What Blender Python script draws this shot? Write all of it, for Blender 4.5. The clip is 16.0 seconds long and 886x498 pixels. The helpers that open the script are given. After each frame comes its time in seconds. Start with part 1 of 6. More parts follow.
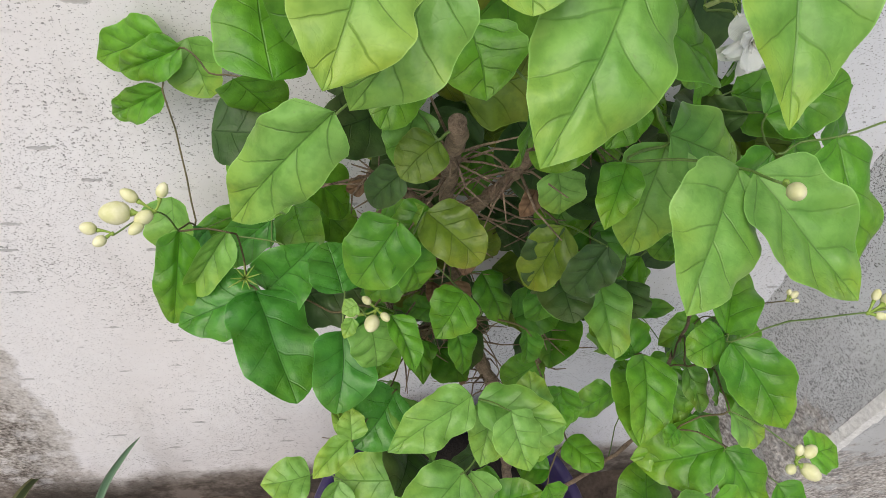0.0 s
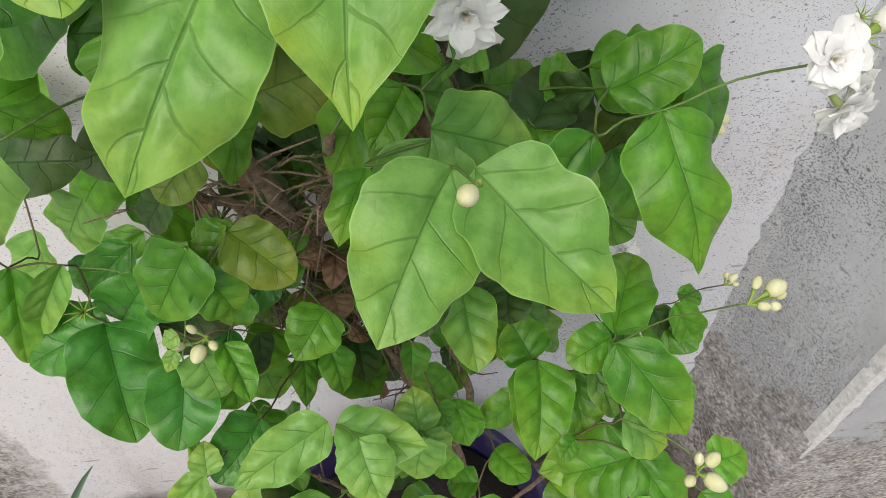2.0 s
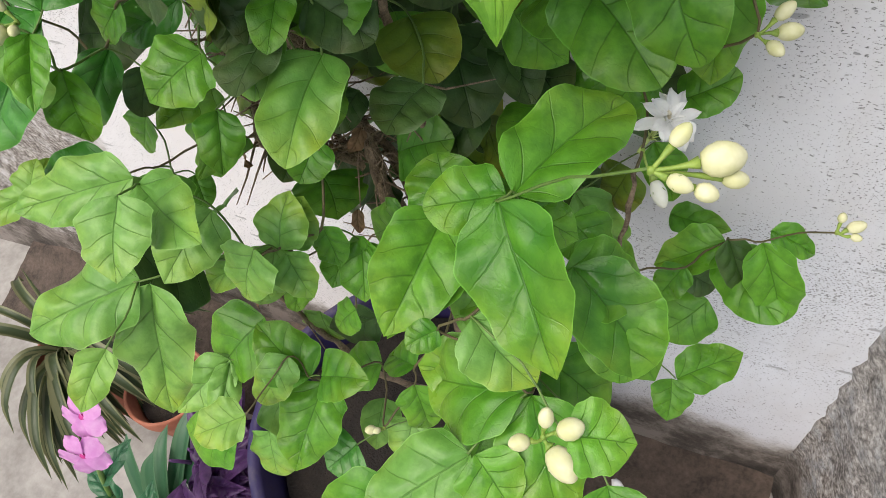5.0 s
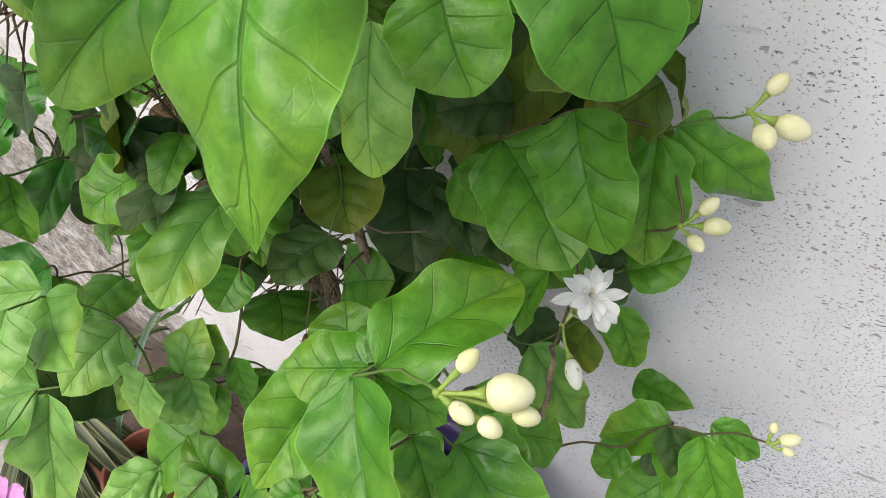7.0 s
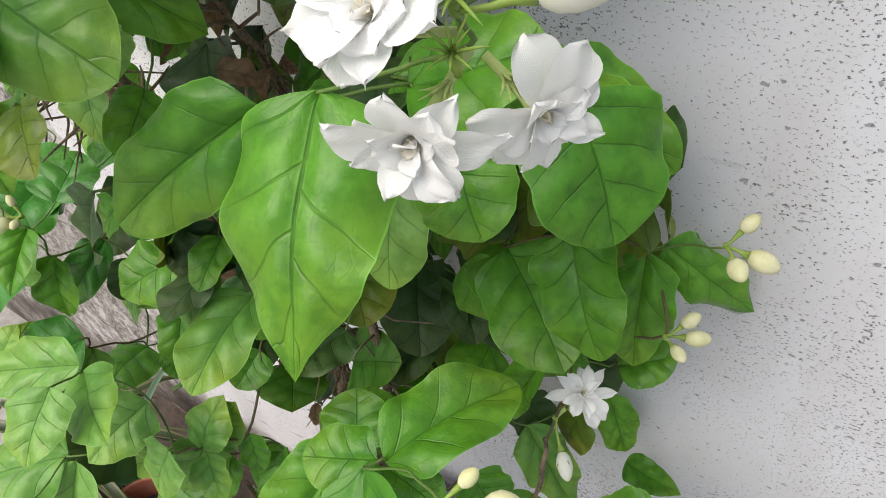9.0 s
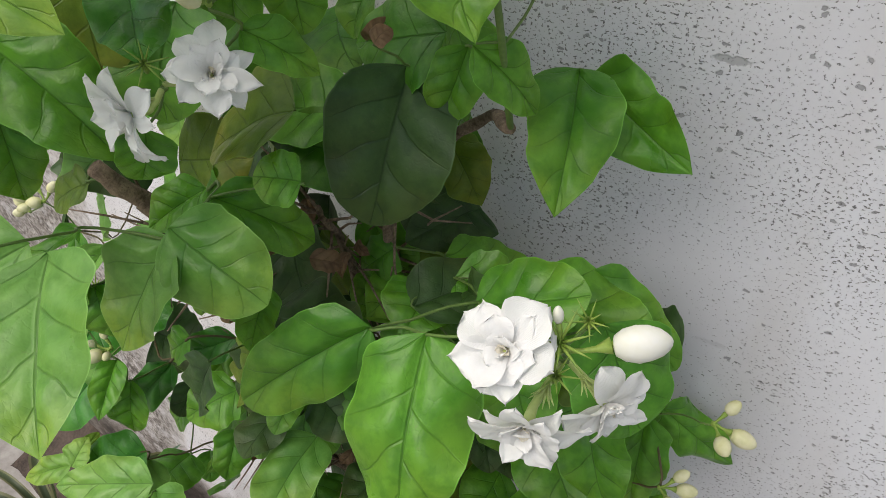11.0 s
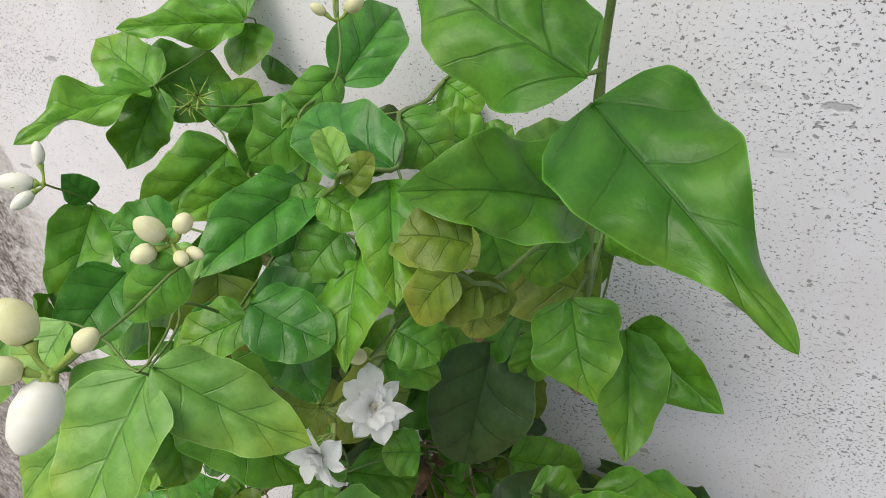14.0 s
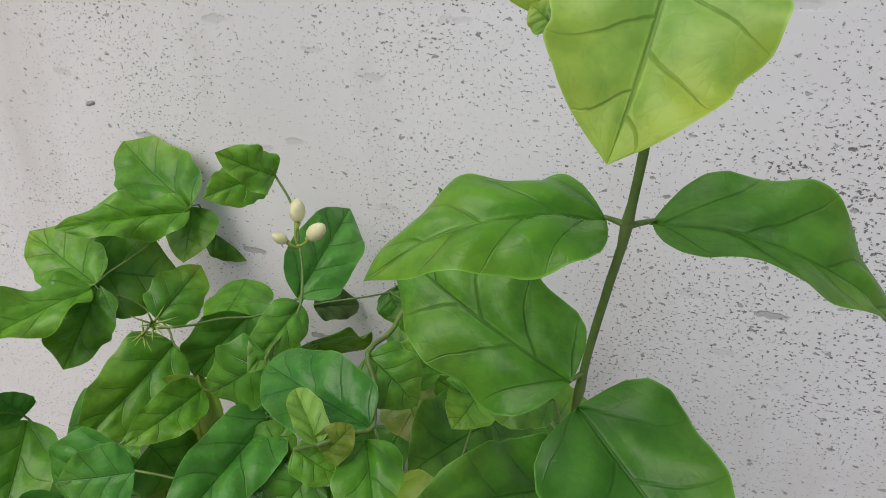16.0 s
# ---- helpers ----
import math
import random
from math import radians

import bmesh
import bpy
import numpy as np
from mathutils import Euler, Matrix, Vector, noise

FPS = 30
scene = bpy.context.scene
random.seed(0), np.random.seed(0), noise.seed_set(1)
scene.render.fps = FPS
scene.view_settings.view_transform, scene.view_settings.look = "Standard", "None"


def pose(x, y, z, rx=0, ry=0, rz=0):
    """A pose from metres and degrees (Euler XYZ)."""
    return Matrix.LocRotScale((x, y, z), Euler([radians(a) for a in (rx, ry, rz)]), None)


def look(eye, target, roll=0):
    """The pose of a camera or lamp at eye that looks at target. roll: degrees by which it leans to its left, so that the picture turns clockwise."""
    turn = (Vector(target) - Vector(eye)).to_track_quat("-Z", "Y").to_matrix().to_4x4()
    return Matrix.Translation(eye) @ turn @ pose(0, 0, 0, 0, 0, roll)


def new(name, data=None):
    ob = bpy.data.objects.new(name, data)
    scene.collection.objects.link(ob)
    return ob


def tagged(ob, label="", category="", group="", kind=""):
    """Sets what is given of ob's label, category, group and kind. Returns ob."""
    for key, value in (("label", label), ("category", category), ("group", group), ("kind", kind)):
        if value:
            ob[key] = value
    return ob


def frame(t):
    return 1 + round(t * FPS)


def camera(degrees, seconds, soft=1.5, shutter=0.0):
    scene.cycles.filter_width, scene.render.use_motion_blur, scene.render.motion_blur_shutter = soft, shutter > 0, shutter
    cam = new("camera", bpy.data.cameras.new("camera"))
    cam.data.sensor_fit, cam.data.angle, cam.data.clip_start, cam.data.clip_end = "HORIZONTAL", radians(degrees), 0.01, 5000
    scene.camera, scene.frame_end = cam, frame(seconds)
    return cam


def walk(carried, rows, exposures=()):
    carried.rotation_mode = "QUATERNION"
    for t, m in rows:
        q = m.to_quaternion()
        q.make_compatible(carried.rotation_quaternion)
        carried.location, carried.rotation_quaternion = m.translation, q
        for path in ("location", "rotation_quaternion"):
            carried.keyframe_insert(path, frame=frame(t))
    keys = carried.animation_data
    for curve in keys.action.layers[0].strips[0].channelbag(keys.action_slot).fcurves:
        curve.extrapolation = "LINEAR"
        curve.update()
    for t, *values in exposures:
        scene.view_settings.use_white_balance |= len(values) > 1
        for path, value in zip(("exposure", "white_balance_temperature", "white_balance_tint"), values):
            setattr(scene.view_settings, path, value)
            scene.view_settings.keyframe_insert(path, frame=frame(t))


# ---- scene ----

# ---- camera and its walk ----
cam = camera(64.41, 16.0, soft=0.65)
PATH = [
    (0.0, 0.0245, -0.4735, 1.3407, 38.380, -3.956, -5.314),
    (0.5, 0.0704, -0.4683, 1.3446, 38.465, -1.870, -6.318),
    (1.0, 0.1124, -0.4603, 1.3364, 37.831, -0.823, -8.121),
    (1.5, 0.1290, -0.4599, 1.3318, 36.936, 0.786, -7.148),
    (2.0, 0.1661, -0.4519, 1.3193, 37.593, 2.052, -6.278),
    (2.5, 0.1962, -0.4518, 1.2757, 35.849, 3.417, -3.759),
    (3.0, 0.2266, -0.4513, 1.2471, 35.517, 6.875, -0.760),
    (3.5, 0.2691, -0.4497, 1.2271, 32.179, 8.259, 4.166),
    (3.7, 0.2899, -0.4478, 1.2272, 31.089, 8.164, 7.631),
    (5.8, 0.4089, -0.3339, 1.1018, 35.794, 10.029, 26.093),
    (6.0, 0.4184, -0.3225, 1.1016, 37.329, 9.679, 26.815),
    (6.5, 0.4294, -0.3148, 1.1195, 39.809, 8.785, 28.921),
    (7.0, 0.4323, -0.3214, 1.1407, 42.380, 8.573, 31.205),
    (7.5, 0.4371, -0.3251, 1.1443, 43.492, 7.844, 32.620),
    (8.0, 0.4434, -0.3239, 1.1561, 44.551, 8.180, 32.787),
    (8.5, 0.4375, -0.3215, 1.1727, 46.014, 7.983, 32.805),
    (8.7, 0.4379, -0.3224, 1.1778, 46.256, 7.635, 33.005),
    (10.8, 0.4335, -0.3487, 1.2710, 51.119, 3.415, 33.267),
    (11.0, 0.4230, -0.3556, 1.2840, 51.815, 3.195, 33.889),
    (11.5, 0.4112, -0.3675, 1.3111, 51.766, 3.375, 31.987),
    (12.0, 0.3949, -0.3860, 1.3438, 52.696, 3.063, 32.414),
    (12.5, 0.3797, -0.3848, 1.3569, 51.688, 3.898, 30.806),
    (13.0, 0.3701, -0.3878, 1.3902, 53.604, 3.673, 30.551),
    (13.5, 0.3627, -0.3939, 1.4099, 54.056, 4.176, 29.237),
    (14.0, 0.3607, -0.3861, 1.4322, 55.209, 4.079, 27.459),
    (14.5, 0.3564, -0.3779, 1.4543, 57.401, 5.060, 25.842),
    (15.0, 0.3468, -0.3713, 1.4701, 58.136, 4.498, 24.606),
    (15.5, 0.3373, -0.3646, 1.4894, 58.802, 3.888, 23.236),
    (16.0, 0.3243, -0.3597, 1.5045, 59.974, 1.595, 20.615),
]
walk(cam, [(t, pose(x, y, z, rx, ry, rz)) for t, x, y, z, rx, ry, rz in PATH],
     [(t, stops) for t, stops in ((0.0, 0.22), (1.0, 0.2), (2.5, 0.18), (3.5, 0.47), (6.0, 0.52), (6.5, 0.52), (7.0, 0.62), (7.5, 0.9), (8.5, 0.66), (11.0, 0.12), (11.5, 0.36), (12.0, 0.5), (13.0, 0.7), (13.5, 0.42), (14.0, 0.26), (14.5, 0.06), (15.0, -0.02), (16.0, -0.18))])

# ---- world, sun, exposure ----
SUN_ELEVATION, SUN_TURN = radians(58), radians(205)
world = bpy.data.worlds.new("sky")
scene.world = world
world.use_nodes = True
wn = world.node_tree.nodes
sky = wn.new("ShaderNodeTexSky")
sky.sky_type = "NISHITA"
sky.sun_disc = False
sky.sun_elevation = SUN_ELEVATION
sky.sun_rotation = SUN_TURN
sky.air_density = 1.6
sky.dust_density = 4.0
world.node_tree.links.new(sky.outputs[0], wn["Background"].inputs[0])
wn["Background"].inputs[1].default_value = 0.10
sun_data = bpy.data.lights.new("sun", "SUN")
sun_data.energy = 1.9
sun_data.angle = radians(60)
sun_data.color = (1.0, 0.95, 0.88)
sun = new("sun", sun_data)
away = Vector((math.sin(SUN_TURN) * math.cos(SUN_ELEVATION), math.cos(SUN_TURN) * math.cos(SUN_ELEVATION), math.sin(SUN_ELEVATION)))
sun.matrix_world = look(away * 5, (0, 0, 0))


# ---- materials ----
class Nodes:
    """A small builder for one node material."""

    def __init__(self, name):
        self.mat = bpy.data.materials.new(name)
        self.mat.use_nodes = True
        self.tree = self.mat.node_tree
        self.out = self.tree.nodes["Material Output"]
        self.shader = self.tree.nodes["Principled BSDF"]

    def put(self, socket, value):
        if value is None:
            return
        if isinstance(value, bpy.types.NodeSocket):
            self.tree.links.new(value, socket)
        elif isinstance(value, tuple) and len(value) == 3 and socket.type == "RGBA":
            socket.default_value = (*value, 1)
        else:
            socket.default_value = value

    def node(self, kind, *values, **settings):
        n = self.tree.nodes.new("ShaderNode" + kind)
        if "op" in settings:
            n.operation = settings.pop("op")
        for i, v in enumerate(values):
            self.put(n.inputs[i], v)
        for key, v in settings.items():
            self.put(n.inputs[key], v)
        return n

    def math(self, op, *values):
        return self.node("Math", *values, op=op).outputs[0]

    def coords(self, kind="Object"):
        return self.tree.nodes.new("ShaderNodeTexCoord").outputs[kind]

    def place(self):
        return self.tree.nodes.new("ShaderNodeNewGeometry").outputs["Position"]

    def noise(self, vector, scale, detail=4.0, rough=0.55):
        return self.node("TexNoise", Vector=vector, Scale=scale, Detail=detail, Roughness=rough).outputs[0]

    def ramp(self, value, *stops):
        n = self.tree.nodes.new("ShaderNodeValToRGB")
        self.put(n.inputs[0], value)
        e = n.color_ramp.elements
        while len(e) < len(stops):
            e.new(0.5)
        for el, (at, c) in zip(e, stops):
            el.position = at
            el.color = (*c, 1) if isinstance(c, tuple) else (c, c, c, 1)
        return n.outputs[0]

    def mix(self, factor, a, b, blend="MIX"):
        n = self.tree.nodes.new("ShaderNodeMix")
        n.data_type = "RGBA"
        n.blend_type = blend
        self.put(n.inputs[0], factor)
        self.put(n.inputs[6], a)
        self.put(n.inputs[7], b)
        return n.outputs[2]

    def random(self):
        return self.tree.nodes.new("ShaderNodeObjectInfo").outputs["Random"]

    def set(self, **values):
        for key, v in values.items():
            self.put(self.shader.inputs[key.replace("_", " ")], v)

    def bump(self, height, strength, distance=0.002):
        n = self.node("Bump", Strength=strength, Distance=distance, Height=height)
        self.put(self.shader.inputs["Normal"], n.outputs[0])
        return n.outputs[0]

    def leafy(self, color, share, normal=None):
        """Lets light pass through a thin sheet."""
        t = self.node("BsdfTranslucent", color)
        if normal is not None:
            self.put(t.inputs["Normal"], normal)
        m = self.node("MixShader", share)
        self.put(m.inputs[1], self.shader.outputs[0])
        self.put(m.inputs[2], t.outputs[0])
        self.tree.links.new(m.outputs[0], self.out.inputs[0])


def leaf_material(name, dark, light, edge, rough, through_color, share, quilt=0.28):
    """A glossy leaf: sunken veins, a net of fine veins, blotches, a paler rim and grime."""
    k = Nodes(name)
    uv = k.coords("UV")
    sep = k.node("SeparateXYZ", uv).outputs
    off = k.math("ABSOLUTE", k.math("SUBTRACT", sep[0], 0.5))
    layer = k.tree.nodes.new("ShaderNodeUVMap")
    layer.uv_map = "vein"
    run = k.math("ADD", k.node("SeparateXYZ", layer.outputs[0]).outputs[0], k.math("MULTIPLY", k.math("SUBTRACT", k.noise(uv, 6.0, 2.0), 0.5), 0.10))
    near = k.math("ABSOLUTE", k.math("SUBTRACT", k.math("FRACT", run), 0.5))
    thin = k.math("SUBTRACT", 1.0, k.math("MULTIPLY", off, 1.4))
    side = k.ramp(k.math("DIVIDE", near, k.math("MAXIMUM", thin, 0.25)), (0.0, 1.0), (0.022, 0.7), (0.055, 0.0))
    side = k.math("MULTIPLY", side, k.ramp(off, (0.30, 1.0), (0.49, 0.25)))
    mid = k.ramp(off, (0.0, 1.0), (0.006, 0.8), (0.015, 0.0))
    net = k.node("TexVoronoi", Vector=k.node("VectorMath", k.node("VectorMath", uv, (1.0, 1.5, 0.0), op="MULTIPLY").outputs[0], k.node("VectorMath", k.node("TexNoise", Vector=uv, Scale=7.0, Detail=2.0).outputs["Color"], (0.16, 0.16, 0.0), op="MULTIPLY").outputs[0], op="ADD").outputs[0], Scale=8.0)
    net.feature = "DISTANCE_TO_EDGE"
    fine = k.ramp(net.outputs["Distance"], (0.0, 1.0), (0.08, 0.0))
    vein = k.math("MAXIMUM", k.math("MAXIMUM", mid, k.math("MULTIPLY", side, k.math("ADD", 0.5, k.math("MULTIPLY", k.random(), 0.4)))), k.math("MULTIPLY", fine, 0.05))
    blotch = k.noise(k.place(), 38.0, 4.0)
    cells = k.noise(k.node("VectorMath", uv, k.node("CombineXYZ", k.random(), 0.0, k.math("MULTIPLY", k.random(), 9.0)).outputs[0], op="ADD").outputs[0], 5.0, 3.0)
    tone = k.math("ADD", k.math("ADD", k.math("MULTIPLY", k.random(), 0.45), k.math("MULTIPLY", blotch, 0.6)), k.math("MULTIPLY", cells, 0.65))
    color = k.mix(k.ramp(tone, (0.55, 0.0), (1.18, 1.0)), dark, light)
    rim = k.math("MULTIPLY", k.ramp(k.math("ADD", sep[1], k.math("MULTIPLY", off, 0.6)), (0.45, 0.0), (1.2, 1.0)), k.ramp(k.noise(k.place(), 20.0, 2.0), (0.35, 0.1), (0.65, 1.0)))
    color = k.mix(rim, color, edge)
    grime = k.ramp(k.noise(k.place(), 420.0, 3.0), (0.66, 0.0), (0.74, 1.0))
    color = k.mix(k.math("MULTIPLY", grime, 0.25), color, (0.16, 0.14, 0.07))
    color = k.mix(k.math("MULTIPLY", k.ramp(near, (0.10, 0.0), (0.45, 1.0)), 0.22), color, tuple(min(0.6, c * 1.3 + 0.01) for c in light))
    mottle = k.ramp(k.noise(k.place(), 120.0, 3.0, 0.6), (0.36, 1.0), (0.56, 0.0))
    color = k.mix(k.math("MULTIPLY", mottle, 0.45), color, tuple(c * 0.85 for c in dark))
    color = k.mix(k.math("MULTIPLY", vein, 0.52), color, tuple(c * 0.45 for c in dark))
    margin = k.math("MULTIPLY", k.ramp(off, (0.484, 0.0), (0.497, 1.0)), 0.5)
    color = k.mix(margin, color, tuple(min(0.7, c * 1.7 + 0.04) for c in light))
    k.set(Base_Color=color, Roughness=k.ramp(blotch, (0.3, rough - 0.14), (0.7, rough + 0.06)))
    k.shader.inputs["Specular IOR Level"].default_value = 0.38
    height = k.math("ADD", k.math("MULTIPLY", k.noise(k.place(), 75.0, 4.0), 0.7), k.math("MULTIPLY", vein, -0.4))
    height = k.math("ADD", height, k.math("MULTIPLY", k.ramp(net.outputs["Distance"], (0.0, 0.0), (0.12, 0.6), (0.4, 1.0)), quilt * 0.10))
    n = k.bump(height, 0.5, 0.0024)
    k.leafy(k.mix(0.5, color, through_color), share, n)
    return k.mat


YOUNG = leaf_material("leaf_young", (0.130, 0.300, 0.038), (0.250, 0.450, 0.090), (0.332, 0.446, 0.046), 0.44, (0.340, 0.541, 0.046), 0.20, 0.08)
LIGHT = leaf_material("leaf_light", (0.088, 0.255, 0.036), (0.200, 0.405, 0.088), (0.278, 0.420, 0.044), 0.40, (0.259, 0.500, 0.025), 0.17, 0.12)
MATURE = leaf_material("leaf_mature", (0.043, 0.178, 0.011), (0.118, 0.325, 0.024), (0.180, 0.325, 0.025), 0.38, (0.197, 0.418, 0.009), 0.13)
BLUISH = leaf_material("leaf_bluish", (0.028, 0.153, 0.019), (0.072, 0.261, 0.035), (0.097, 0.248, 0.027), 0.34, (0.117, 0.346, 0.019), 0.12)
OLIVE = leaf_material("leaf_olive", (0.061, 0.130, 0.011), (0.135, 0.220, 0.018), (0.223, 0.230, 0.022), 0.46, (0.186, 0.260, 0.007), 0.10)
# darkest green: shade deep in the bush is put into the leaf colour
SHADED = leaf_material("leaf_shaded", (0.020, 0.060, 0.012), (0.048, 0.110, 0.022), (0.065, 0.090, 0.019), 0.5, (0.056, 0.130, 0.007), 0.05)
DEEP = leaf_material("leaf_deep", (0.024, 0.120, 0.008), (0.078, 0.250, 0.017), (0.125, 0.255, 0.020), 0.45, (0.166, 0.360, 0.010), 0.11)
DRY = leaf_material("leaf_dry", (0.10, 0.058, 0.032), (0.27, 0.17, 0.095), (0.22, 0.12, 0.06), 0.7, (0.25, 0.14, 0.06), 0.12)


def plaster(name, base, stain, pits, dirt_low, seed):
    """Painted cement plaster with pin holes, smears and damp dirt with a ragged upper edge."""
    k = Nodes(name)
    p = k.node("VectorMath", k.place(), (seed, seed * 0.7, 0.0), op="ADD").outputs[0]
    z = k.node("SeparateXYZ", k.place()).outputs
    cloud = k.noise(p, 3.2, 5.0)
    # light falling off to the right is put into the coat: darker, cooler
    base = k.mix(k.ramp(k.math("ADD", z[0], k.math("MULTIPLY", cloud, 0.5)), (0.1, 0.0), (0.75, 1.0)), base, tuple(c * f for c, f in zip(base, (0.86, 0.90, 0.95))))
    streak = k.noise(k.node("VectorMath", p, (1.0, 1.0, 0.35), op="MULTIPLY").outputs[0], 9.0, 5.0)
    color = k.mix(k.ramp(cloud, (0.35, 0.0), (0.7, 1.0)), base, k.mix(1.0, base, (0.93, 0.90, 0.88), "MULTIPLY"))
    color = k.mix(k.math("MULTIPLY", k.ramp(streak, (0.52, 0.0), (0.75, 1.0)), 0.45), color, stain)
    spread = k.math("MULTIPLY", k.ramp(k.noise(p, 5.0, 3.0), (0.38, 0.0), (0.62, 1.0)), k.ramp(z[0], (0.0, 0.7), (0.3, 1.0)))
    flat = k.node("VectorMath", p, (0.92, 0.92, 1.2), op="MULTIPLY").outputs[0]
    fleck = k.math("ADD", k.noise(flat, 500.0, 3.0, 0.6), k.math("MULTIPLY", k.math("SUBTRACT", spread, 0.5), 0.10 * pits))
    fleck = k.math("ADD", fleck, 0.016 + 0.014 * pits)
    hole1 = k.ramp(fleck, (0.642, 0.0), (0.666, 1.0))
    v2 = k.node("TexVoronoi", Vector=k.node("VectorMath", p, (0.5, 0.5, 1.8), op="MULTIPLY").outputs[0], Scale=34.0)
    hole2 = k.ramp(k.math("ADD", v2.outputs["Distance"], k.math("MULTIPLY", k.noise(p, 90.0, 3.0), 0.5)), (0.34, 1.0), (0.42, 0.0))
    pick2 = k.ramp(k.node("SeparateColor", v2.outputs["Color"]).outputs[1], (0.92, 0.0), (0.95, 1.0))
    warp = k.node("VectorMath", p, k.node("VectorMath", k.node("TexNoise", Vector=p, Scale=260.0, Detail=2.0).outputs["Color"], (0.006, 0.006, 0.004), op="MULTIPLY").outputs[0], op="ADD").outputs[0]
    v3 = k.node("TexVoronoi", Vector=k.node("VectorMath", warp, (0.75, 0.75, 1.25), op="MULTIPLY").outputs[0], Scale=165.0)
    tint = k.node("SeparateColor", v3.outputs["Color"]).outputs
    size = k.math("MULTIPLY", k.ramp(tint[0], (0.45, 0.0), (1.0, 1.0)), k.math("ADD", 0.16, k.math("MULTIPLY", spread, 0.14 * pits)))
    hole3 = k.ramp(k.math("SUBTRACT", v3.outputs["Distance"], size), (0.0, 1.0), (0.06, 0.0))
    hole3 = k.math("MULTIPLY", hole3, k.math("ADD", 0.45, k.math("MULTIPLY", tint[1], 0.55)))
    v4 = k.node("TexVoronoi", Vector=k.node("VectorMath", warp, (0.35, 0.35, 1.5), op="MULTIPLY").outputs[0], Scale=46.0)
    tint4 = k.node("SeparateColor", v4.outputs["Color"]).outputs
    dash = k.math("MULTIPLY", k.ramp(k.math("ADD", v4.outputs["Distance"], k.math("MULTIPLY", k.noise(p, 160.0, 3.0), 0.22)), (0.25, 1.0), (0.30, 0.0)), k.ramp(k.math("ADD", tint4[1], k.math("MULTIPLY", k.ramp(z[2], (0.95, 0.075), (1.15, 0.0)), k.ramp(z[0], (0.1, 1.0), (0.3, 0.25)))), (0.965, 0.0), (0.98, 0.5)))
    hole = k.math("MAXIMUM", k.math("MAXIMUM", hole1, hole3), k.math("MAXIMUM", dash, k.math("MULTIPLY", k.math("MULTIPLY", hole2, pick2), 0.16)))
    color = k.mix(k.math("MULTIPLY", hole, 0.85), color, (0.085, 0.085, 0.088))
    grain = k.noise(p, 60.0, 6.0, 0.7)
    ragged = k.math("MULTIPLY", k.math("SUBTRACT", k.noise(p, 7.0, 7.0, 0.65), 0.5), 0.16)
    if dirt_low[1]:
        inside = k.math("ADD", k.math("SUBTRACT", dirt_low[1], z[0]), ragged)
        low = k.ramp(inside, (0.0, 0.0), (0.012, 0.8), (0.06, 1.0))
        low = k.math("MULTIPLY", low, k.ramp(k.math("ADD", z[2], k.math("MULTIPLY", k.noise(p, 6.0, 4.0), 0.3)), (1.25, 1.0), (1.5, 0.0)))
    else:
        inside = k.math("SUBTRACT", 0.0, 1.0)
        low = k.ramp(k.math("SUBTRACT", k.math("SUBTRACT", dirt_low[0], z[2]), k.math("MULTIPLY", ragged, 3.0)), (0.0, 0.0), (0.02, 0.75), (0.3, 1.0))
    low = k.math("MULTIPLY", low, k.ramp(k.noise(p, 34.0, 5.0, 0.65), (0.36, 0.45), (0.50, 1.0)))
    foot = k.ramp(k.math("ADD", z[2], ragged), (0.15, 1.0), (0.19, 0.0))
    low = k.math("MAXIMUM", low, foot)
    soil = k.ramp(k.math("ADD", k.math("MULTIPLY", k.noise(p, 9.0, 6.0), 0.6), k.math("MULTIPLY", grain, 0.4)), (0.38, (0.04, 0.033, 0.029)), (0.5, (0.11, 0.092, 0.08)), (0.60, (0.27, 0.235, 0.215)))
    grit = k.math("ADD", k.math("MULTIPLY", k.noise(p, 26.0, 5.0, 0.7), 0.35), k.math("MULTIPLY", k.noise(p, 170.0, 3.0, 0.65), 0.65))
    crust = k.ramp(grit, (0.42, (0.10, 0.085, 0.075)), (0.49, (0.27, 0.24, 0.22)), (0.56, (0.42, 0.39, 0.365)), (0.60, (0.60, 0.575, 0.555)))
    pale = k.ramp(grit, (0.38, (0.22, 0.195, 0.18)), (0.46, (0.43, 0.40, 0.38)), (0.56, (0.58, 0.55, 0.53)))
    crust = k.mix(k.ramp(k.math("ADD", inside, k.math("MULTIPLY", ragged, 0.8)), (0.02, 0.0), (0.10, 1.0)), pale, crust) if dirt_low[1] else crust
    soil = k.mix(k.ramp(k.math("ADD", z[2], ragged), (0.12, 0.0), (0.20, 1.0)), soil, crust)
    color = k.mix(low, color, soil)
    k.set(Base_Color=color, Roughness=0.85)
    height = k.math("SUBTRACT", k.math("ADD", k.math("MULTIPLY", k.noise(p, 42.0, 6.0), 0.6), k.math("MULTIPLY", k.math("MULTIPLY", grain, low), 1.6)), k.math("MULTIPLY", hole, 0.9))
    k.bump(height, 0.5, 0.003)
    return k.mat


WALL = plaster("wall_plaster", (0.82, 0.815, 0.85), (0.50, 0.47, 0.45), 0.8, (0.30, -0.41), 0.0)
PILLAR = plaster("pillar_plaster", (0.63, 0.63, 0.64), (0.28, 0.28, 0.285), 1.4, (0.50, 0.0), 7.3)


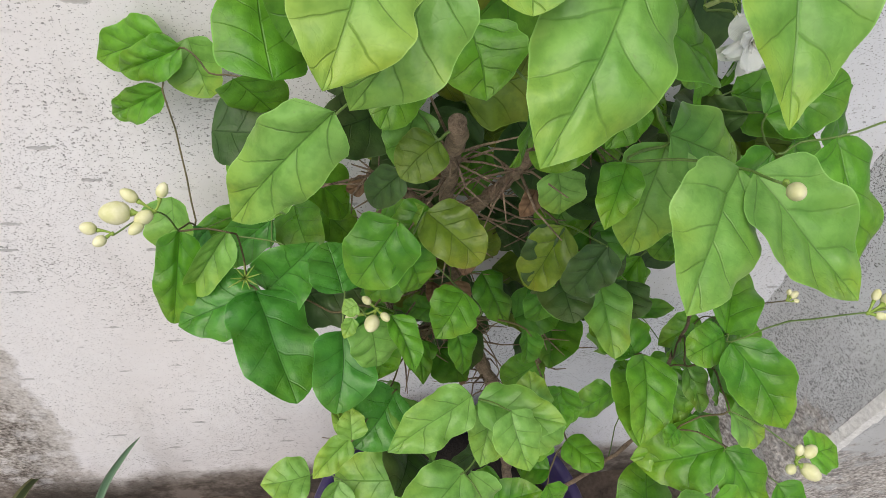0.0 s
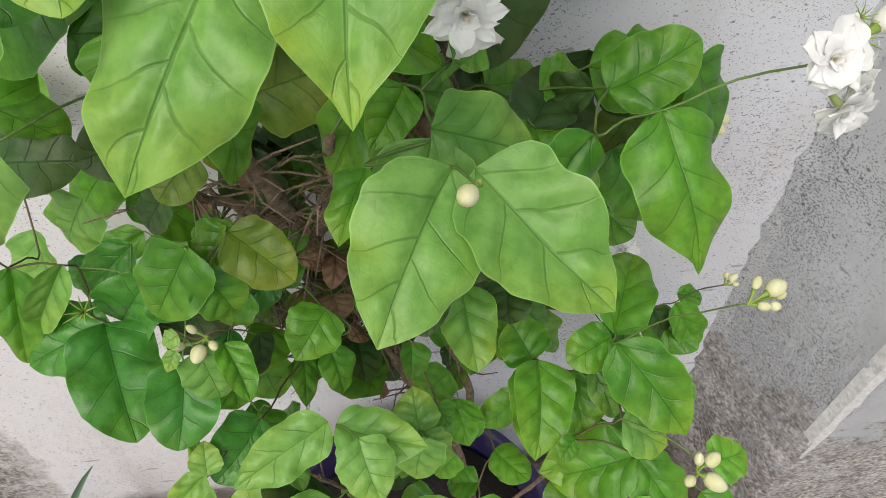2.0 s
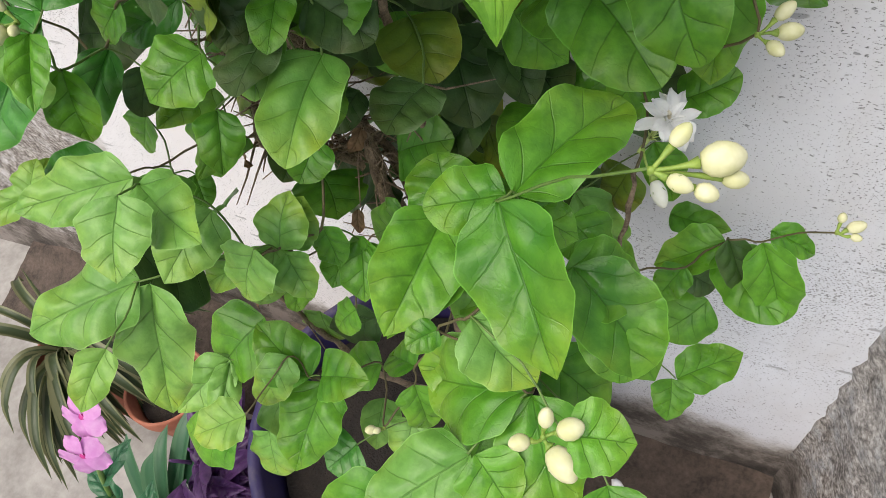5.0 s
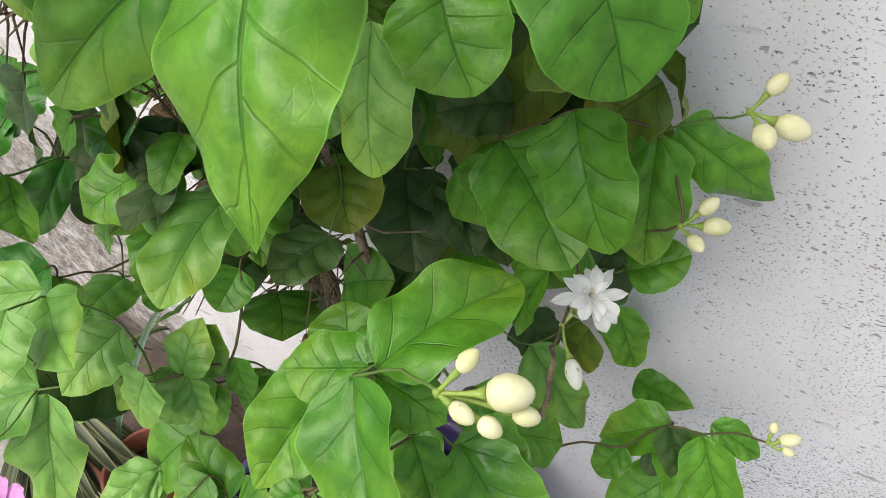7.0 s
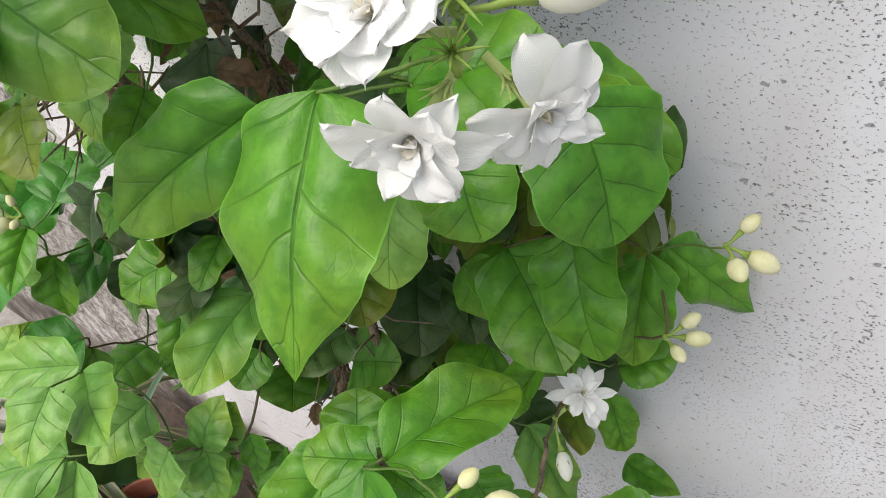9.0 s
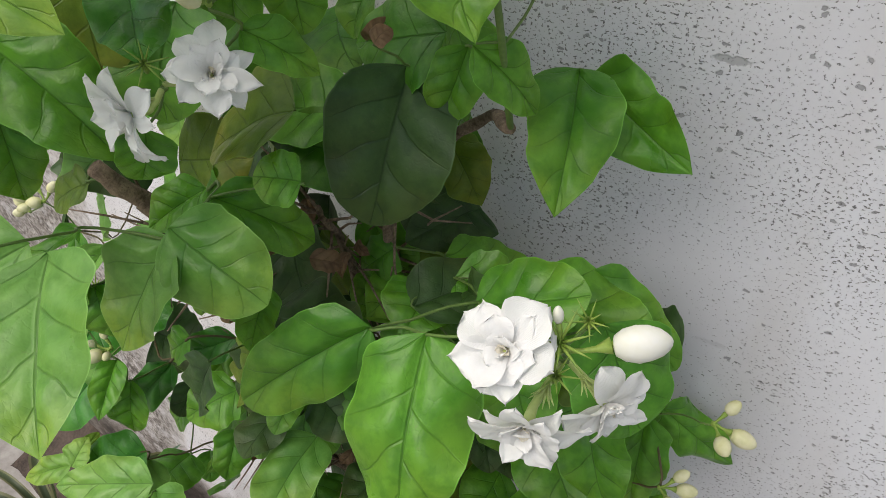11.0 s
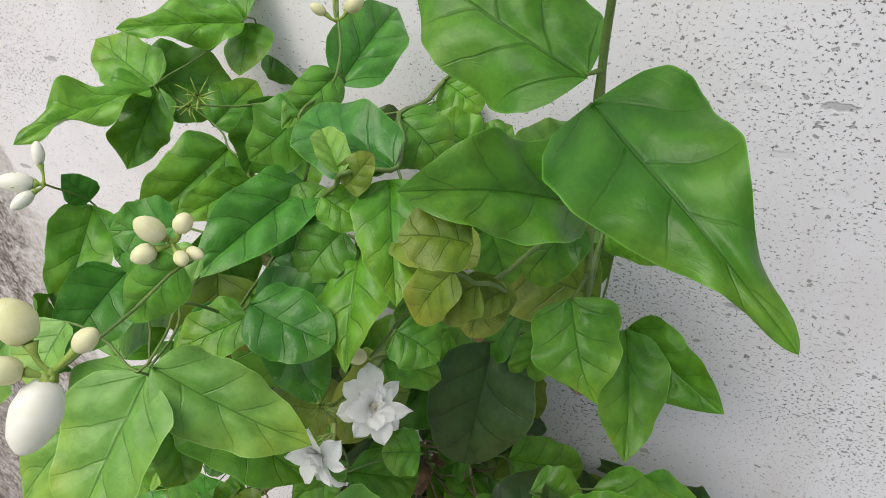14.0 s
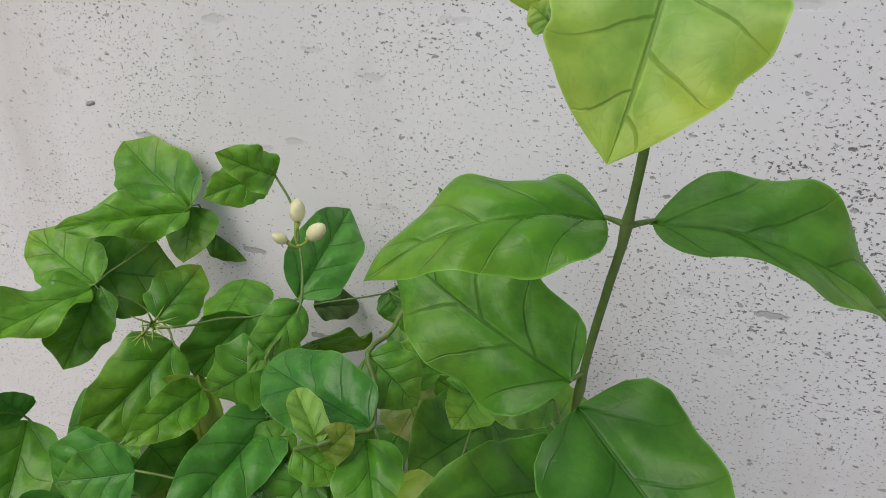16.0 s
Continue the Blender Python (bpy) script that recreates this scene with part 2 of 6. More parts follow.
def rough_material(name, lo, hi, scale, rough=0.85, bump=0.5, distance=0.002, detail=6.0):
    k = Nodes(name)
    p = k.place()
    a = k.noise(p, scale, detail, 0.65)
    b = k.noise(p, scale * 7, 4.0, 0.6)
    v = k.math("ADD", k.math("MULTIPLY", a, 0.65), k.math("MULTIPLY", b, 0.35))
    k.set(Base_Color=k.ramp(v, (0.32, lo), (0.68, hi)), Roughness=rough)
    k.bump(v, bump, distance)
    return k.mat


CONCRETE = rough_material("ground_concrete", (0.20, 0.185, 0.17), (0.46, 0.44, 0.42), 7.0, 0.9, 0.6, 0.004)
CHIP = rough_material("chipped_plaster", (0.30, 0.30, 0.31), (0.46, 0.46, 0.47), 260.0, 0.9, 0.6)
SOIL = rough_material("soil", (0.008, 0.006, 0.005), (0.032, 0.024, 0.019), 40.0, 0.95, 1.0, 0.008)
TERRACOTTA = rough_material("terracotta", (0.26, 0.085, 0.05), (0.42, 0.16, 0.10), 14.0, 0.8, 0.3)
BARK = rough_material("bark", (0.045, 0.028, 0.018), (0.46, 0.34, 0.24), 90.0, 0.9, 1.0, 0.005)
TWIG = rough_material("twig", (0.06, 0.055, 0.022), (0.15, 0.12, 0.055), 60.0, 0.7, 0.4)
GREEN_TWIG = rough_material("green_twig", (0.07, 0.14, 0.025), (0.16, 0.25, 0.06), 60.0, 0.5, 0.2)


# ---- building blocks ----
def mesh_of(name, bm, material=None, smooth=True):
    me = bpy.data.meshes.new(name)
    bm.to_mesh(me)
    bm.free()
    if smooth:
        me.polygons.foreach_set("use_smooth", [True] * len(me.polygons))
    if material:
        me.materials.append(material)
    return me


def part(name, bm, material, parent=None, label="", smooth=True):
    ob = new(name, bm if isinstance(bm, bpy.types.Mesh) else mesh_of(name, bm, material, smooth))
    ob.parent = parent
    return tagged(ob, label)


def thing(name, at, label, category, group="", kind=""):
    ob = new(name)
    ob.empty_display_size = 0.02
    ob.location = at
    return tagged(ob, label, category, group, kind)


def tube(bm, points, radii, sides=7, close=True):
    """A round, tapering tube along points."""
    pts = [Vector(p) for p in points]
    rings = []
    side = None
    for i, p in enumerate(pts):
        d = (pts[min(i + 1, len(pts) - 1)] - pts[max(i - 1, 0)]).normalized()
        if side is None:
            side = d.orthogonal().normalized()
        side = (side - d * side.dot(d)).normalized()
        up = d.cross(side)
        rings.append([bm.verts.new(p + (side * math.cos(a) + up * math.sin(a)) * radii[i]) for a in (2 * math.pi * j / sides for j in range(sides))])
    for r0, r1 in zip(rings, rings[1:]):
        for j in range(sides):
            bm.faces.new((r0[j], r0[(j + 1) % sides], r1[(j + 1) % sides], r1[j]))
    if close:
        bm.faces.new(list(reversed(rings[0])))
        bm.faces.new(rings[-1])
    return bm


def lathe(bm, profile, at=(0, 0, 0), sides=40, wobble=0.0):
    """A turned shape: (radius, height) pairs round the z axis."""
    rings = []
    for r, h in profile:
        if r < 1e-6:
            rings.append([bm.verts.new((at[0], at[1], at[2] + h))])
            continue
        ring = []
        for j in range(sides):
            a = 2 * math.pi * j / sides
            q = r + wobble * noise.noise((math.cos(a) * 2, math.sin(a) * 2, h * 25))
            ring.append(bm.verts.new((at[0] + q * math.cos(a), at[1] + q * math.sin(a), at[2] + h)))
        rings.append(ring)
    for r0, r1 in zip(rings, rings[1:]):
        for j in range(sides):
            a, b = j, (j + 1) % sides
            if len(r0) == 1:
                bm.faces.new((r0[0], r1[b], r1[a]))
            elif len(r1) == 1:
                bm.faces.new((r0[a], r0[b], r1[0]))
            else:
                bm.faces.new((r0[a], r0[b], r1[b], r1[a]))
    return bm


def slab(bm, x0, y0, z0, x1, y1, z1):
    v = [bm.verts.new((x, y, z)) for z in (z0, z1) for y in (y0, y1) for x in (x0, x1)]
    for f in ((0, 2, 3, 1), (4, 5, 7, 6), (0, 1, 5, 4), (2, 6, 7, 3), (0, 4, 6, 2), (1, 3, 7, 5)):
        bm.faces.new([v[i] for i in f])
    return bm


# ---- structure ----
bm = bmesh.new()
slab(bm, -60, -120, -0.3, 60, 60, 0.0)
tagged(part("ground", bm, CONCRETE, smooth=False), "grey dusty concrete ground of a yard", "ground", kind="structure")

bm = bmesh.new()
nx, nz = 90, 70
xs = [-4.0 + 4.57 * (i / nx) ** 0.6 for i in range(nx + 1)]
zs = [2.8 * j / nz for j in range(nz + 1)]
grid = [[bm.verts.new((x, -0.012 * max(0.0, noise.noise((x * 3, 0, z * 3)) + 0.1) * (1 if z < 0.55 else 0.25) - 0.03 * max(0.0, 0.42 - z), z)) for z in zs] for x in xs]
for i in range(nx):
    for j in range(nz):
        bm.faces.new((grid[i][j], grid[i + 1][j], grid[i + 1][j + 1], grid[i][j + 1]))
back = [[bm.verts.new((x, 0.2, z)) for z in (0.0, 2.8)] for x in (xs[0], xs[-1])]
bm.faces.new((back[0][0], back[0][1], back[1][1], back[1][0]))
bm.faces.new([c[-1] for c in grid] + [back[1][1], back[0][1]])
bm.faces.new(grid[0] + [back[0][1], back[0][0]])
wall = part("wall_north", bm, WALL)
tagged(wall, "white painted plaster wall with dark pin holes and a dirty foot", "wall", kind="structure")

def pillar_line(z):
    """The pillar's outline at height z: the plaster is broken away above a thick ragged foot."""
    pts = []
    corners = [(0.556, -0.008), (0.612, -0.153), (0.620, -0.165), (3.0, -0.29)]
    for (x0, y0), (x1, y1), n in zip(corners, corners[1:], (14, 2, 40)):
        for i in range(n):
            s = (i / n) if n < 40 else (i / n) ** 2.2
            pts.append((x0 + (x1 - x0) * s, y0 + (y1 - y0) * s))
    out = []
    for x, y in pts:
        top = 0.42 + 0.03 * noise.noise((x * 14, y * 14, 3))
        thick = 0.0018 * min(1.0, max(0.0, (top - z) / 0.01)) * min(1.0, max(0.0, (-y - 0.09) / 0.05))
        rough = 0.004 * noise.noise((x * 22, y * 22, z * 22)) * (1.5 if z < top else 0.35)
        chip = 0.006 * max(0.0, noise.noise((4, 7, z * 18))) if abs(x - 0.616) < 0.006 else 0.0
        out.append((x - thick - rough + chip, y - thick * 0.8 + chip))
    return out + [(3.0, -0.29), (3.0, 0.25), (0.555, 0.25)]


bm = bmesh.new()
levels = [0.0] + [0.02 * i for i in range(1, 19)] + [0.37 + 0.006 * i for i in range(18)] + [0.48 + 0.03 * i for i in range(45)] + [2.3, 2.8]
rings = [[bm.verts.new((x, y, z)) for x, y in pillar_line(z)] for z in levels]
for r0, r1 in zip(rings, rings[1:]):
    n = len(r0)
    for j in range(n):
        bm.faces.new((r0[(j + 1) % n], r0[j], r1[j], r1[(j + 1) % n]))
bm.faces.new(rings[-1])
tagged(part("wall_pillar", bm, PILLAR, smooth=False), "grey white plastered pillar with a chipped edge and broken plaster near its foot", "wall", kind="structure")

# grey scabs where the white coat has chipped off
for x, z, long, high, turn in ((0.2275, 1.271, 0.0024, 0.0062, -15), (0.3235, 1.3375, 0.0056, 0.0026, 14), (0.3653, 1.3293, 0.0040, 0.0021, 12), (-0.0803, 1.3529, 0.0056, 0.0021, 15)):
    bm = bmesh.new()
    rim = [(1 + 0.35 * noise.noise((math.cos(i / 18 * math.tau) * 1.4, math.sin(i / 18 * math.tau) * 1.4, x * 60))) for i in range(18)]
    c, s = math.cos(radians(turn)), math.sin(radians(turn))
    face = -0.003 * max(0.0, noise.noise((x * 3, 0, z * 3)) + 0.1) - 0.0004
    outer, crown = [], []
    for i, r in enumerate(rim):
        u, v = math.cos(i / 18 * math.tau) * r * long, math.sin(i / 18 * math.tau) * r * high
        outer.append(bm.verts.new((x + u * c - v * s, 0.002, z + u * s + v * c)))
        crown.append(bm.verts.new((x + 0.85 * (u * c - v * s), face, z + 0.85 * (u * s + v * c))))
    bm.faces.new(crown)
    for i in range(18):
        bm.faces.new((outer[i], outer[(i + 1) % 18], crown[(i + 1) % 18], crown[i]))
    bmesh.ops.recalc_face_normals(bm, faces=bm.faces)
    part("plaster_chip", bm, CHIP, wall, "small grey chipped spot")

# worn white arris of the pillar
LIME = rough_material("lime_plaster", (0.52, 0.52, 0.53), (0.90, 0.90, 0.90), 150.0, 0.9, 1.0, 0.003)
bm = bmesh.new()
rows = []
for i in range(680):
    z = 0.435 + 0.0034 * i
    a = 0.0045 + 0.0022 * noise.noise((z * 30, 2, 1)) + 0.0022 * noise.noise((z * 95, 2, 1)) + 0.0022 * noise.noise((z * 260, 2, 1))
    b = 0.0055 + 0.0030 * noise.noise((z * 26, 8, 1)) + 0.0025 * noise.noise((z * 85, 8, 1)) + 0.0026 * noise.noise((z * 280, 8, 1))
    fade = min(1.0, 0.2 + (z - 0.435) / 0.1)
    a, b = a * fade, b * fade
    g = -0.0012 + 0.0015 * noise.noise((z * 60, 5, 5)) - 0.003 * (1 - fade)
    rows.append([bm.verts.new(q) for q in ((0.6125 - a * 0.31 + 0.004, -0.155 + a * 0.95, z), (0.6105 - g, -0.153, z), (0.6165 - g, -0.1665 - g, z), (0.621 + b, -0.1678 - b * 0.05, z), (0.623 + b, -0.162, z))])
for p, q in zip(rows, rows[1:]):
    for j in range(4):
        bm.faces.new((p[j], p[j + 1], q[j + 1], q[j]))
tagged(part("trim", bm, LIME, smooth=False), "worn white plaster arris along the pillar edge", "trim", kind="structure")

# ragged mortar fillet in the corner between wall and pillar
bm = bmesh.new()
rows = []
for i in range(190):
    z = 0.0 + 0.0125 * i
    r = 0.008 + 0.006 * noise.noise((z * 11, 1, 5)) + 0.006 * noise.noise((z * 40, 1, 5)) + (0.03 * max(0, 0.3 - z))
    r = max(0.004, r)
    rows.append([bm.verts.new((0.557 - r * 1.3, 0.004, z)), bm.verts.new((0.557 - r * 0.5, -0.008 - r * 0.25, z)), bm.verts.new((0.557 + r * 0.05, -0.008 - r * 0.7, z)), bm.verts.new((0.556 + r * 0.45, -0.008 - r * 1.5, z))])
for p, q in zip(rows, rows[1:]):
    for j in range(3):
        bm.faces.new((p[j], p[j + 1], q[j + 1], q[j]))
tagged(part("trim", bm, PILLAR), "rough mortar fillet along the wall corner", "trim", kind="structure")

# earth and crumbled plaster along the foot of the wall
bm = bmesh.new()
rows = []
for i in range(61):
    x = -0.95 + 1.5 * i / 60
    row = []
    for j in range(15):
        v = j / 14
        reach = 0.21 + 0.05 * noise.noise((x * 5, 0, 1))
        h = 0.05 * (1 - v) ** 1.6 * (1 + 0.5 * noise.noise((x * 9, v * 3, 4))) + 0.008 * noise.noise((x * 40, v * 9, 2)) * (1 - v) - 0.004 * v
        row.append(bm.verts.new((x, 0.004 - reach * v, h)))
    rows.append(row)
for p, q in zip(rows, rows[1:]):
    for j in range(14):
        bm.faces.new((p[j], p[j + 1], q[j + 1], q[j]))
EARTH = rough_material("earth", (0.03, 0.022, 0.018), (0.14, 0.105, 0.085), 22.0, 0.95, 1.0, 0.006)
tagged(part("earth_bank", bm, EARTH), "dark brown earth and rubble along the wall foot", "ground", kind="structure")


# ---- jasmine leaves ----
VEINS = 3.8
OUTLINE = {
    "o": ((0, 0.02), (0.02, 0.16), (0.05, 0.29), (0.10, 0.40), (0.18, 0.475), (0.30, 0.5), (0.45, 0.5), (0.58, 0.475), (0.69, 0.42), (0.79, 0.33), (0.87, 0.225), (0.93, 0.13), (0.97, 0.055), (1, 0.0)),
    "r": ((0, 0.02), (0.02, 0.17), (0.05, 0.30), (0.11, 0.42), (0.20, 0.49), (0.38, 0.5), (0.56, 0.495), (0.70, 0.455), (0.81, 0.38), (0.89, 0.285), (0.95, 0.175), (0.985, 0.08), (1, 0.0)),
    "d": ((0, 0.02), (0.02, 0.17), (0.05, 0.31), (0.10, 0.42), (0.18, 0.485), (0.30, 0.5), (0.45, 0.495), (0.58, 0.46), (0.69, 0.385), (0.78, 0.28), (0.85, 0.17), (0.91, 0.085), (0.96, 0.045), (1, 0.0)),
}
OUTLINE["t"] = ((0, 0.02), (0.01, 0.16), (0.03, 0.30), (0.08, 0.42), (0.16, 0.49), (0.27, 0.5), (0.38, 0.465), (0.48, 0.395), (0.58, 0.30), (0.68, 0.21), (0.78, 0.145), (0.86, 0.105), (0.93, 0.075), (0.975, 0.04), (1, 0.0))
OUTLINE["w"] = OUTLINE["o"]


def leaf_mesh(name, material, seed, arch=None, shape="o", nu=64, nv=26):
    """One leaf of unit length along y and unit width along x: folded midrib, blade puffed up between its side veins, wavy rim, drooping tip.
    Shapes: o ovate, r round, d with a drip tip, w strongly waved, t a broad shield with a long tip. The second map counts the side veins along the blade."""
    rnd = random.Random(seed)
    keys = OUTLINE[shape]
    fold, droop, wave = rnd.uniform(0.05, 0.24), rnd.uniform(0.08, 0.42), rnd.uniform(0.025, 0.07)
    droop = arch or droop
    lobe, freq, ph = rnd.choice((0.03, 0.045, 0.06)), rnd.uniform(9, 14), rnd.uniform(0, 6.3)
    if shape == "w":
        lobe, wave = rnd.uniform(0.06, 0.09), rnd.uniform(0.07, 0.11)
    if shape == "r":
        lobe *= 0.6
    skew, cup, twist = rnd.uniform(-0.05, 0.05), rnd.uniform(-0.3, 0.15), rnd.uniform(-0.14, 0.14)
    hook = rnd.choice((-1, 1)) * (0.06 if shape == "d" else 0.015)
    puff, off, start = rnd.uniform(0.014, 0.026), rnd.uniform(0.2, 0.5), rnd.uniform(0.25, 0.5)
    verts, maps, faces = [], [], []
    for i in range(nu + 1):
        s = i / nu
        w = float(np.interp(s, [q[0] for q in keys], [q[1] for q in keys]))
        ends = min(1.0, s * 5, (1 - s) * 4)
        for j in range(nv + 1):
            u = (j / nv - 0.5) * 2
            v = abs(u)
            side = 1.9 if u > 0 else 0.0
            edge = w * (1 + ends * (lobe * math.sin(freq * s + ph + side) + 0.45 * lobe * math.sin(2.3 * freq * s + 2 * ph + side)))
            edge += 0.006 * noise.noise((s * 16, side + seed, 0)) * ends
            x = u * edge + skew * math.sin(math.pi * s) + hook * max(0.0, s - 0.7) ** 1.5 * 4
            y = s - 0.03 * v * math.sin(math.pi * s)
            z = fold * v * w + cup * (u * w) ** 2 * 2 + twist * u * w * (s - 0.3)
            z += droop * (0.25 - (s - 0.5) ** 2) * 0.9
            z += wave * v ** 2.5 * math.sin(freq * s + ph + side + 0.8) * ends
            run = VEINS * (s - 0.34 * v * (1 - 0.25 * v) * (0.55 + 0.9 * w)) + start + 0.22 * noise.noise((s * 2.2, u * 1.3, seed))
            swing = run + (off if u > 0 else 0.0)
            near = abs(swing - math.floor(swing) - 0.5)
            lift = (1 - math.exp(-(near / 0.24) ** 2)) * (1 - v ** 4) * min(1.0, v * 5) * ends
            z += puff * (lift - 0.4) + 0.0035 * noise.noise((s * 8, u * 4, seed * 3)) * ends
            z += 0.022 * noise.noise((s * 2.6, u * 1.4, seed)) * ends
            z -= 0.020 * math.exp(-(u * 8) ** 2) * (1 - s)
            verts.append((x, y, z))
            maps.append(((0.5 + u / 2, s), (run, w)))
    wide = nv + 1
    for i in range(nu):
        for j in range(nv):
            faces.append((i * wide + j, i * wide + j + 1, (i + 1) * wide + j + 1, (i + 1) * wide + j))
    me = bpy.data.meshes.new(name)
    me.from_pydata(verts, [], faces)
    me.uv_layers.new(name="uv").data.foreach_set("uv", [c for f in faces for q in f for c in maps[q][0]])
    flat = [c for n, f in enumerate(faces) for q in f for c in (maps[q][1][0] + (off if n % nv >= nv // 2 else 0.0), maps[q][1][1])]
    me.uv_layers.new(name="vein").data.foreach_set("uv", flat)
    me.polygons.foreach_set("use_smooth", [True] * len(faces))
    me.materials.append(material)
    return me


TONES = {"y": YOUNG, "l": LIGHT, "m": MATURE, "q": DEEP, "b": BLUISH, "o": OLIVE, "d": SHADED, "k": SHADED, "n": DRY, "a": DEEP, "A": MATURE}
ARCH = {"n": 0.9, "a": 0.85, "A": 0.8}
LEAF = {}


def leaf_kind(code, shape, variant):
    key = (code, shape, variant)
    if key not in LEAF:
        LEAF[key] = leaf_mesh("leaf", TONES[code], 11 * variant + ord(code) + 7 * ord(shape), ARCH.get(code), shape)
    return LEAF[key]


jasmine = thing("jasmine_bush", (0.19, -0.17, 0.0), "leggy jasmine bush with glossy green leaves, white flowers and buds", "plant")
HOME = Matrix.Translation((-0.19, 0.17, 0.0))
NODES = []


def leaf(base, tip, width, face, code, shape=""):
    """A leaf from its stalk to its tip; face is the way its upper side looks."""
    b, t = Vector(base), Vector(tip)
    y = (t - b).normalized()
    z = Vector(face)
    z = (z - y * z.dot(y)).normalized()
    x = y.cross(z)
    n = (t - b).length
    count = int(abs(b.x) * 9100 + abs(t.y) * 5300 + t.z * 7700)
    ob = new("leaf", leaf_kind(code, shape or ("r" if code in "dkon" or count % 3 == 0 else "o"), count % 5))
    ob.parent = jasmine
    m = Matrix((x * width * 1.14, y * n, z * n)).transposed().to_4x4()
    m.translation = b
    ob.matrix_basis = HOME @ m
    NODES.append(b)
    return ob


leaf((0.0136, -0.2446, 1.1433), (-0.0397, -0.2425, 1.0732), 0.0335, (-0.34, -0.91, 0.23), "l", "o")
leaf((0.0515, -0.2676, 1.2255), (0.0207, -0.2898, 1.183), 0.0339, (0.07, -0.9, 0.42), "l", "o")
leaf((0.1211, -0.2553, 1.2179), (0.0845, -0.3082, 1.1727), 0.0433, (-0.01, -0.65, 0.76), "l", "o")
leaf((0.154, -0.177, 1.099), (0.126, -0.186, 1.049), 0.036, (-0.43, -0.68, 0.6), "m")
leaf((0.1826, -0.278, 1.1395), (0.1495, -0.3337, 1.1152), 0.0427, (0.36, -0.54, 0.76), "l", "o")
leaf((0.1907, -0.2771, 1.1377), (0.2349, -0.3225, 1.1029), 0.0436, (0.17, -0.49, 0.85), "l", "o")
leaf((0.2955, -0.1981, 1.0827), (0.3138, -0.2524, 1.0149), 0.0476, (0.26, -0.72, 0.65), "m", "d")
leaf((0.285, -0.145, 1.052), (0.339, -0.134, 1.073), 0.038, (-0.1, -0.58, 0.81), "m")
leaf((0.0454, -0.2083, 1.0293), (0.0182, -0.225, 0.9908), 0.0373, (-0.21, -0.83, 0.51), "m", "r")
leaf((0.063, -0.192, 1.019), (0.097, -0.216, 0.998), 0.031, (-0.08, -0.5, 0.86), "o")
leaf((0.152, -0.181, 0.991), (0.141, -0.197, 0.94), 0.028, (-0.23, -0.87, 0.44), "d")
leaf((-0.0517, -0.1674, 0.9056), (-0.1135, -0.1822, 0.8875), 0.0446, (-0.16, -0.43, 0.89), "b")
leaf((-0.103, -0.146, 0.953), (-0.118, -0.178, 0.883), 0.028, (0.12, -0.88, 0.46), "m")
leaf((-0.074, -0.027, 0.84), (-0.148, -0.048, 0.804), 0.031, (-0.07, -0.78, 0.62), "m")
leaf((0.025, -0.192, 0.797), (0.029, -0.232, 0.797), 0.043, (0.05, -0.07, 1), "m")
leaf((0.012, -0.268, 0.862), (0.011, -0.248, 0.874), 0.019, (0.22, -0.17, 0.96), "y")
leaf((0.257, -0.191, 0.815), (0.235, -0.269, 0.819), 0.043, (-0.09, 0.21, 0.97), "m")
leaf((0.276, -0.203, 0.823), (0.28, -0.247, 0.792), 0.035, (-0.19, -0.45, 0.87), "m")
leaf((0.2917, -0.2292, 0.9075), (0.3323, -0.2813, 0.865), 0.0412, (-0.13, -0.69, 0.71), "m", "o")
leaf((0.311, -0.27, 0.808), (0.249, -0.266, 0.772), 0.05, (-0.36, -0.31, 0.88), "m")
leaf((0.281, -0.135, 1.044), (0.247, -0.102, 1.016), 0.022, (-0.67, -0.5, 0.55), "d")
leaf((0.1785, -0.2249, 1.1045), (0.1628, -0.2581, 1.0551), 0.0417, (-0.03, -0.82, 0.56), "l", "o")
leaf((0.16, -0.182, 0.948), (0.167, -0.215, 0.923), 0.031, (-0.23, -0.5, 0.84), "q")
leaf((0.125, -0.094, 0.712), (0.116, -0.11, 0.666), 0.041, (-0.2, -0.84, 0.51), "d")
leaf((0.1939, -0.1878, 0.9339), (0.1975, -0.2427, 0.9157), 0.0333, (0.21, -0.29, 0.93), "l", "r")
leaf((0.19, -0.155, 0.955), (0.201, -0.185, 0.934), 0.041, (0.01, -0.56, 0.83), "q")
leaf((0.2947, -0.2182, 0.9005), (0.3275, -0.1501, 0.896), 0.0369, (0.22, -0.04, 0.97), "m", "r")
leaf((0.292, -0.22, 0.901), (0.258, -0.235, 0.899), 0.028, (0.17, -0.43, 0.89), "m")
leaf((0.2931, -0.2044, 0.8286), (0.3055, -0.2364, 0.8028), 0.0238, (0.33, -0.51, 0.79), "l")
leaf((0.2483, -0.2051, 0.8516), (0.2358, -0.2703, 0.8234), 0.0417, (0.29, -0.43, 0.86), "m", "o")
leaf((0.246, -0.199, 0.84), (0.232, -0.173, 0.858), 0.037, (0.18, -0.46, 0.87), "m")
leaf((0.268, -0.202, 0.821), (0.279, -0.247, 0.792), 0.038, (-0.02, -0.51, 0.86), "m")
leaf((0.339, -0.201, 0.818), (0.352, -0.244, 0.79), 0.041, (0.03, -0.47, 0.88), "m")
leaf((0.311, -0.252, 0.787), (0.242, -0.263, 0.778), 0.044, (0.12, -0.42, 0.9), "m")
leaf((0.2931, -0.3053, 0.7946), (0.2512, -0.351, 0.7773), 0.0403, (-0.01, -0.34, 0.94), "l")
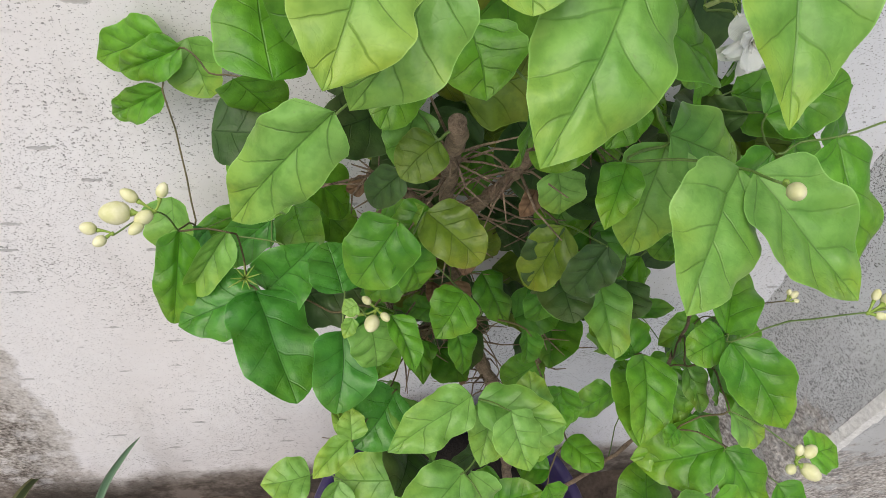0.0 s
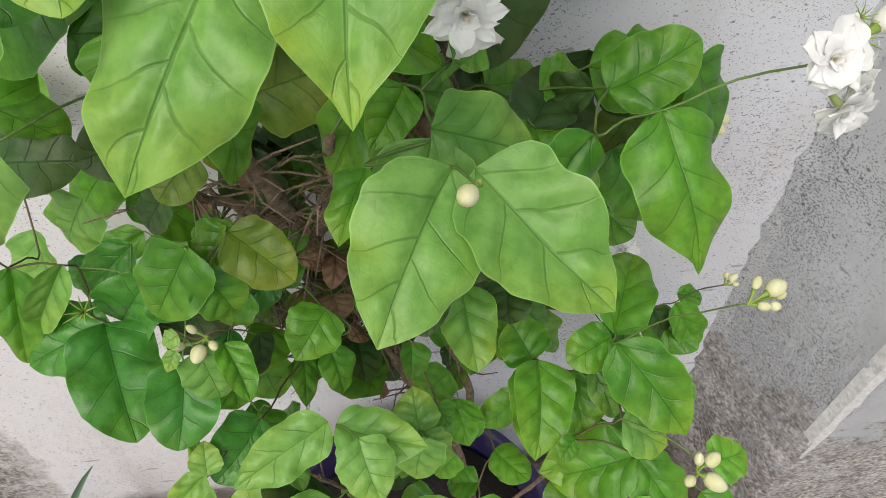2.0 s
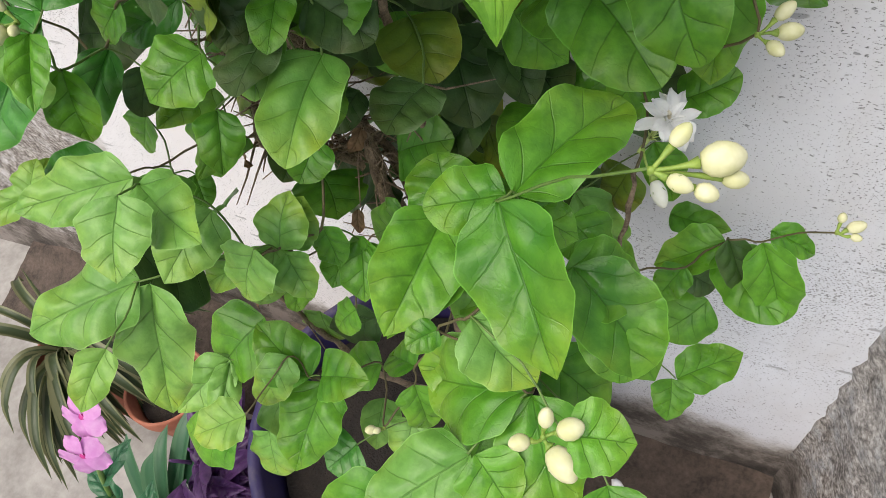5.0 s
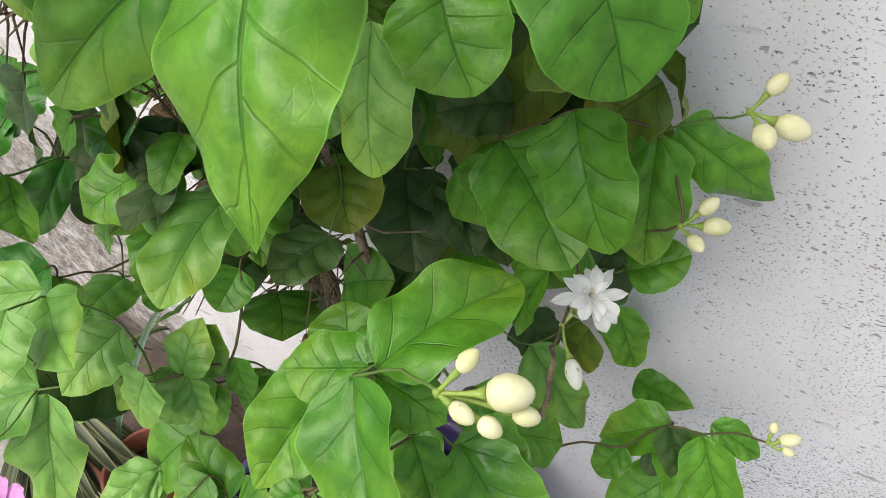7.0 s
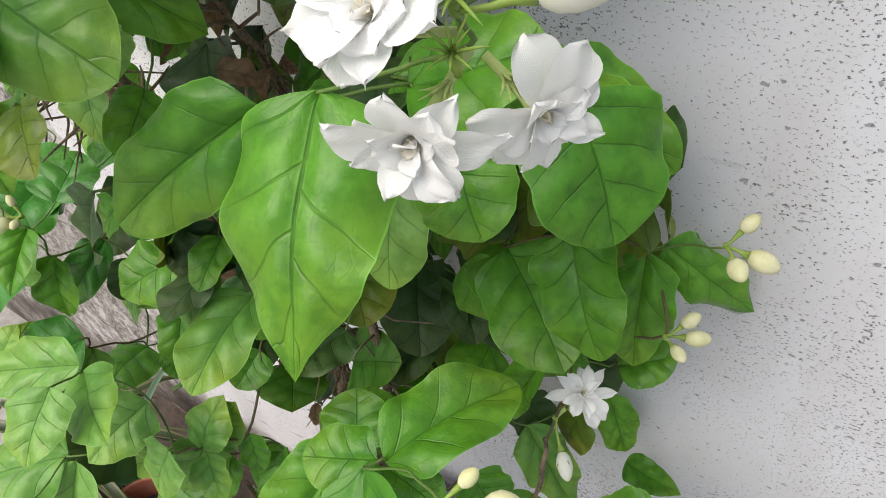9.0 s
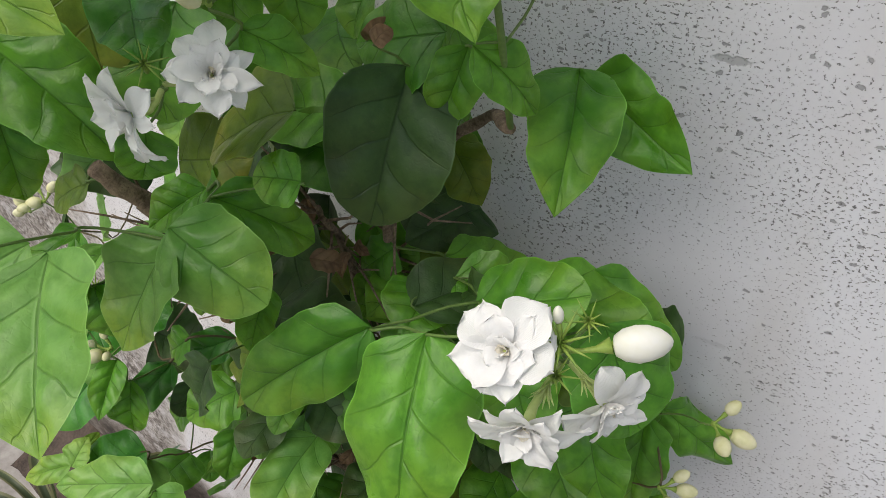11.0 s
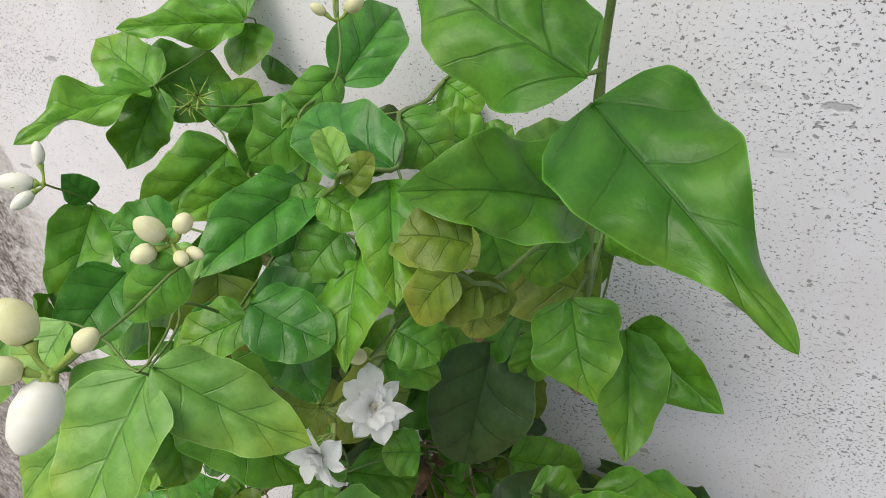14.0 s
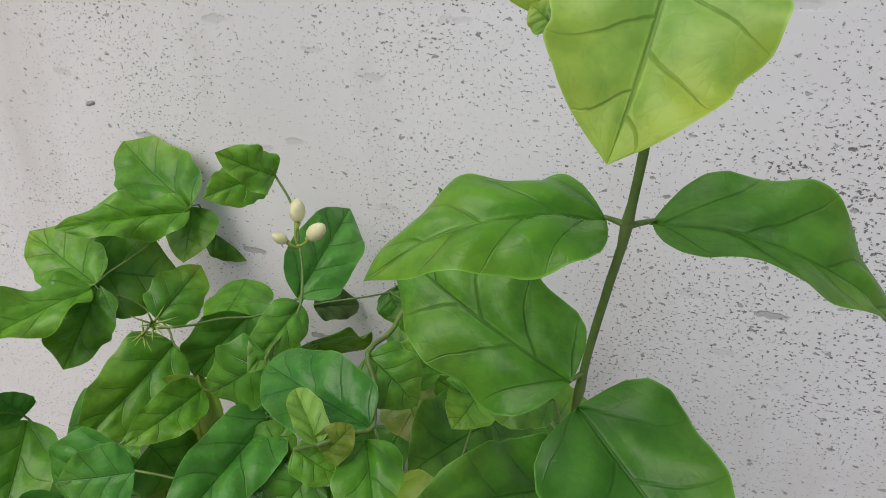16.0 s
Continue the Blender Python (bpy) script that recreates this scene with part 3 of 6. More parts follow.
leaf((0.296, -0.305, 0.796), (0.321, -0.322, 0.78), 0.031, (0.17, -0.38, 0.91), "m")
leaf((0.314, -0.269, 0.803), (0.344, -0.318, 0.767), 0.039, (0.05, -0.4, 0.92), "m")
leaf((0.343, -0.301, 0.862), (0.37, -0.295, 0.86), 0.027, (0.2, -0.2, 0.96), "m")
leaf((0.36, -0.294, 0.782), (0.375, -0.321, 0.763), 0.03, (0.17, -0.42, 0.89), "m")
leaf((0.41, -0.103, 0.741), (0.437, -0.122, 0.679), 0.03, (0.11, -0.89, 0.44), "m")
leaf((0.39, -0.101, 0.734), (0.41, -0.11, 0.691), 0.021, (0.23, -0.75, 0.62), "d")
leaf((0.1013, -0.2546, 0.8877), (0.1603, -0.2783, 0.891), 0.0317, (-0.16, -0.26, 0.95), "l")
leaf((0.0971, -0.2524, 0.8892), (0.0358, -0.2867, 0.8826), 0.0315, (0.2, -0.52, 0.83), "l")
leaf((0.119, -0.2746, 0.91), (0.1291, -0.3086, 0.8882), 0.0317, (0.31, -0.44, 0.84), "l")
leaf((0.0926, -0.2864, 0.8381), (0.035, -0.3323, 0.8242), 0.0407, (0.06, -0.36, 0.93), "l", "o")
leaf((0.0988, -0.287, 0.8363), (0.097, -0.3343, 0.7518), 0.0399, (0.39, -0.81, 0.44), "l", "o")
leaf((-0.031, -0.228, 0.697), (-0.075, -0.236, 0.702), 0.035, (0.05, -0.29, 0.95), "l")
leaf((0.124, -0.26, 0.661), (0.073, -0.239, 0.685), 0.041, (0.31, -0.36, 0.88), "m")
leaf((0.124, -0.253, 0.635), (0.118, -0.319, 0.598), 0.046, (0.22, -0.49, 0.85), "m")
leaf((0.155, -0.24, 0.827), (0.153, -0.211, 0.845), 0.029, (0.07, -0.2, 0.98), "l")
leaf((0.159, -0.256, 0.854), (0.148, -0.272, 0.82), 0.032, (0.03, -0.71, 0.7), "l")
leaf((0.158, -0.24, 0.824), (0.175, -0.252, 0.801), 0.023, (0.17, -0.6, 0.78), "l")
leaf((0.184, -0.207, 0.8), (0.192, -0.234, 0.773), 0.028, (0.28, -0.55, 0.78), "m")
leaf((0.185, -0.242, 0.575), (0.183, -0.272, 0.554), 0.037, (0.1, -0.26, 0.96), "l")
leaf((0.15, -0.278, 0.58), (0.13, -0.304, 0.569), 0.042, (0.01, -0.34, 0.94), "b")
leaf((0.1, -0.306, 0.678), (0.065, -0.332, 0.67), 0.032, (0, -0.38, 0.92), "y")
leaf((0.109, -0.33, 0.847), (0.104, -0.361, 0.83), 0.02, (0.37, -0.3, 0.88), "y")
leaf((0.01, -0.267, 0.862), (-0.016, -0.291, 0.854), 0.018, (0.21, -0.48, 0.85), "y")
leaf((0.01, -0.267, 0.859), (-0.002, -0.237, 0.858), 0.012, (0.54, 0.18, 0.82), "y")
leaf((-0.0549, -0.168, 0.909), (-0.0239, -0.2545, 0.8967), 0.0513, (0.29, -0.03, 0.96), "b", "r")
leaf((0.008, -0.213, 0.92), (0.002, -0.262, 0.893), 0.04, (0.31, -0.47, 0.83), "b")
leaf((0.042, -0.218, 0.945), (0.056, -0.25, 0.924), 0.019, (0.46, -0.33, 0.83), "m")
leaf((0.109, -0.138, 0.801), (0.114, -0.182, 0.804), 0.031, (0.33, 0.02, 0.94), "d")
leaf((0.2631, -0.1965, 1.0682), (0.2113, -0.2366, 1.0282), 0.0353, (0.34, -0.85, 0.41), "m", "r")
leaf((0.3098, -0.1522, 1.0384), (0.3292, -0.1704, 1.0108), 0.0347, (0.38, -0.62, 0.68), "m", "r")
leaf((0.3438, -0.126, 1.0512), (0.3668, -0.1385, 0.9968), 0.0498, (0.69, -0.59, 0.43), "q", "r")
leaf((0.191, -0.208, 1.09), (0.209, -0.215, 1.072), 0.031, (0.62, -0.12, 0.77), "l")
leaf((0.157, -0.161, 1.064), (0.178, -0.15, 1.058), 0.027, (0.46, -0.71, 0.53), "q")
leaf((0.2815, -0.0797, 0.9096), (0.3377, -0.1232, 0.8802), 0.0505, (0.05, -0.51, 0.86), "q", "r")
leaf((0.27, -0.046, 0.906), (0.243, -0.081, 0.918), 0.03, (0.75, -0.37, 0.55), "d")
leaf((0.3535, -0.055, 0.916), (0.3571, -0.0721, 0.837), 0.0344, (0.2, -0.96, 0.22), "m")
leaf((0.3587, -0.0413, 0.9117), (0.4081, -0.0166, 0.8558), 0.0287, (0.7, -0.62, 0.35), "m", "w")
leaf((0.339, -0.045, 0.795), (0.373, -0.03, 0.81), 0.029, (0, -0.5, 0.87), "m")
leaf((0.244, -0.189, 0.824), (0.221, -0.155, 0.83), 0.035, (0.32, -0.01, 0.95), "m")
leaf((0.292, -0.217, 0.89), (0.323, -0.216, 0.872), 0.027, (0.34, -0.23, 0.91), "m")
leaf((0.202, -0.121, 0.902), (0.229, -0.152, 0.888), 0.039, (0.23, -0.16, 0.96), "o")
leaf((0.092, -0.127, 0.741), (0.119, -0.158, 0.73), 0.051, (0.29, 0.01, 0.96), "q")
leaf((0.141, -0.232, 0.812), (0.123, -0.255, 0.769), 0.035, (0.65, -0.59, 0.49), "l")
leaf((0.147, -0.224, 0.788), (0.136, -0.244, 0.747), 0.018, (0.56, -0.69, 0.46), "m")
leaf((0.148, -0.232, 0.817), (0.159, -0.209, 0.839), 0.029, (0.45, -0.54, 0.72), "l")
leaf((0.121, -0.24, 0.853), (0.105, -0.283, 0.834), 0.033, (0.42, -0.54, 0.73), "l")
leaf((0.04, -0.227, 0.843), (0.071, -0.276, 0.835), 0.031, (0.55, 0.31, 0.77), "l")
leaf((0.048, -0.176, 0.886), (0.044, -0.196, 0.862), 0.021, (0.82, -0.36, 0.43), "d")
leaf((0.236, -0.122, 0.958), (0.259, -0.124, 0.948), 0.016, (0.16, -0.53, 0.83), "l")
leaf((0.196, -0.031, 0.899), (0.207, -0.047, 0.838), 0.026, (0.54, -0.67, 0.51), "q")
leaf((0.389, -0.084, 0.707), (0.345, -0.1, 0.68), 0.031, (-0.43, -0.47, 0.77), "m")
leaf((0.413, -0.095, 0.745), (0.443, -0.094, 0.727), 0.018, (0.37, -0.49, 0.79), "m")
leaf((0.275, -0.062, 0.696), (0.317, -0.064, 0.603), 0.038, (0.68, -0.61, 0.4), "l")
leaf((0.312, -0.206, 0.824), (0.355, -0.205, 0.815), 0.041, (0.07, -0.24, 0.97), "m")
leaf((0.324, -0.021, 0.723), (0.345, -0.028, 0.664), 0.029, (0.35, -0.78, 0.51), "m")
leaf((0.317, -0.206, 0.83), (0.369, -0.236, 0.787), 0.041, (0.23, -0.28, 0.93), "m")
leaf((0.291, -0.268, 0.873), (0.323, -0.281, 0.85), 0.031, (0.32, -0.27, 0.91), "l")
leaf((0.382, -0.135, 0.57), (0.428, -0.096, 0.571), 0.034, (0.21, -0.19, 0.96), "m")
leaf((0.378, -0.136, 0.569), (0.382, -0.166, 0.55), 0.03, (0.28, -0.48, 0.83), "m")
leaf((0.337, -0.118, 0.567), (0.366, -0.122, 0.55), 0.029, (0.23, -0.5, 0.83), "m")
leaf((0.392, -0.089, 0.705), (0.434, -0.132, 0.695), 0.036, (-0.17, -0.38, 0.91), "m")
leaf((0.1785, -0.2236, 1.1093), (0.2262, -0.2182, 1.082), 0.0382, (0.44, -0.64, 0.64), "l")
leaf((0.176, -0.197, 1.109), (0.195, -0.158, 1.063), 0.029, (0.88, -0.23, 0.41), "m")
leaf((0.209, -0.171, 1.113), (0.191, -0.183, 1.117), 0.023, (0.39, -0.62, 0.68), "m")
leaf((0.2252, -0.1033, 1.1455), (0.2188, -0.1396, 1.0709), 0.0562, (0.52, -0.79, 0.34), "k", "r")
leaf((0.253, -0.094, 1.157), (0.24, -0.104, 1.118), 0.024, (0.47, -0.79, 0.39), "m")
leaf((0.273, -0.121, 1.171), (0.293, -0.102, 1.135), 0.022, (0.78, -0.47, 0.41), "m")
leaf((0.2919, -0.0557, 1.1388), (0.3113, -0.1185, 1.0961), 0.038, (0.26, -0.49, 0.83), "m", "o")
leaf((0.2897, -0.0378, 1.1267), (0.3559, -0.0673, 1.1038), 0.0336, (-0.11, -0.75, 0.65), "m", "w")
leaf((0.218, -0.029, 1.012), (0.202, -0.093, 1.022), 0.033, (0.55, -0.26, 0.79), "d")
leaf((0.144, -0.201, 1.229), (0.197, -0.212, 1.226), 0.024, (-0.08, -0.58, 0.81), "m")
leaf((0.1606, -0.2706, 1.2503), (0.2146, -0.2528, 1.2118), 0.0291, (0.61, -0.42, 0.67), "l", "o")
leaf((0.126, -0.241, 1.192), (0.184, -0.234, 1.149), 0.037, (0.44, -0.38, 0.81), "m")
leaf((0.1574, -0.2729, 1.2466), (0.1524, -0.3241, 1.2034), 0.04, (0.14, -0.65, 0.75), "l", "d")
leaf((0.099, -0.238, 1.151), (0.094, -0.242, 1.106), 0.026, (0.81, -0.46, 0.35), "m")
leaf((0.2862, -0.1507, 1.2334), (0.3054, -0.1736, 1.1962), 0.0358, (0.2, -0.79, 0.59), "m", "d")
leaf((0.206, -0.151, 1.21), (0.208, -0.152, 1.175), 0.024, (0.61, -0.72, 0.32), "m")
leaf((0.219, -0.154, 1.219), (0.236, -0.131, 1.201), 0.016, (0.82, -0.46, 0.35), "m")
leaf((0.197, -0.175, 1.184), (0.219, -0.157, 1.161), 0.019, (0.57, -0.47, 0.67), "m")
leaf((0.132, -0.176, 1.199), (0.181, -0.212, 1.181), 0.029, (0.11, -0.07, 0.99), "b")
leaf((0.287, -0.108, 1.244), (0.328, -0.12, 1.249), 0.02, (-0.23, -0.83, 0.5), "m")
leaf((0.243, -0.143, 1.029), (0.269, -0.091, 1.027), 0.038, (0.28, -0.01, 0.96), "d")
leaf((0.216, -0.03, 1.015), (0.212, -0.075, 1.018), 0.044, (0.49, 0.06, 0.87), "d")
leaf((0.0146, -0.0288, 1.3001), (-0.0529, -0.006, 1.3306), 0.0422, (0.17, -0.56, 0.81), "m", "o")
leaf((0.0149, -0.0311, 1.2982), (-0.0319, -0.095, 1.3093), 0.0279, (0.57, -0.28, 0.77), "m", "w")
leaf((0.0996, -0.0596, 1.3461), (0.0838, -0.0932, 1.3459), 0.0221, (0.71, -0.34, 0.62), "m", "o")
leaf((0.1144, -0.0686, 1.3521), (0.0993, -0.0945, 1.3742), 0.0199, (0.91, -0.35, 0.21), "m", "w")
leaf((-0.0088, -0.0975, 1.2766), (-0.0682, -0.0849, 1.297), 0.0348, (0.2, -0.47, 0.86), "m", "o")
leaf((-0.0088, -0.1016, 1.2757), (-0.04, -0.1802, 1.2686), 0.0308, (0.32, -0.21, 0.92), "m", "w")
leaf((-0.008, -0.0962, 1.2747), (-0.0227, -0.1275, 1.228), 0.0316, (0.52, -0.78, 0.36), "m", "w")
leaf((0.018, -0.084, 1.246), (0.019, -0.036, 1.259), 0.031, (0.67, -0.26, 0.69), "m")
leaf((0.0338, -0.09, 1.2357), (0.0193, -0.1639, 1.2134), 0.0414, (0.71, -0.33, 0.62), "m", "o")
leaf((0.078, -0.12, 1.236), (0.065, -0.171, 1.235), 0.023, (0.68, -0.23, 0.69), "m")
leaf((0.1499, -0.153, 1.2656), (0.1398, -0.2261, 1.2547), 0.0304, (0.53, -0.2, 0.82), "b", "o")
leaf((0.214, -0.17, 1.295), (0.157, -0.156, 1.303), 0.033, (-0.03, -0.38, 0.93), "b")
leaf((0.1305, -0.0887, 1.2901), (0.1305, -0.0212, 1.3128), 0.0344, (0.66, -0.24, 0.71), "b", "o")
leaf((0.1531, -0.1184, 1.3099), (0.1486, -0.1604, 1.2982), 0.0196, (0.7, -0.26, 0.66), "q", "o")
leaf((0.2141, -0.1741, 1.2917), (0.2394, -0.2175, 1.2646), 0.0259, (0.31, -0.37, 0.88), "m", "o")
leaf((0.1882, -0.1684, 1.2479), (0.2051, -0.2167, 1.2153), 0.0357, (-0.11, -0.58, 0.81), "m", "d")
leaf((0.16, -0.216, 1.24), (0.199, -0.211, 1.225), 0.03, (0.19, -0.39, 0.9), "b")
leaf((0.2961, -0.1749, 1.3456), (0.2209, -0.1506, 1.3737), 0.0427, (0.02, -0.73, 0.69), "q", "o")
leaf((0.2997, -0.1786, 1.3394), (0.3734, -0.2243, 1.2962), 0.0495, (0.1, -0.6, 0.8), "q", "t")
leaf((0.2992, -0.1814, 1.3027), (0.2565, -0.232, 1.3259), 0.0322, (0.69, -0.27, 0.67), "q", "o")
leaf((0.277, -0.224, 1.307), (0.256, -0.234, 1.311), 0.02, (0.41, -0.49, 0.77), "o")
leaf((0.267, -0.093, 1.258), (0.234, -0.086, 1.257), 0.022, (-0.07, -0.61, 0.79), "y")
leaf((-0.0093, -0.167, 1.2267), (0.0153, -0.226, 1.1933), 0.0323, (0.62, -0.18, 0.77), "m", "o")
leaf((0.3033, -0.1838, 1.4139), (0.2428, -0.2145, 1.4005), 0.0323, (-0.04, -0.34, 0.94), "A")
leaf((0.3158, -0.1801, 1.4131), (0.3833, -0.1757, 1.3847), 0.0307, (0.39, -0.29, 0.88), "a")
leaf((0.3149, -0.1983, 1.4907), (0.309, -0.2341, 1.4509), 0.038, (0.15, -0.75, 0.65), "y", "o")
leaf((0.291, -0.208, 1.47), (0.286, -0.207, 1.474), 0.007, (-0.04, -0.88, 0.47), "y")
leaf((-0.115, -0.023, 1.027), (-0.175, -0.005, 0.992), 0.034, (-0.26, -0.81, 0.52), "m")
leaf((-0.1, -0.039, 1.027), (-0.152, -0.027, 0.997), 0.027, (-0.26, -0.87, 0.41), "m")
leaf((-0.118, -0.048, 0.997), (-0.168, -0.031, 0.96), 0.023, (-0.5, -0.85, 0.15), "m")
leaf((0.052, -0.184, 1.121), (0.034, -0.208, 1.101), 0.025, (0.11, -0.58, 0.8), "m")
leaf((0.055, -0.18, 1.09), (0.045, -0.207, 1.068), 0.026, (0.1, -0.56, 0.82), "l")
leaf((0.07, -0.219, 1.17), (0.077, -0.246, 1.15), 0.035, (-0.01, -0.57, 0.82), "m")
leaf((0.066, -0.198, 1.083), (0.045, -0.212, 1.069), 0.024, (0.05, -0.56, 0.82), "o")
leaf((0.046, -0.205, 1.066), (0.028, -0.203, 1.04), 0.019, (-0.44, -0.74, 0.51), "d")
leaf((-0.048, -0.098, 0.907), (-0.095, -0.114, 0.87), 0.03, (-0.15, -0.76, 0.63), "b")
leaf((-0.116, -0.049, 0.839), (-0.148, -0.051, 0.802), 0.023, (-0.29, -0.86, 0.42), "b")
leaf((-0.05, -0.159, 0.895), (-0.008, -0.154, 0.946), 0.041, (-0.24, -0.89, 0.39), "b")
leaf((0.038, -0.183, 0.996), (0.062, -0.188, 1.019), 0.021, (-0.55, -0.6, 0.58), "m")
leaf((0.048, -0.213, 1.011), (0.059, -0.219, 0.976), 0.028, (0.42, -0.7, 0.58), "m")
leaf((0.027, -0.222, 0.946), (0.031, -0.234, 0.905), 0.03, (0.29, -0.88, 0.38), "l")
leaf((0.006, -0.171, 0.829), (-0.007, -0.18, 0.799), 0.028, (-0.06, -0.82, 0.57), "m")
leaf((0.09, -0.133, 0.818), (0.058, -0.112, 0.8), 0.02, (-0.58, -0.36, 0.73), "q")
leaf((0.123, -0.103, 0.735), (0.082, -0.105, 0.676), 0.053, (-0.48, -0.66, 0.58), "d")
leaf((0.076, -0.158, 0.81), (0.06, -0.189, 0.814), 0.026, (0.06, 0.02, 1), "q")
leaf((0.139, -0.189, 1.05), (0.144, -0.198, 1.02), 0.027, (0.08, -0.88, 0.46), "l")
leaf((0.149, -0.246, 1.112), (0.135, -0.274, 1.097), 0.018, (-0.18, -0.21, 0.96), "m")
leaf((0.157, -0.184, 0.991), (0.138, -0.196, 0.939), 0.029, (-0.43, -0.72, 0.54), "o")
leaf((0.167, -0.179, 0.94), (0.168, -0.224, 0.935), 0.036, (-0.23, -0.32, 0.92), "d")
leaf((0.187, -0.207, 0.806), (0.197, -0.224, 0.762), 0.029, (-0.41, -0.7, 0.58), "m")
leaf((0.009, -0.187, 0.929), (-0.002, -0.152, 0.943), 0.038, (0.34, -0.23, 0.91), "b")
leaf((0.05, -0.168, 0.927), (0.024, -0.174, 0.903), 0.025, (-0.1, -0.86, 0.49), "m")
leaf((0.034, -0.213, 0.915), (0.031, -0.225, 0.867), 0.028, (0.43, -0.73, 0.53), "m")
leaf((0.045, -0.138, 0.832), (0.033, -0.186, 0.838), 0.033, (0.36, -0.01, 0.93), "m")
leaf((0.067, -0.164, 0.822), (0.069, -0.206, 0.82), 0.017, (0.14, -0.24, 0.96), "q")
leaf((0.071, -0.104, 0.796), (0.035, -0.091, 0.775), 0.026, (-0.5, -0.49, 0.71), "m")
leaf((0.17, -0.223, 1.019), (0.152, -0.229, 0.979), 0.026, (-0.21, -0.9, 0.39), "d")
leaf((0.175, -0.18, 0.96), (0.18, -0.207, 0.947), 0.019, (0.17, -0.29, 0.94), "m")
leaf((0.16, -0.167, 0.912), (0.16, -0.18, 0.868), 0.029, (0.26, -0.84, 0.48), "q")
leaf((0.23, -0.166, 0.901), (0.225, -0.202, 0.902), 0.031, (0.09, 0.09, 0.99), "d")
leaf((0.218, -0.078, 0.723), (0.205, -0.146, 0.724), 0.055, (0.15, 0.1, 0.98), "m")
leaf((0.267, -0.14, 1.009), (0.271, -0.166, 0.953), 0.034, (0.13, -0.82, 0.56), "l")
leaf((0.3224, -0.0826, 0.9412), (0.3532, -0.1133, 0.8876), 0.0441, (-0.11, -0.89, 0.45), "q", "r")
leaf((0.297, -0.069, 0.803), (0.27, -0.074, 0.727), 0.029, (-0.46, -0.82, 0.34), "m")
leaf((0.321, -0.069, 0.84), (0.305, -0.077, 0.811), 0.036, (-0.33, -0.75, 0.57), "m")
leaf((0.268, 0.015, 0.796), (0.282, -0.003, 0.758), 0.031, (0.12, -0.77, 0.62), "m")
leaf((0.127, -0.242, 0.804), (0.134, -0.252, 0.777), 0.024, (0.61, -0.54, 0.58), "l")
leaf((0.169, -0.216, 0.822), (0.178, -0.225, 0.795), 0.02, (0.29, -0.8, 0.53), "m")
leaf((0.158, -0.219, 0.625), (0.125, -0.229, 0.613), 0.036, (-0.21, -0.34, 0.92), "m")
leaf((0.201, -0.227, 0.667), (0.171, -0.219, 0.651), 0.027, (-0.32, -0.03, 0.95), "m")
leaf((0.2, -0.236, 0.65), (0.212, -0.252, 0.607), 0.03, (0.38, -0.72, 0.58), "m")
leaf((0.181, -0.234, 0.758), (0.163, -0.241, 0.733), 0.021, (-0.24, -0.66, 0.72), "m")
leaf((0.218, -0.205, 0.685), (0.244, -0.241, 0.697), 0.028, (-0.31, -0.07, 0.95), "m")
leaf((-0.001, -0.261, 0.765), (-0.017, -0.292, 0.745), 0.025, (0.43, -0.56, 0.71), "l")
leaf((0.185, -0.173, 0.952), (0.217, -0.176, 0.935), 0.029, (0.62, -0.43, 0.66), "d")
leaf((0.125, -0.122, 0.86), (0.145, -0.159, 0.829), 0.035, (0.43, -0.06, 0.9), "q")
leaf((0.155, -0.178, 0.853), (0.152, -0.202, 0.84), 0.024, (0.6, -0.21, 0.78), "q")
leaf((0.132, -0.098, 0.809), (0.123, -0.128, 0.795), 0.022, (0.44, -0.51, 0.74), "d")
leaf((0.165, -0.12, 0.779), (0.208, -0.113, 0.796), 0.042, (-0.19, -0.58, 0.79), "q")
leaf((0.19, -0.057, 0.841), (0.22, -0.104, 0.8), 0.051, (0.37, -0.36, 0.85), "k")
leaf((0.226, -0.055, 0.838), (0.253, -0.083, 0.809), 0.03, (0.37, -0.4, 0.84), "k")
leaf((-0.014, -0.089, 0.82), (-0.024, -0.132, 0.8), 0.028, (0.66, -0.18, 0.73), "m")
leaf((0.168, -0.183, 0.956), (0.141, -0.197, 0.934), 0.021, (0.29, -0.95, 0.12), "d")
leaf((0.064, -0.141, 0.91), (0.02, -0.162, 0.888), 0.025, (0.27, -0.81, 0.53), "b")
leaf((0.01, -0.169, 0.763), (0.024, -0.186, 0.747), 0.02, (0.47, -0.23, 0.85), "q")
leaf((0.138, -0.249, 0.822), (0.108, -0.264, 0.805), 0.018, (0.07, -0.78, 0.62), "l")
leaf((0.048, -0.266, 0.654), (0.02, -0.316, 0.638), 0.034, (0.49, -0.28, 0.82), "l")
leaf((0.05, -0.268, 0.654), (0.05, -0.319, 0.624), 0.023, (0.61, -0.25, 0.76), "l")
leaf((0.111, -0.256, 0.684), (0.09, -0.289, 0.649), 0.028, (0.3, -0.7, 0.65), "l")
leaf((0.139, -0.26, 0.675), (0.183, -0.256, 0.693), 0.034, (-0.29, -0.35, 0.89), "m")
leaf((0.161, -0.197, 0.775), (0.159, -0.225, 0.759), 0.024, (0.41, -0.61, 0.68), "m")
leaf((0.265, -0.262, 0.834), (0.252, -0.275, 0.832), 0.015, (0.29, -0.44, 0.85), "m")
leaf((0.304, -0.171, 0.821), (0.329, -0.181, 0.803), 0.03, (0.38, -0.34, 0.86), "m")
leaf((0.312, -0.167, 0.771), (0.34, -0.143, 0.741), 0.031, (0.67, -0.13, 0.73), "m")
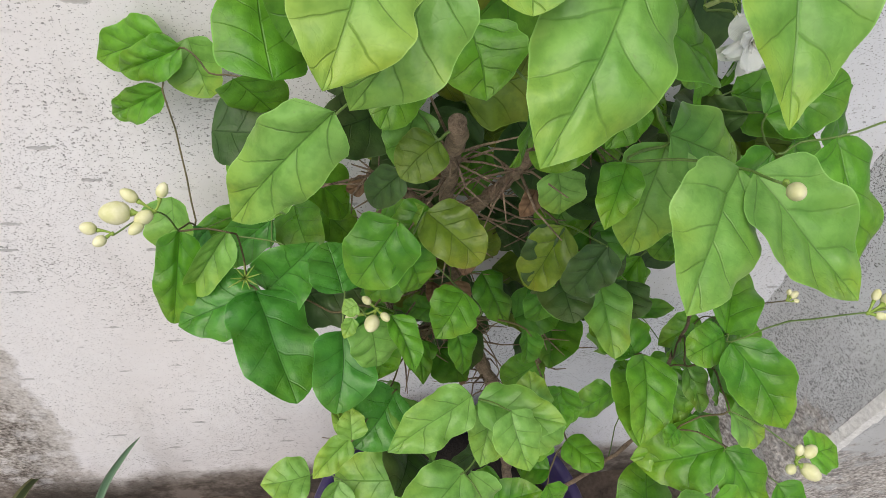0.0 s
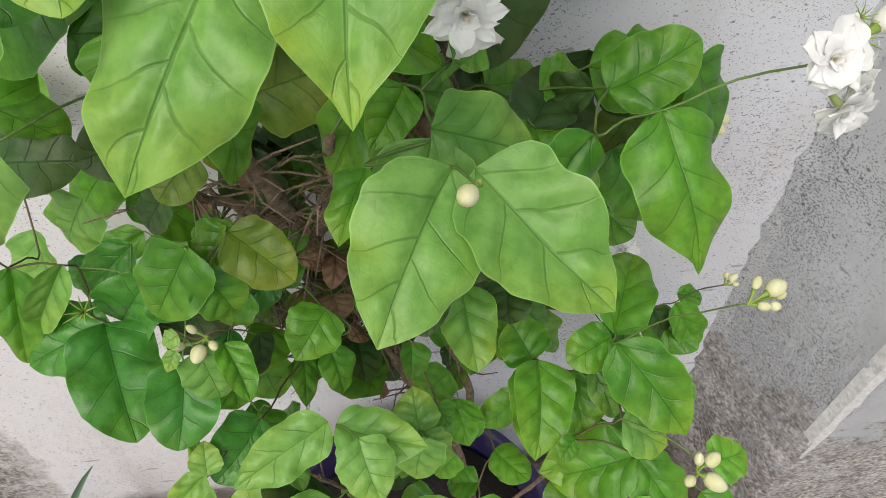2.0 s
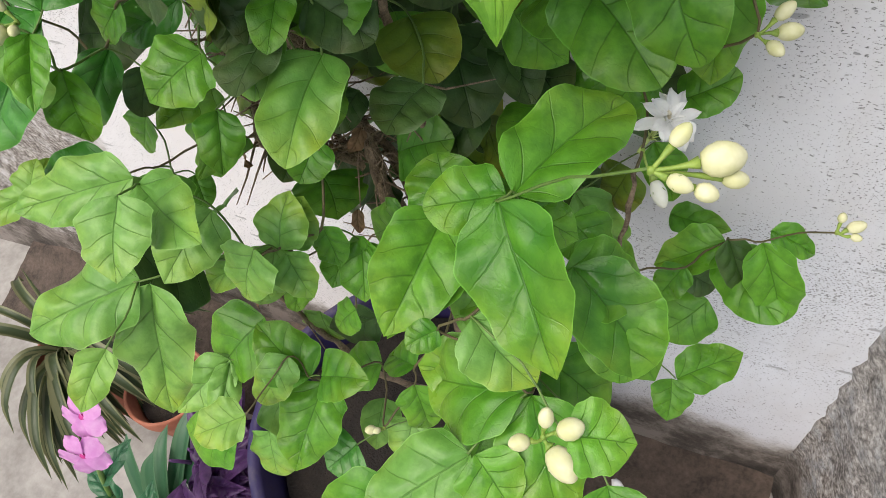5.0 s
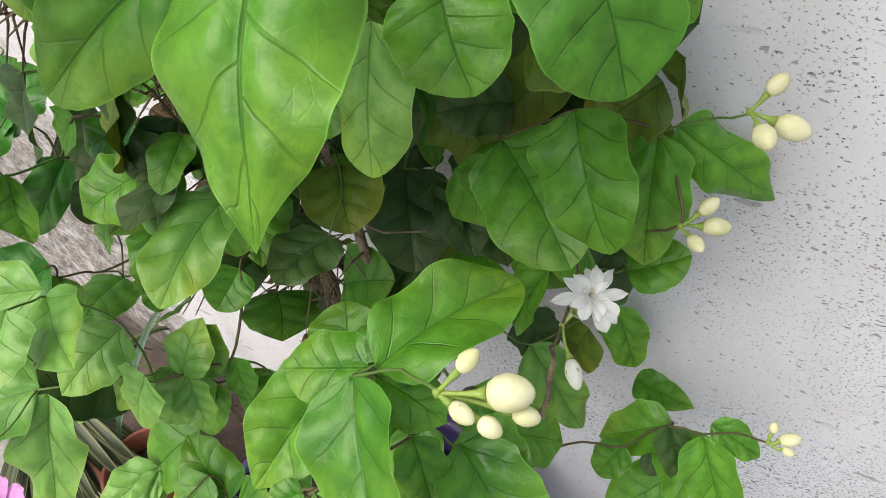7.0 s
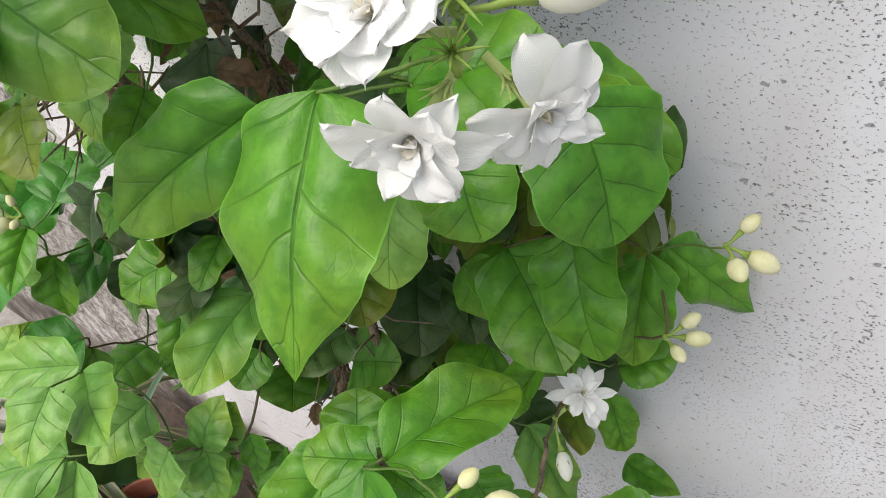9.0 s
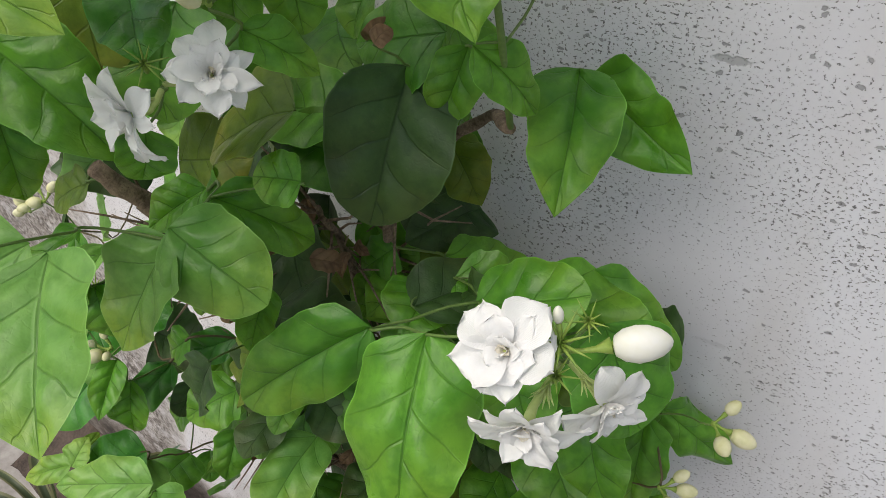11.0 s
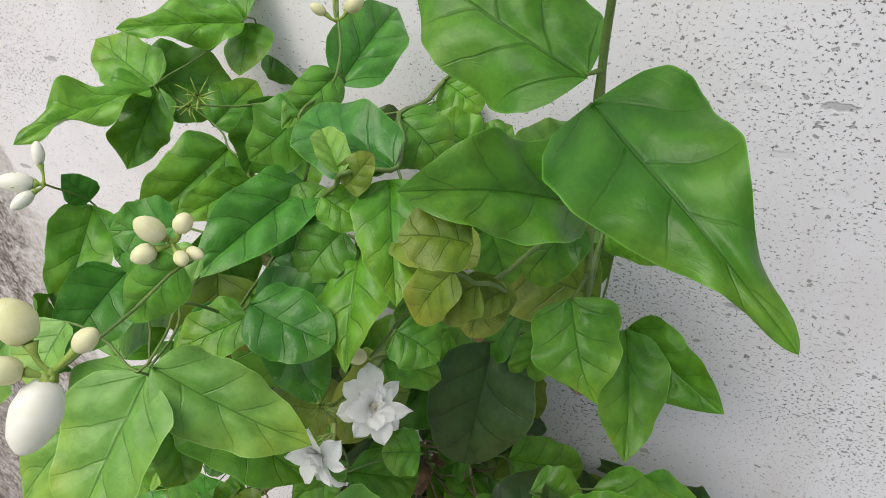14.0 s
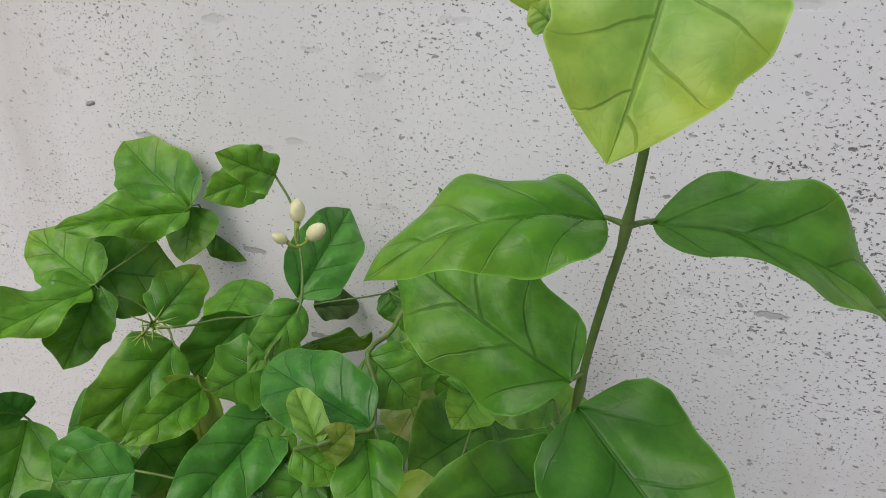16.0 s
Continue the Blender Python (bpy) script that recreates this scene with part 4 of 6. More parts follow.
leaf((0.307, -0.232, 0.764), (0.347, -0.243, 0.739), 0.034, (0.28, -0.18, 0.94), "m")
leaf((0.303, -0.22, 0.851), (0.315, -0.233, 0.808), 0.022, (0.71, -0.51, 0.48), "m")
leaf((0.367, -0.111, 0.705), (0.354, -0.125, 0.676), 0.022, (-0.1, -0.79, 0.6), "m")
leaf((0.372, -0.077, 0.643), (0.393, -0.077, 0.632), 0.024, (0.21, -0.52, 0.83), "d")
leaf((0.344, -0.023, 0.641), (0.394, -0.036, 0.654), 0.023, (-0.25, -0.44, 0.86), "q")
leaf((0.045, -0.229, 0.858), (0.013, -0.268, 0.849), 0.04, (0.41, -0.38, 0.83), "b")
leaf((0.081, -0.283, 0.829), (0.054, -0.309, 0.827), 0.031, (0.32, -0.34, 0.88), "b")
leaf((0.185, -0.189, 1.053), (0.207, -0.222, 1.046), 0.019, (0.62, 0.11, 0.77), "m")
leaf((0.161, -0.172, 0.958), (0.16, -0.197, 0.939), 0.026, (0.67, -0.32, 0.67), "d")
leaf((0.032, -0.18, 0.9), (-0.009, -0.211, 0.846), 0.025, (0.5, -0.82, 0.28), "b")
leaf((0.192, -0.226, 1.162), (0.184, -0.23, 1.139), 0.02, (0.83, -0.55, -0.03), "m")
leaf((0.196, -0.097, 1.019), (0.173, -0.106, 0.997), 0.025, (0.07, -0.88, 0.48), "q")
leaf((0.198, -0.092, 0.992), (0.197, -0.132, 0.99), 0.032, (0.55, 0.14, 0.82), "m")
leaf((0.099, -0.174, 0.905), (0.075, -0.205, 0.891), 0.036, (0.3, -0.51, 0.8), "m")
leaf((0.095, -0.183, 0.867), (0.1, -0.208, 0.838), 0.025, (0.53, -0.44, 0.73), "m")
leaf((0.193, -0.085, 0.985), (0.188, -0.13, 0.985), 0.04, (0.34, -0.08, 0.94), "m")
leaf((0.241, -0.123, 1.028), (0.247, -0.158, 1.021), 0.038, (0.19, -0.03, 0.98), "m")
leaf((0.224, -0.083, 1.014), (0.269, -0.048, 0.986), 0.035, (0.61, -0.27, 0.74), "m")
leaf((0.253, -0.116, 1.033), (0.288, -0.105, 1.019), 0.035, (0.43, -0.42, 0.8), "m")
leaf((0.289, -0.096, 1.031), (0.365, -0.107, 1.014), 0.047, (-0.02, -0.47, 0.88), "m")
leaf((0.317, -0.077, 1.037), (0.371, -0.082, 0.993), 0.029, (0.36, -0.62, 0.7), "m")
leaf((0.242, -0.138, 1.251), (0.247, -0.135, 1.216), 0.025, (0.52, -0.85, -0.05), "m")
leaf((0.273, -0.214, 1.282), (0.254, -0.218, 1.268), 0.019, (0.02, -0.97, 0.24), "o")
leaf((0.143, -0.143, 1.229), (0.132, -0.174, 1.246), 0.018, (0.82, -0.37, 0.45), "m")
leaf((0.163, -0.235, 1.28), (0.144, -0.253, 1.274), 0.014, (0.55, -0.6, 0.58), "l")
leaf((0.169, -0.194, 1.11), (0.15, -0.218, 1.094), 0.021, (0.31, -0.57, 0.76), "m")
leaf((-0.071, -0.145, 0.949), (-0.105, -0.166, 0.903), 0.022, (0.23, -0.87, 0.43), "l")
leaf((0.153, -0.011, 1.254), (0.173, -0.029, 1.243), 0.031, (0.04, -0.33, 0.94), "q")
leaf((0.188, -0.05, 1.259), (0.184, -0.07, 1.234), 0.028, (0.43, -0.63, 0.64), "q")
leaf((0.21, -0.073, 1.271), (0.231, -0.093, 1.261), 0.018, (-0.15, -0.36, 0.92), "m")
leaf((0.191, -0.068, 1.299), (0.227, -0.057, 1.287), 0.017, (0.27, -0.55, 0.79), "m")
leaf((0.182, -0.002, 1.321), (0.21, 0.019, 1.329), 0.02, (0.36, -0.64, 0.68), "q")
leaf((0.154, -0.152, 1.303), (0.119, -0.157, 1.275), 0.03, (0.22, -0.9, 0.37), "q")
leaf((0.115, -0.113, 1.227), (0.127, -0.157, 1.213), 0.031, (0.49, -0.1, 0.87), "b")
leaf((0.181, -0.169, 1.255), (0.169, -0.19, 1.238), 0.024, (0.44, -0.48, 0.76), "q")
leaf((0.202, -0.19, 1.3), (0.182, -0.173, 1.309), 0.012, (0.3, -0.29, 0.91), "y")
leaf((0.201, -0.188, 1.293), (0.214, -0.183, 1.308), 0.013, (0.2, -0.86, 0.46), "o")
leaf((0.286, -0.146, 1.272), (0.265, -0.152, 1.239), 0.024, (-0.09, -0.94, 0.32), "q")
leaf((0.275, -0.194, 1.266), (0.262, -0.206, 1.26), 0.013, (0.28, -0.4, 0.87), "o")
leaf((0.267, -0.22, 1.291), (0.252, -0.225, 1.268), 0.017, (-0.09, -0.9, 0.43), "o")
leaf((0.064, -0.173, 1.236), (0.025, -0.188, 1.209), 0.034, (0.21, -0.84, 0.5), "b")
leaf((0.03, -0.187, 1.201), (0.039, -0.242, 1.189), 0.036, (0.71, -0.1, 0.69), "b")
leaf((-0.01, -0.165, 1.23), (-0.014, -0.175, 1.251), 0.017, (0.85, -0.45, 0.26), "b")
leaf((0.187, -0.262, 1.301), (0.155, -0.27, 1.273), 0.019, (0.14, -0.95, 0.29), "q")
leaf((0.144, -0.214, 1.226), (0.122, -0.238, 1.211), 0.023, (0.35, -0.49, 0.8), "b")
leaf((0.101, -0.031, 1.239), (0.12, -0.004, 1.228), 0.019, (0.57, -0.33, 0.75), "d")
leaf((0.154, -0.023, 1.256), (0.165, -0.029, 1.238), 0.02, (0.3, -0.66, 0.69), "q")
leaf((0.185, -0.084, 1.255), (0.203, -0.07, 1.266), 0.027, (0.31, -0.69, 0.66), "q")
leaf((0.238, -0.096, 1.261), (0.232, -0.122, 1.255), 0.024, (0.32, -0.45, 0.84), "m")
leaf((-0.002, 0.003, 1.266), (0.031, 0.002, 1.244), 0.027, (0.27, -0.69, 0.67), "q")
leaf((0.107, -0.103, 1.282), (0.065, -0.111, 1.233), 0.032, (0.4, -0.9, 0.17), "q")
leaf((0.106, -0.122, 0.901), (0.102, -0.152, 0.896), 0.017, (0.18, -0.34, 0.92), "n")
leaf((0.115, -0.146, 0.825), (0.106, -0.158, 0.832), 0.017, (0.46, -0.15, 0.88), "n")
leaf((0.192, -0.092, 1.146), (0.202, -0.087, 1.16), 0.012, (0.56, -0.73, 0.4), "n")
leaf((0.221, -0.123, 1.163), (0.226, -0.115, 1.168), 0.009, (0.43, -0.57, 0.7), "n")
leaf((0.184, -0.083, 0.817), (0.189, -0.098, 0.804), 0.015, (0.32, -0.41, 0.85), "n")
leaf((0.075, -0.14, 1.016), (0.07, -0.152, 1.005), 0.015, (-0.03, -0.69, 0.72), "n")
leaf((0.097, -0.132, 0.861), (0.099, -0.15, 0.849), 0.024, (0.15, -0.41, 0.9), "n")
leaf((0.019, -0.218, 0.96), (0.009, -0.222, 0.956), 0.011, (-0.03, -0.46, 0.89), "y")
leaf((0.016, -0.225, 0.954), (0.01, -0.235, 0.946), 0.009, (0.1, -0.51, 0.85), "y")
leaf((0.245, -0.071, 1.35), (0.213, -0.088, 1.349), 0.021, (0.24, -0.83, 0.51), "m")
leaf((0.197, -0.09, 1.3), (0.217, -0.089, 1.287), 0.022, (0.23, -0.69, 0.69), "m")
leaf((0.222, -0.108, 1.276), (0.198, -0.111, 1.29), 0.024, (0.52, -0.64, 0.57), "m")
leaf((0.224, -0.108, 1.273), (0.236, -0.095, 1.284), 0.02, (0.28, -0.6, 0.75), "q")
leaf((0.195, -0.132, 1.299), (0.22, -0.135, 1.277), 0.028, (0.53, -0.55, 0.65), "q")
leaf((0.284, -0.137, 1.302), (0.258, -0.15, 1.302), 0.019, (0.38, -0.59, 0.72), "l")
leaf((0.2276, -0.1869, 1.2809), (0.268, -0.205, 1.283), 0.0256, (-0.18, -0.29, 0.94), "o")
leaf((0.15, -0.207, 1.225), (0.189, -0.187, 1.225), 0.034, (0.28, -0.64, 0.72), "b")
leaf((0.147, -0.185, 1.24), (0.177, -0.163, 1.249), 0.027, (0.44, -0.66, 0.61), "b")
leaf((0.154, -0.215, 1.23), (0.126, -0.238, 1.218), 0.024, (0.13, -0.61, 0.78), "m")
leaf((0.103, -0.197, 1.256), (0.072, -0.213, 1.256), 0.027, (0.46, -0.73, 0.5), "b")
leaf((0.181, -0.179, 1.28), (0.201, -0.177, 1.268), 0.017, (0.45, -0.55, 0.7), "m")
leaf((0.152, -0.174, 1.251), (0.163, -0.156, 1.268), 0.022, (0.34, -0.52, 0.78), "q")
leaf((0.267, -0.185, 1.264), (0.261, -0.202, 1.244), 0.02, (0.27, -0.65, 0.71), "o")
leaf((0.226, -0.201, 1.234), (0.245, -0.199, 1.222), 0.022, (0.39, -0.51, 0.77), "q")
leaf((0.031, -0.283, 1.2428), (0.0147, -0.3176, 1.2136), 0.0335, (0.29, -0.69, 0.66), "y", "o")
leaf((0.081, -0.2547, 1.234), (0.0806, -0.2807, 1.2135), 0.0309, (-0.04, -0.62, 0.79), "l")
leaf((0.0651, -0.1861, 1.0164), (0.0409, -0.2025, 1.0007), 0.0242, (-0.02, -0.68, 0.74), "m")
leaf((0.2797, -0.1851, 1.4941), (0.2897, -0.1983, 1.4666), 0.0214, (0.13, -0.88, 0.47), "y", "d")

# ---- jasmine flowers and buds ----
def petal_material(name, a, b, share):
    k = Nodes(name)
    v = k.noise(k.place(), 130.0, 3.0)
    lines = k.node("TexWave", Vector=k.coords("UV"), Scale=9.0, Distortion=1.5).outputs["Fac"]
    color = k.mix(k.ramp(v, (0.35, 0.0), (0.7, 1.0)), a, b)
    k.set(Base_Color=color, Roughness=0.5)
    n = k.bump(k.math("ADD", v, k.math("MULTIPLY", lines, 0.25)), 0.25, 0.001)
    k.leafy(color, share, n)
    return k.mat


WHITE_PETAL = petal_material("petal_white", (0.91, 0.91, 0.89), (0.95, 0.95, 0.95), 0.28)
WARM_PETAL = petal_material("petal_warm", (0.80, 0.74, 0.58), (0.86, 0.83, 0.74), 0.25)
WHITE_BUD = petal_material("bud_white", (0.80, 0.80, 0.68), (0.87, 0.87, 0.82), 0.12)
CREAM_BUD = petal_material("bud_cream", (0.66, 0.66, 0.34), (0.82, 0.80, 0.56), 0.12)
CALYX = rough_material("calyx_green", (0.16, 0.28, 0.04), (0.32, 0.42, 0.08), 120.0, 0.5, 0.2)
TUBE = rough_material("flower_tube", (0.36, 0.48, 0.12), (0.55, 0.62, 0.26), 90.0, 0.5, 0.1)


def local(bm_points):
    return [HOME @ Vector(p) for p in bm_points]


def frame_of(axis):
    z = Vector(axis).normalized()
    x = z.orthogonal().normalized()
    return Matrix((x, z.cross(x), z)).transposed().to_4x4()


def sag(a, b, n, bend):
    """Points from a to b on a soft arc."""
    a, b = Vector(a), Vector(b)
    return [a.lerp(b, i / n) + Vector(bend) * (math.sin(math.pi * i / n)) for i in range(n + 1)]


def sepals(bm, at, axis, length, count, rnd, spread=0.5):
    m = frame_of(axis)
    for i in range(count):
        a = 2 * math.pi * i / count + rnd.uniform(-0.2, 0.2)
        out = (m @ Vector((math.cos(a), math.sin(a), 0))).normalized()
        up = Vector(axis).normalized()
        q = spread * rnd.uniform(0.6, 1.3)
        pts = [Vector(at) + out * length * (0.06 + q * s ** 1.3) + up * length * s * (1 - 0.35 * q * s) for s in (0, 0.35, 0.7, 1)]
        tube(bm, pts, [length * 0.05, length * 0.055, length * 0.04, length * 0.012], 5)


BUD_MESH = {}
for key, mat in (("c", CREAM_BUD), ("w", WHITE_BUD)):
    for v in range(3):
        rnd = random.Random(v + ord(key))
        bm = bmesh.new()
        fat = (0.42, 0.35, 0.38)[v] * (1.0 if key == "c" else 0.8)
        lathe(bm, [(0, 0.0), (fat * 0.55, 0.05), (fat * 0.85, 0.2), (fat, 0.42), (fat * 0.93, 0.62), (fat * 0.72, 0.81), (fat * 0.46, 0.92), (fat * 0.22, 0.98), (0, 1.0)], sides=18)
        for p in bm.verts:
            a = math.atan2(p.co.y, p.co.x) + p.co.z * 2.2
            s = 1 + 0.035 * abs(math.sin(2.5 * a)) * math.sin(math.pi * min(1, p.co.z)) + 0.03 * noise.noise(p.co * 3 + Vector((v, 0, 0)))
            p.co.x *= s
            p.co.y *= s
        BUD_MESH[key, v] = mesh_of("bud", bm, mat)


def bud_cluster(base, buds):
    """Stalks that meet at one point, each with a calyx and a plump bud."""
    rnd = random.Random(int(abs(base[0] * 1000) + abs(base[2]) * 1000))
    base = Vector(base)
    bm = bmesh.new()
    lathe(bm, [(0, -0.002), (0.0013, -0.001), (0.0013, 0.001), (0, 0.002)], at=HOME @ base, sides=8)
    stalk = part("flower_stalk", bm, CALYX, jasmine, "thin green branching flower stalk")
    tubes = bmesh.new()
    for at, length, key in buds:
        at = Vector(at)
        axis = (at - base).normalized()
        start = at - axis * length * 0.5
        bend = Vector((rnd.uniform(-1, 1), rnd.uniform(-1, 1), rnd.uniform(-1, 0.3))) * 0.0012
        tube(tubes, local(sag(base, start, 4, bend)), [0.0009, 0.0008, 0.0008, 0.0011, length * 0.17], 7)
        sepals(tubes, HOME @ (start - axis * 0.001), axis, length * rnd.uniform(0.45, 0.7), 8, rnd, 0.42)
        ob = part("bud", BUD_MESH[key, rnd.randrange(3)], None, stalk)
        m = frame_of(axis) @ Matrix.Rotation(rnd.uniform(0, 6), 4, "Z") @ Matrix.Diagonal((length, length, length * 1.05, 1))
        m.translation = start
        ob.matrix_basis = HOME @ m
    part("calyx", tubes, CALYX, stalk, "green calyx tubes with thin sepals")
    NODES.append(base)


def petal_mesh(seed, material):
    rnd = random.Random(seed)
    bm = bmesh.new()
    uv = bm.loops.layers.uv.new("uv")
    keys = ((0, 0.10), (0.2, 0.23), (0.45, 0.37), (0.68, 0.43), (0.85, 0.38), (0.94, 0.26), (0.98, 0.13), (1, 0.02))
    if seed % 4 == 0:
        keys = ((0, 0.10), (0.2, 0.21), (0.45, 0.31), (0.65, 0.30), (0.82, 0.21), (0.93, 0.10), (1, 0.0))
    cup, curl, tw = rnd.uniform(0.05, 0.3), rnd.uniform(-0.1, 0.4), rnd.uniform(-0.25, 0.25)
    nu, nv = 16, 8
    rows = []
    for i in range(nu + 1):
        s = i / nu
        w = float(np.interp(s, [k[0] for k in keys], [k[1] for k in keys]))
        row = []
        for j in range(nv + 1):
            u = (j / nv - 0.5) * 2
            x = u * w
            z = 0.22 * math.sin(s * 1.9) + cup * u * u * w - curl * s ** 3 * 0.6 + tw * u * w * s + (0.015 + 0.03 * s ** 3) * math.sin(7 * s + 5 * u + seed)
            row.append(bm.verts.new((x, s * 0.98 - 0.05 * u * u * s + 0.025 * s ** 4 * math.sin(6 * u + seed * 2.1), z)))
        rows.append(row)
    for i in range(nu):
        for j in range(nv):
            f = bm.faces.new((rows[i][j], rows[i][j + 1], rows[i + 1][j + 1], rows[i + 1][j]))
            for loop, (a, b) in zip(f.loops, ((i, j), (i, j + 1), (i + 1, j + 1), (i + 1, j))):
                loop[uv].uv = (b / nv, a / nu)
    return mesh_of("petal", bm, material)


PETAL = [petal_mesh(s, WHITE_PETAL) for s in range(7)]
HEART = [petal_mesh(s + 20, WARM_PETAL) for s in range(4)]


def flower(at, radius, axis, back, slim=1.0):
    """A double white blossom on a green tube."""
    rnd = random.Random(int(abs(at[0]) * 9000 + at[2] * 700))
    at, axis, back = Vector(at), Vector(axis).normalized(), Vector(back)
    bm = bmesh.new()
    root = at - axis * radius * 0.55
    tube(bm, local([back, back.lerp(root, 0.6) - axis * 0.001, root, at - axis * radius * 0.1]), [0.0012, 0.0013, 0.0016, 0.0022], 7)
    sepals(bm, HOME @ back.lerp(root, 0.5), axis, radius * 0.5, 8, rnd, 0.4)
    bloom = part("flower", bm, TUBE, jasmine, "double white jasmine blossom on a pale green tube")
    turn = rnd.uniform(0, 6)
    for ring, (count, size, lift, kind) in enumerate(((8, 1.05, 0.0, PETAL), (7, 0.84, 0.38, PETAL), (5, 0.5, 0.85, PETAL), (3, 0.30, 1.25, HEART))):
        for i in range(count):
            a = turn + 2 * math.pi * (i + 0.5 * ring) / count + rnd.uniform(-0.3, 0.3)
            tilt = lift + rnd.uniform(-0.32, 0.32)
            k = radius * size * rnd.uniform(0.78, 1.14)
            m = frame_of(axis) @ Matrix.Rotation(a, 4, "Z") @ Matrix.Rotation(tilt, 4, "X") @ Matrix.Rotation(rnd.uniform(-0.3, 0.3), 4, "Y") @ Matrix.Diagonal((k * 0.92 * slim, k, k, 1))
            m.translation = at - axis * radius * 0.12 + (frame_of(axis) @ Matrix.Rotation(a, 4, "Z") @ Vector((0, radius * 0.05, 0)))
            ob = part("petal", rnd.choice(kind), None, bloom)
            ob.matrix_basis = HOME @ m
    NODES.append(back)


def calyx_star(at, radius, axis):
    """An empty calyx whose thin sepals spread and curl."""
    rnd = random.Random(int(at[2] * 5000))
    bm = bmesh.new()
    axis = Vector(axis).normalized()
    foot = Vector(at) - axis * radius * 0.6 - Vector((0, 0, radius * 0.4))
    tube(bm, local([foot, Vector(at) - axis * radius * 0.1]), [0.0009, 0.0019], 7)
    sepals(bm, HOME @ Vector(at), axis * 0.9, radius * 0.95, 9, rnd, 0.95)
    part("calyx", bm, CALYX, jasmine, "empty green calyx with curled thin sepals")
    NODES.append(foot)


bud_cluster((-0.109, -0.159, 0.988), [((-0.131, -0.164, 0.993), 0.0181, "c"), ((-0.123, -0.154, 0.998), 0.0116, "c"), ((-0.103, -0.151, 0.999), 0.0101, "c"), ((-0.115, -0.164, 0.988), 0.0123, "c"), ((-0.119, -0.171, 0.986), 0.0108, "c")])
bud_cluster((-0.140, -0.161, 0.969), [((-0.154, -0.160, 0.974), 0.0103, "c"), ((-0.147, -0.167, 0.969), 0.0089, "c")])
bud_cluster((0.032, -0.214, 0.947), [((0.025, -0.212, 0.955), 0.0074, "c"), ((0.015, -0.218, 0.946), 0.0081, "c"), ((0.028, -0.225, 0.947), 0.0118, "c"), ((0.037, -0.221, 0.948), 0.0074, "c")])
bud_cluster((0.355, -0.247, 0.969), [((0.361, -0.238, 0.977), 0.0081, "c"), ((0.374, -0.239, 0.971), 0.0131, "c"), ((0.364, -0.249, 0.968), 0.0081, "c"), ((0.372, -0.248, 0.965), 0.0072, "c"), ((0.379, -0.240, 0.964), 0.0079, "c")])
bud_cluster((0.334, -0.304, 0.859), [((0.334, -0.299, 0.869), 0.0093, "c"), ((0.344, -0.299, 0.865), 0.0112, "c"), ((0.344, -0.311, 0.856), 0.0155, "c"), ((0.326, -0.310, 0.862), 0.0087, "c")])
bud_cluster((0.375, -0.078, 0.882), [((0.385, -0.070, 0.892), 0.0110, "c"), ((0.390, -0.070, 0.880), 0.0134, "c"), ((0.385, -0.085, 0.881), 0.0102, "c")])
bud_cluster((0.443, -0.114, 0.782), [((0.443, -0.110, 0.791), 0.0060, "c"), ((0.452, -0.109, 0.784), 0.0104, "c"), ((0.453, -0.115, 0.782), 0.0060, "c")])
bud_cluster((0.394, -0.069, 0.949), [((0.401, -0.060, 0.958), 0.0100, "c"), ((0.411, -0.066, 0.943), 0.0149, "c"), ((0.403, -0.079, 0.946), 0.0112, "c")])
bud_cluster((0.332, -0.122, 0.830), [((0.346, -0.139, 0.817), 0.0159, "w")])
bud_cluster((0.362, -0.217, 1.126), [((0.383, -0.206, 1.130), 0.0169, "w"), ((0.360, -0.215, 1.138), 0.0057, "w")])
bud_cluster((0.200, -0.189, 1.199), [((0.196, -0.194, 1.202), 0.0096, "c")])
bud_cluster((0.136, -0.233, 1.246), [((0.135, -0.236, 1.254), 0.0108, "c")])
bud_cluster((0.279, -0.048, 1.198), [((0.288, -0.050, 1.196), 0.0101, "c"), ((0.295, -0.042, 1.202), 0.0115, "c")])
bud_cluster((0.189, -0.315, 1.299), [((0.179, -0.313, 1.313), 0.0137, "c"), ((0.198, -0.307, 1.308), 0.0084, "c"), ((0.183, -0.323, 1.305), 0.0095, "c"), ((0.189, -0.324, 1.291), 0.0205, "w")])
bud_cluster((-0.010, -0.189, 1.253), [((-0.021, -0.197, 1.256), 0.0188, "w"), ((-0.015, -0.201, 1.248), 0.0141, "w"), ((-0.015, -0.182, 1.268), 0.0125, "w")])
bud_cluster((0.180, -0.258, 1.305), [((0.177, -0.262, 1.312), 0.0110, "c"), ((0.185, -0.255, 1.312), 0.0077, "c"), ((0.175, -0.266, 1.304), 0.0083, "c"), ((0.189, -0.263, 1.304), 0.0064, "c"), ((0.190, -0.258, 1.303), 0.0064, "c")])
bud_cluster((0.141, -0.096, 1.328), [((0.140, -0.091, 1.346), 0.0116, "c"), ((0.150, -0.092, 1.336), 0.0110, "c"), ((0.135, -0.102, 1.335), 0.0081, "c")])
bud_cluster((0.181, -0.267, 0.619), [((0.173, -0.273, 0.624), 0.0088, "c"), ((0.178, -0.272, 0.624), 0.0064, "c")])
bud_cluster((0.189, -0.297, 1.151), [((0.1835, -0.310, 1.160), 0.0100, "c")])
flower((0.341, -0.105, 0.841), 0.0180, (0.39, -0.29, 0.88), (0.329, -0.119, 0.824), 0.6)
flower((0.349, -0.228, 1.129), 0.0169, (0.02, -0.67, 0.74), (0.359, -0.213, 1.119), 1.15)
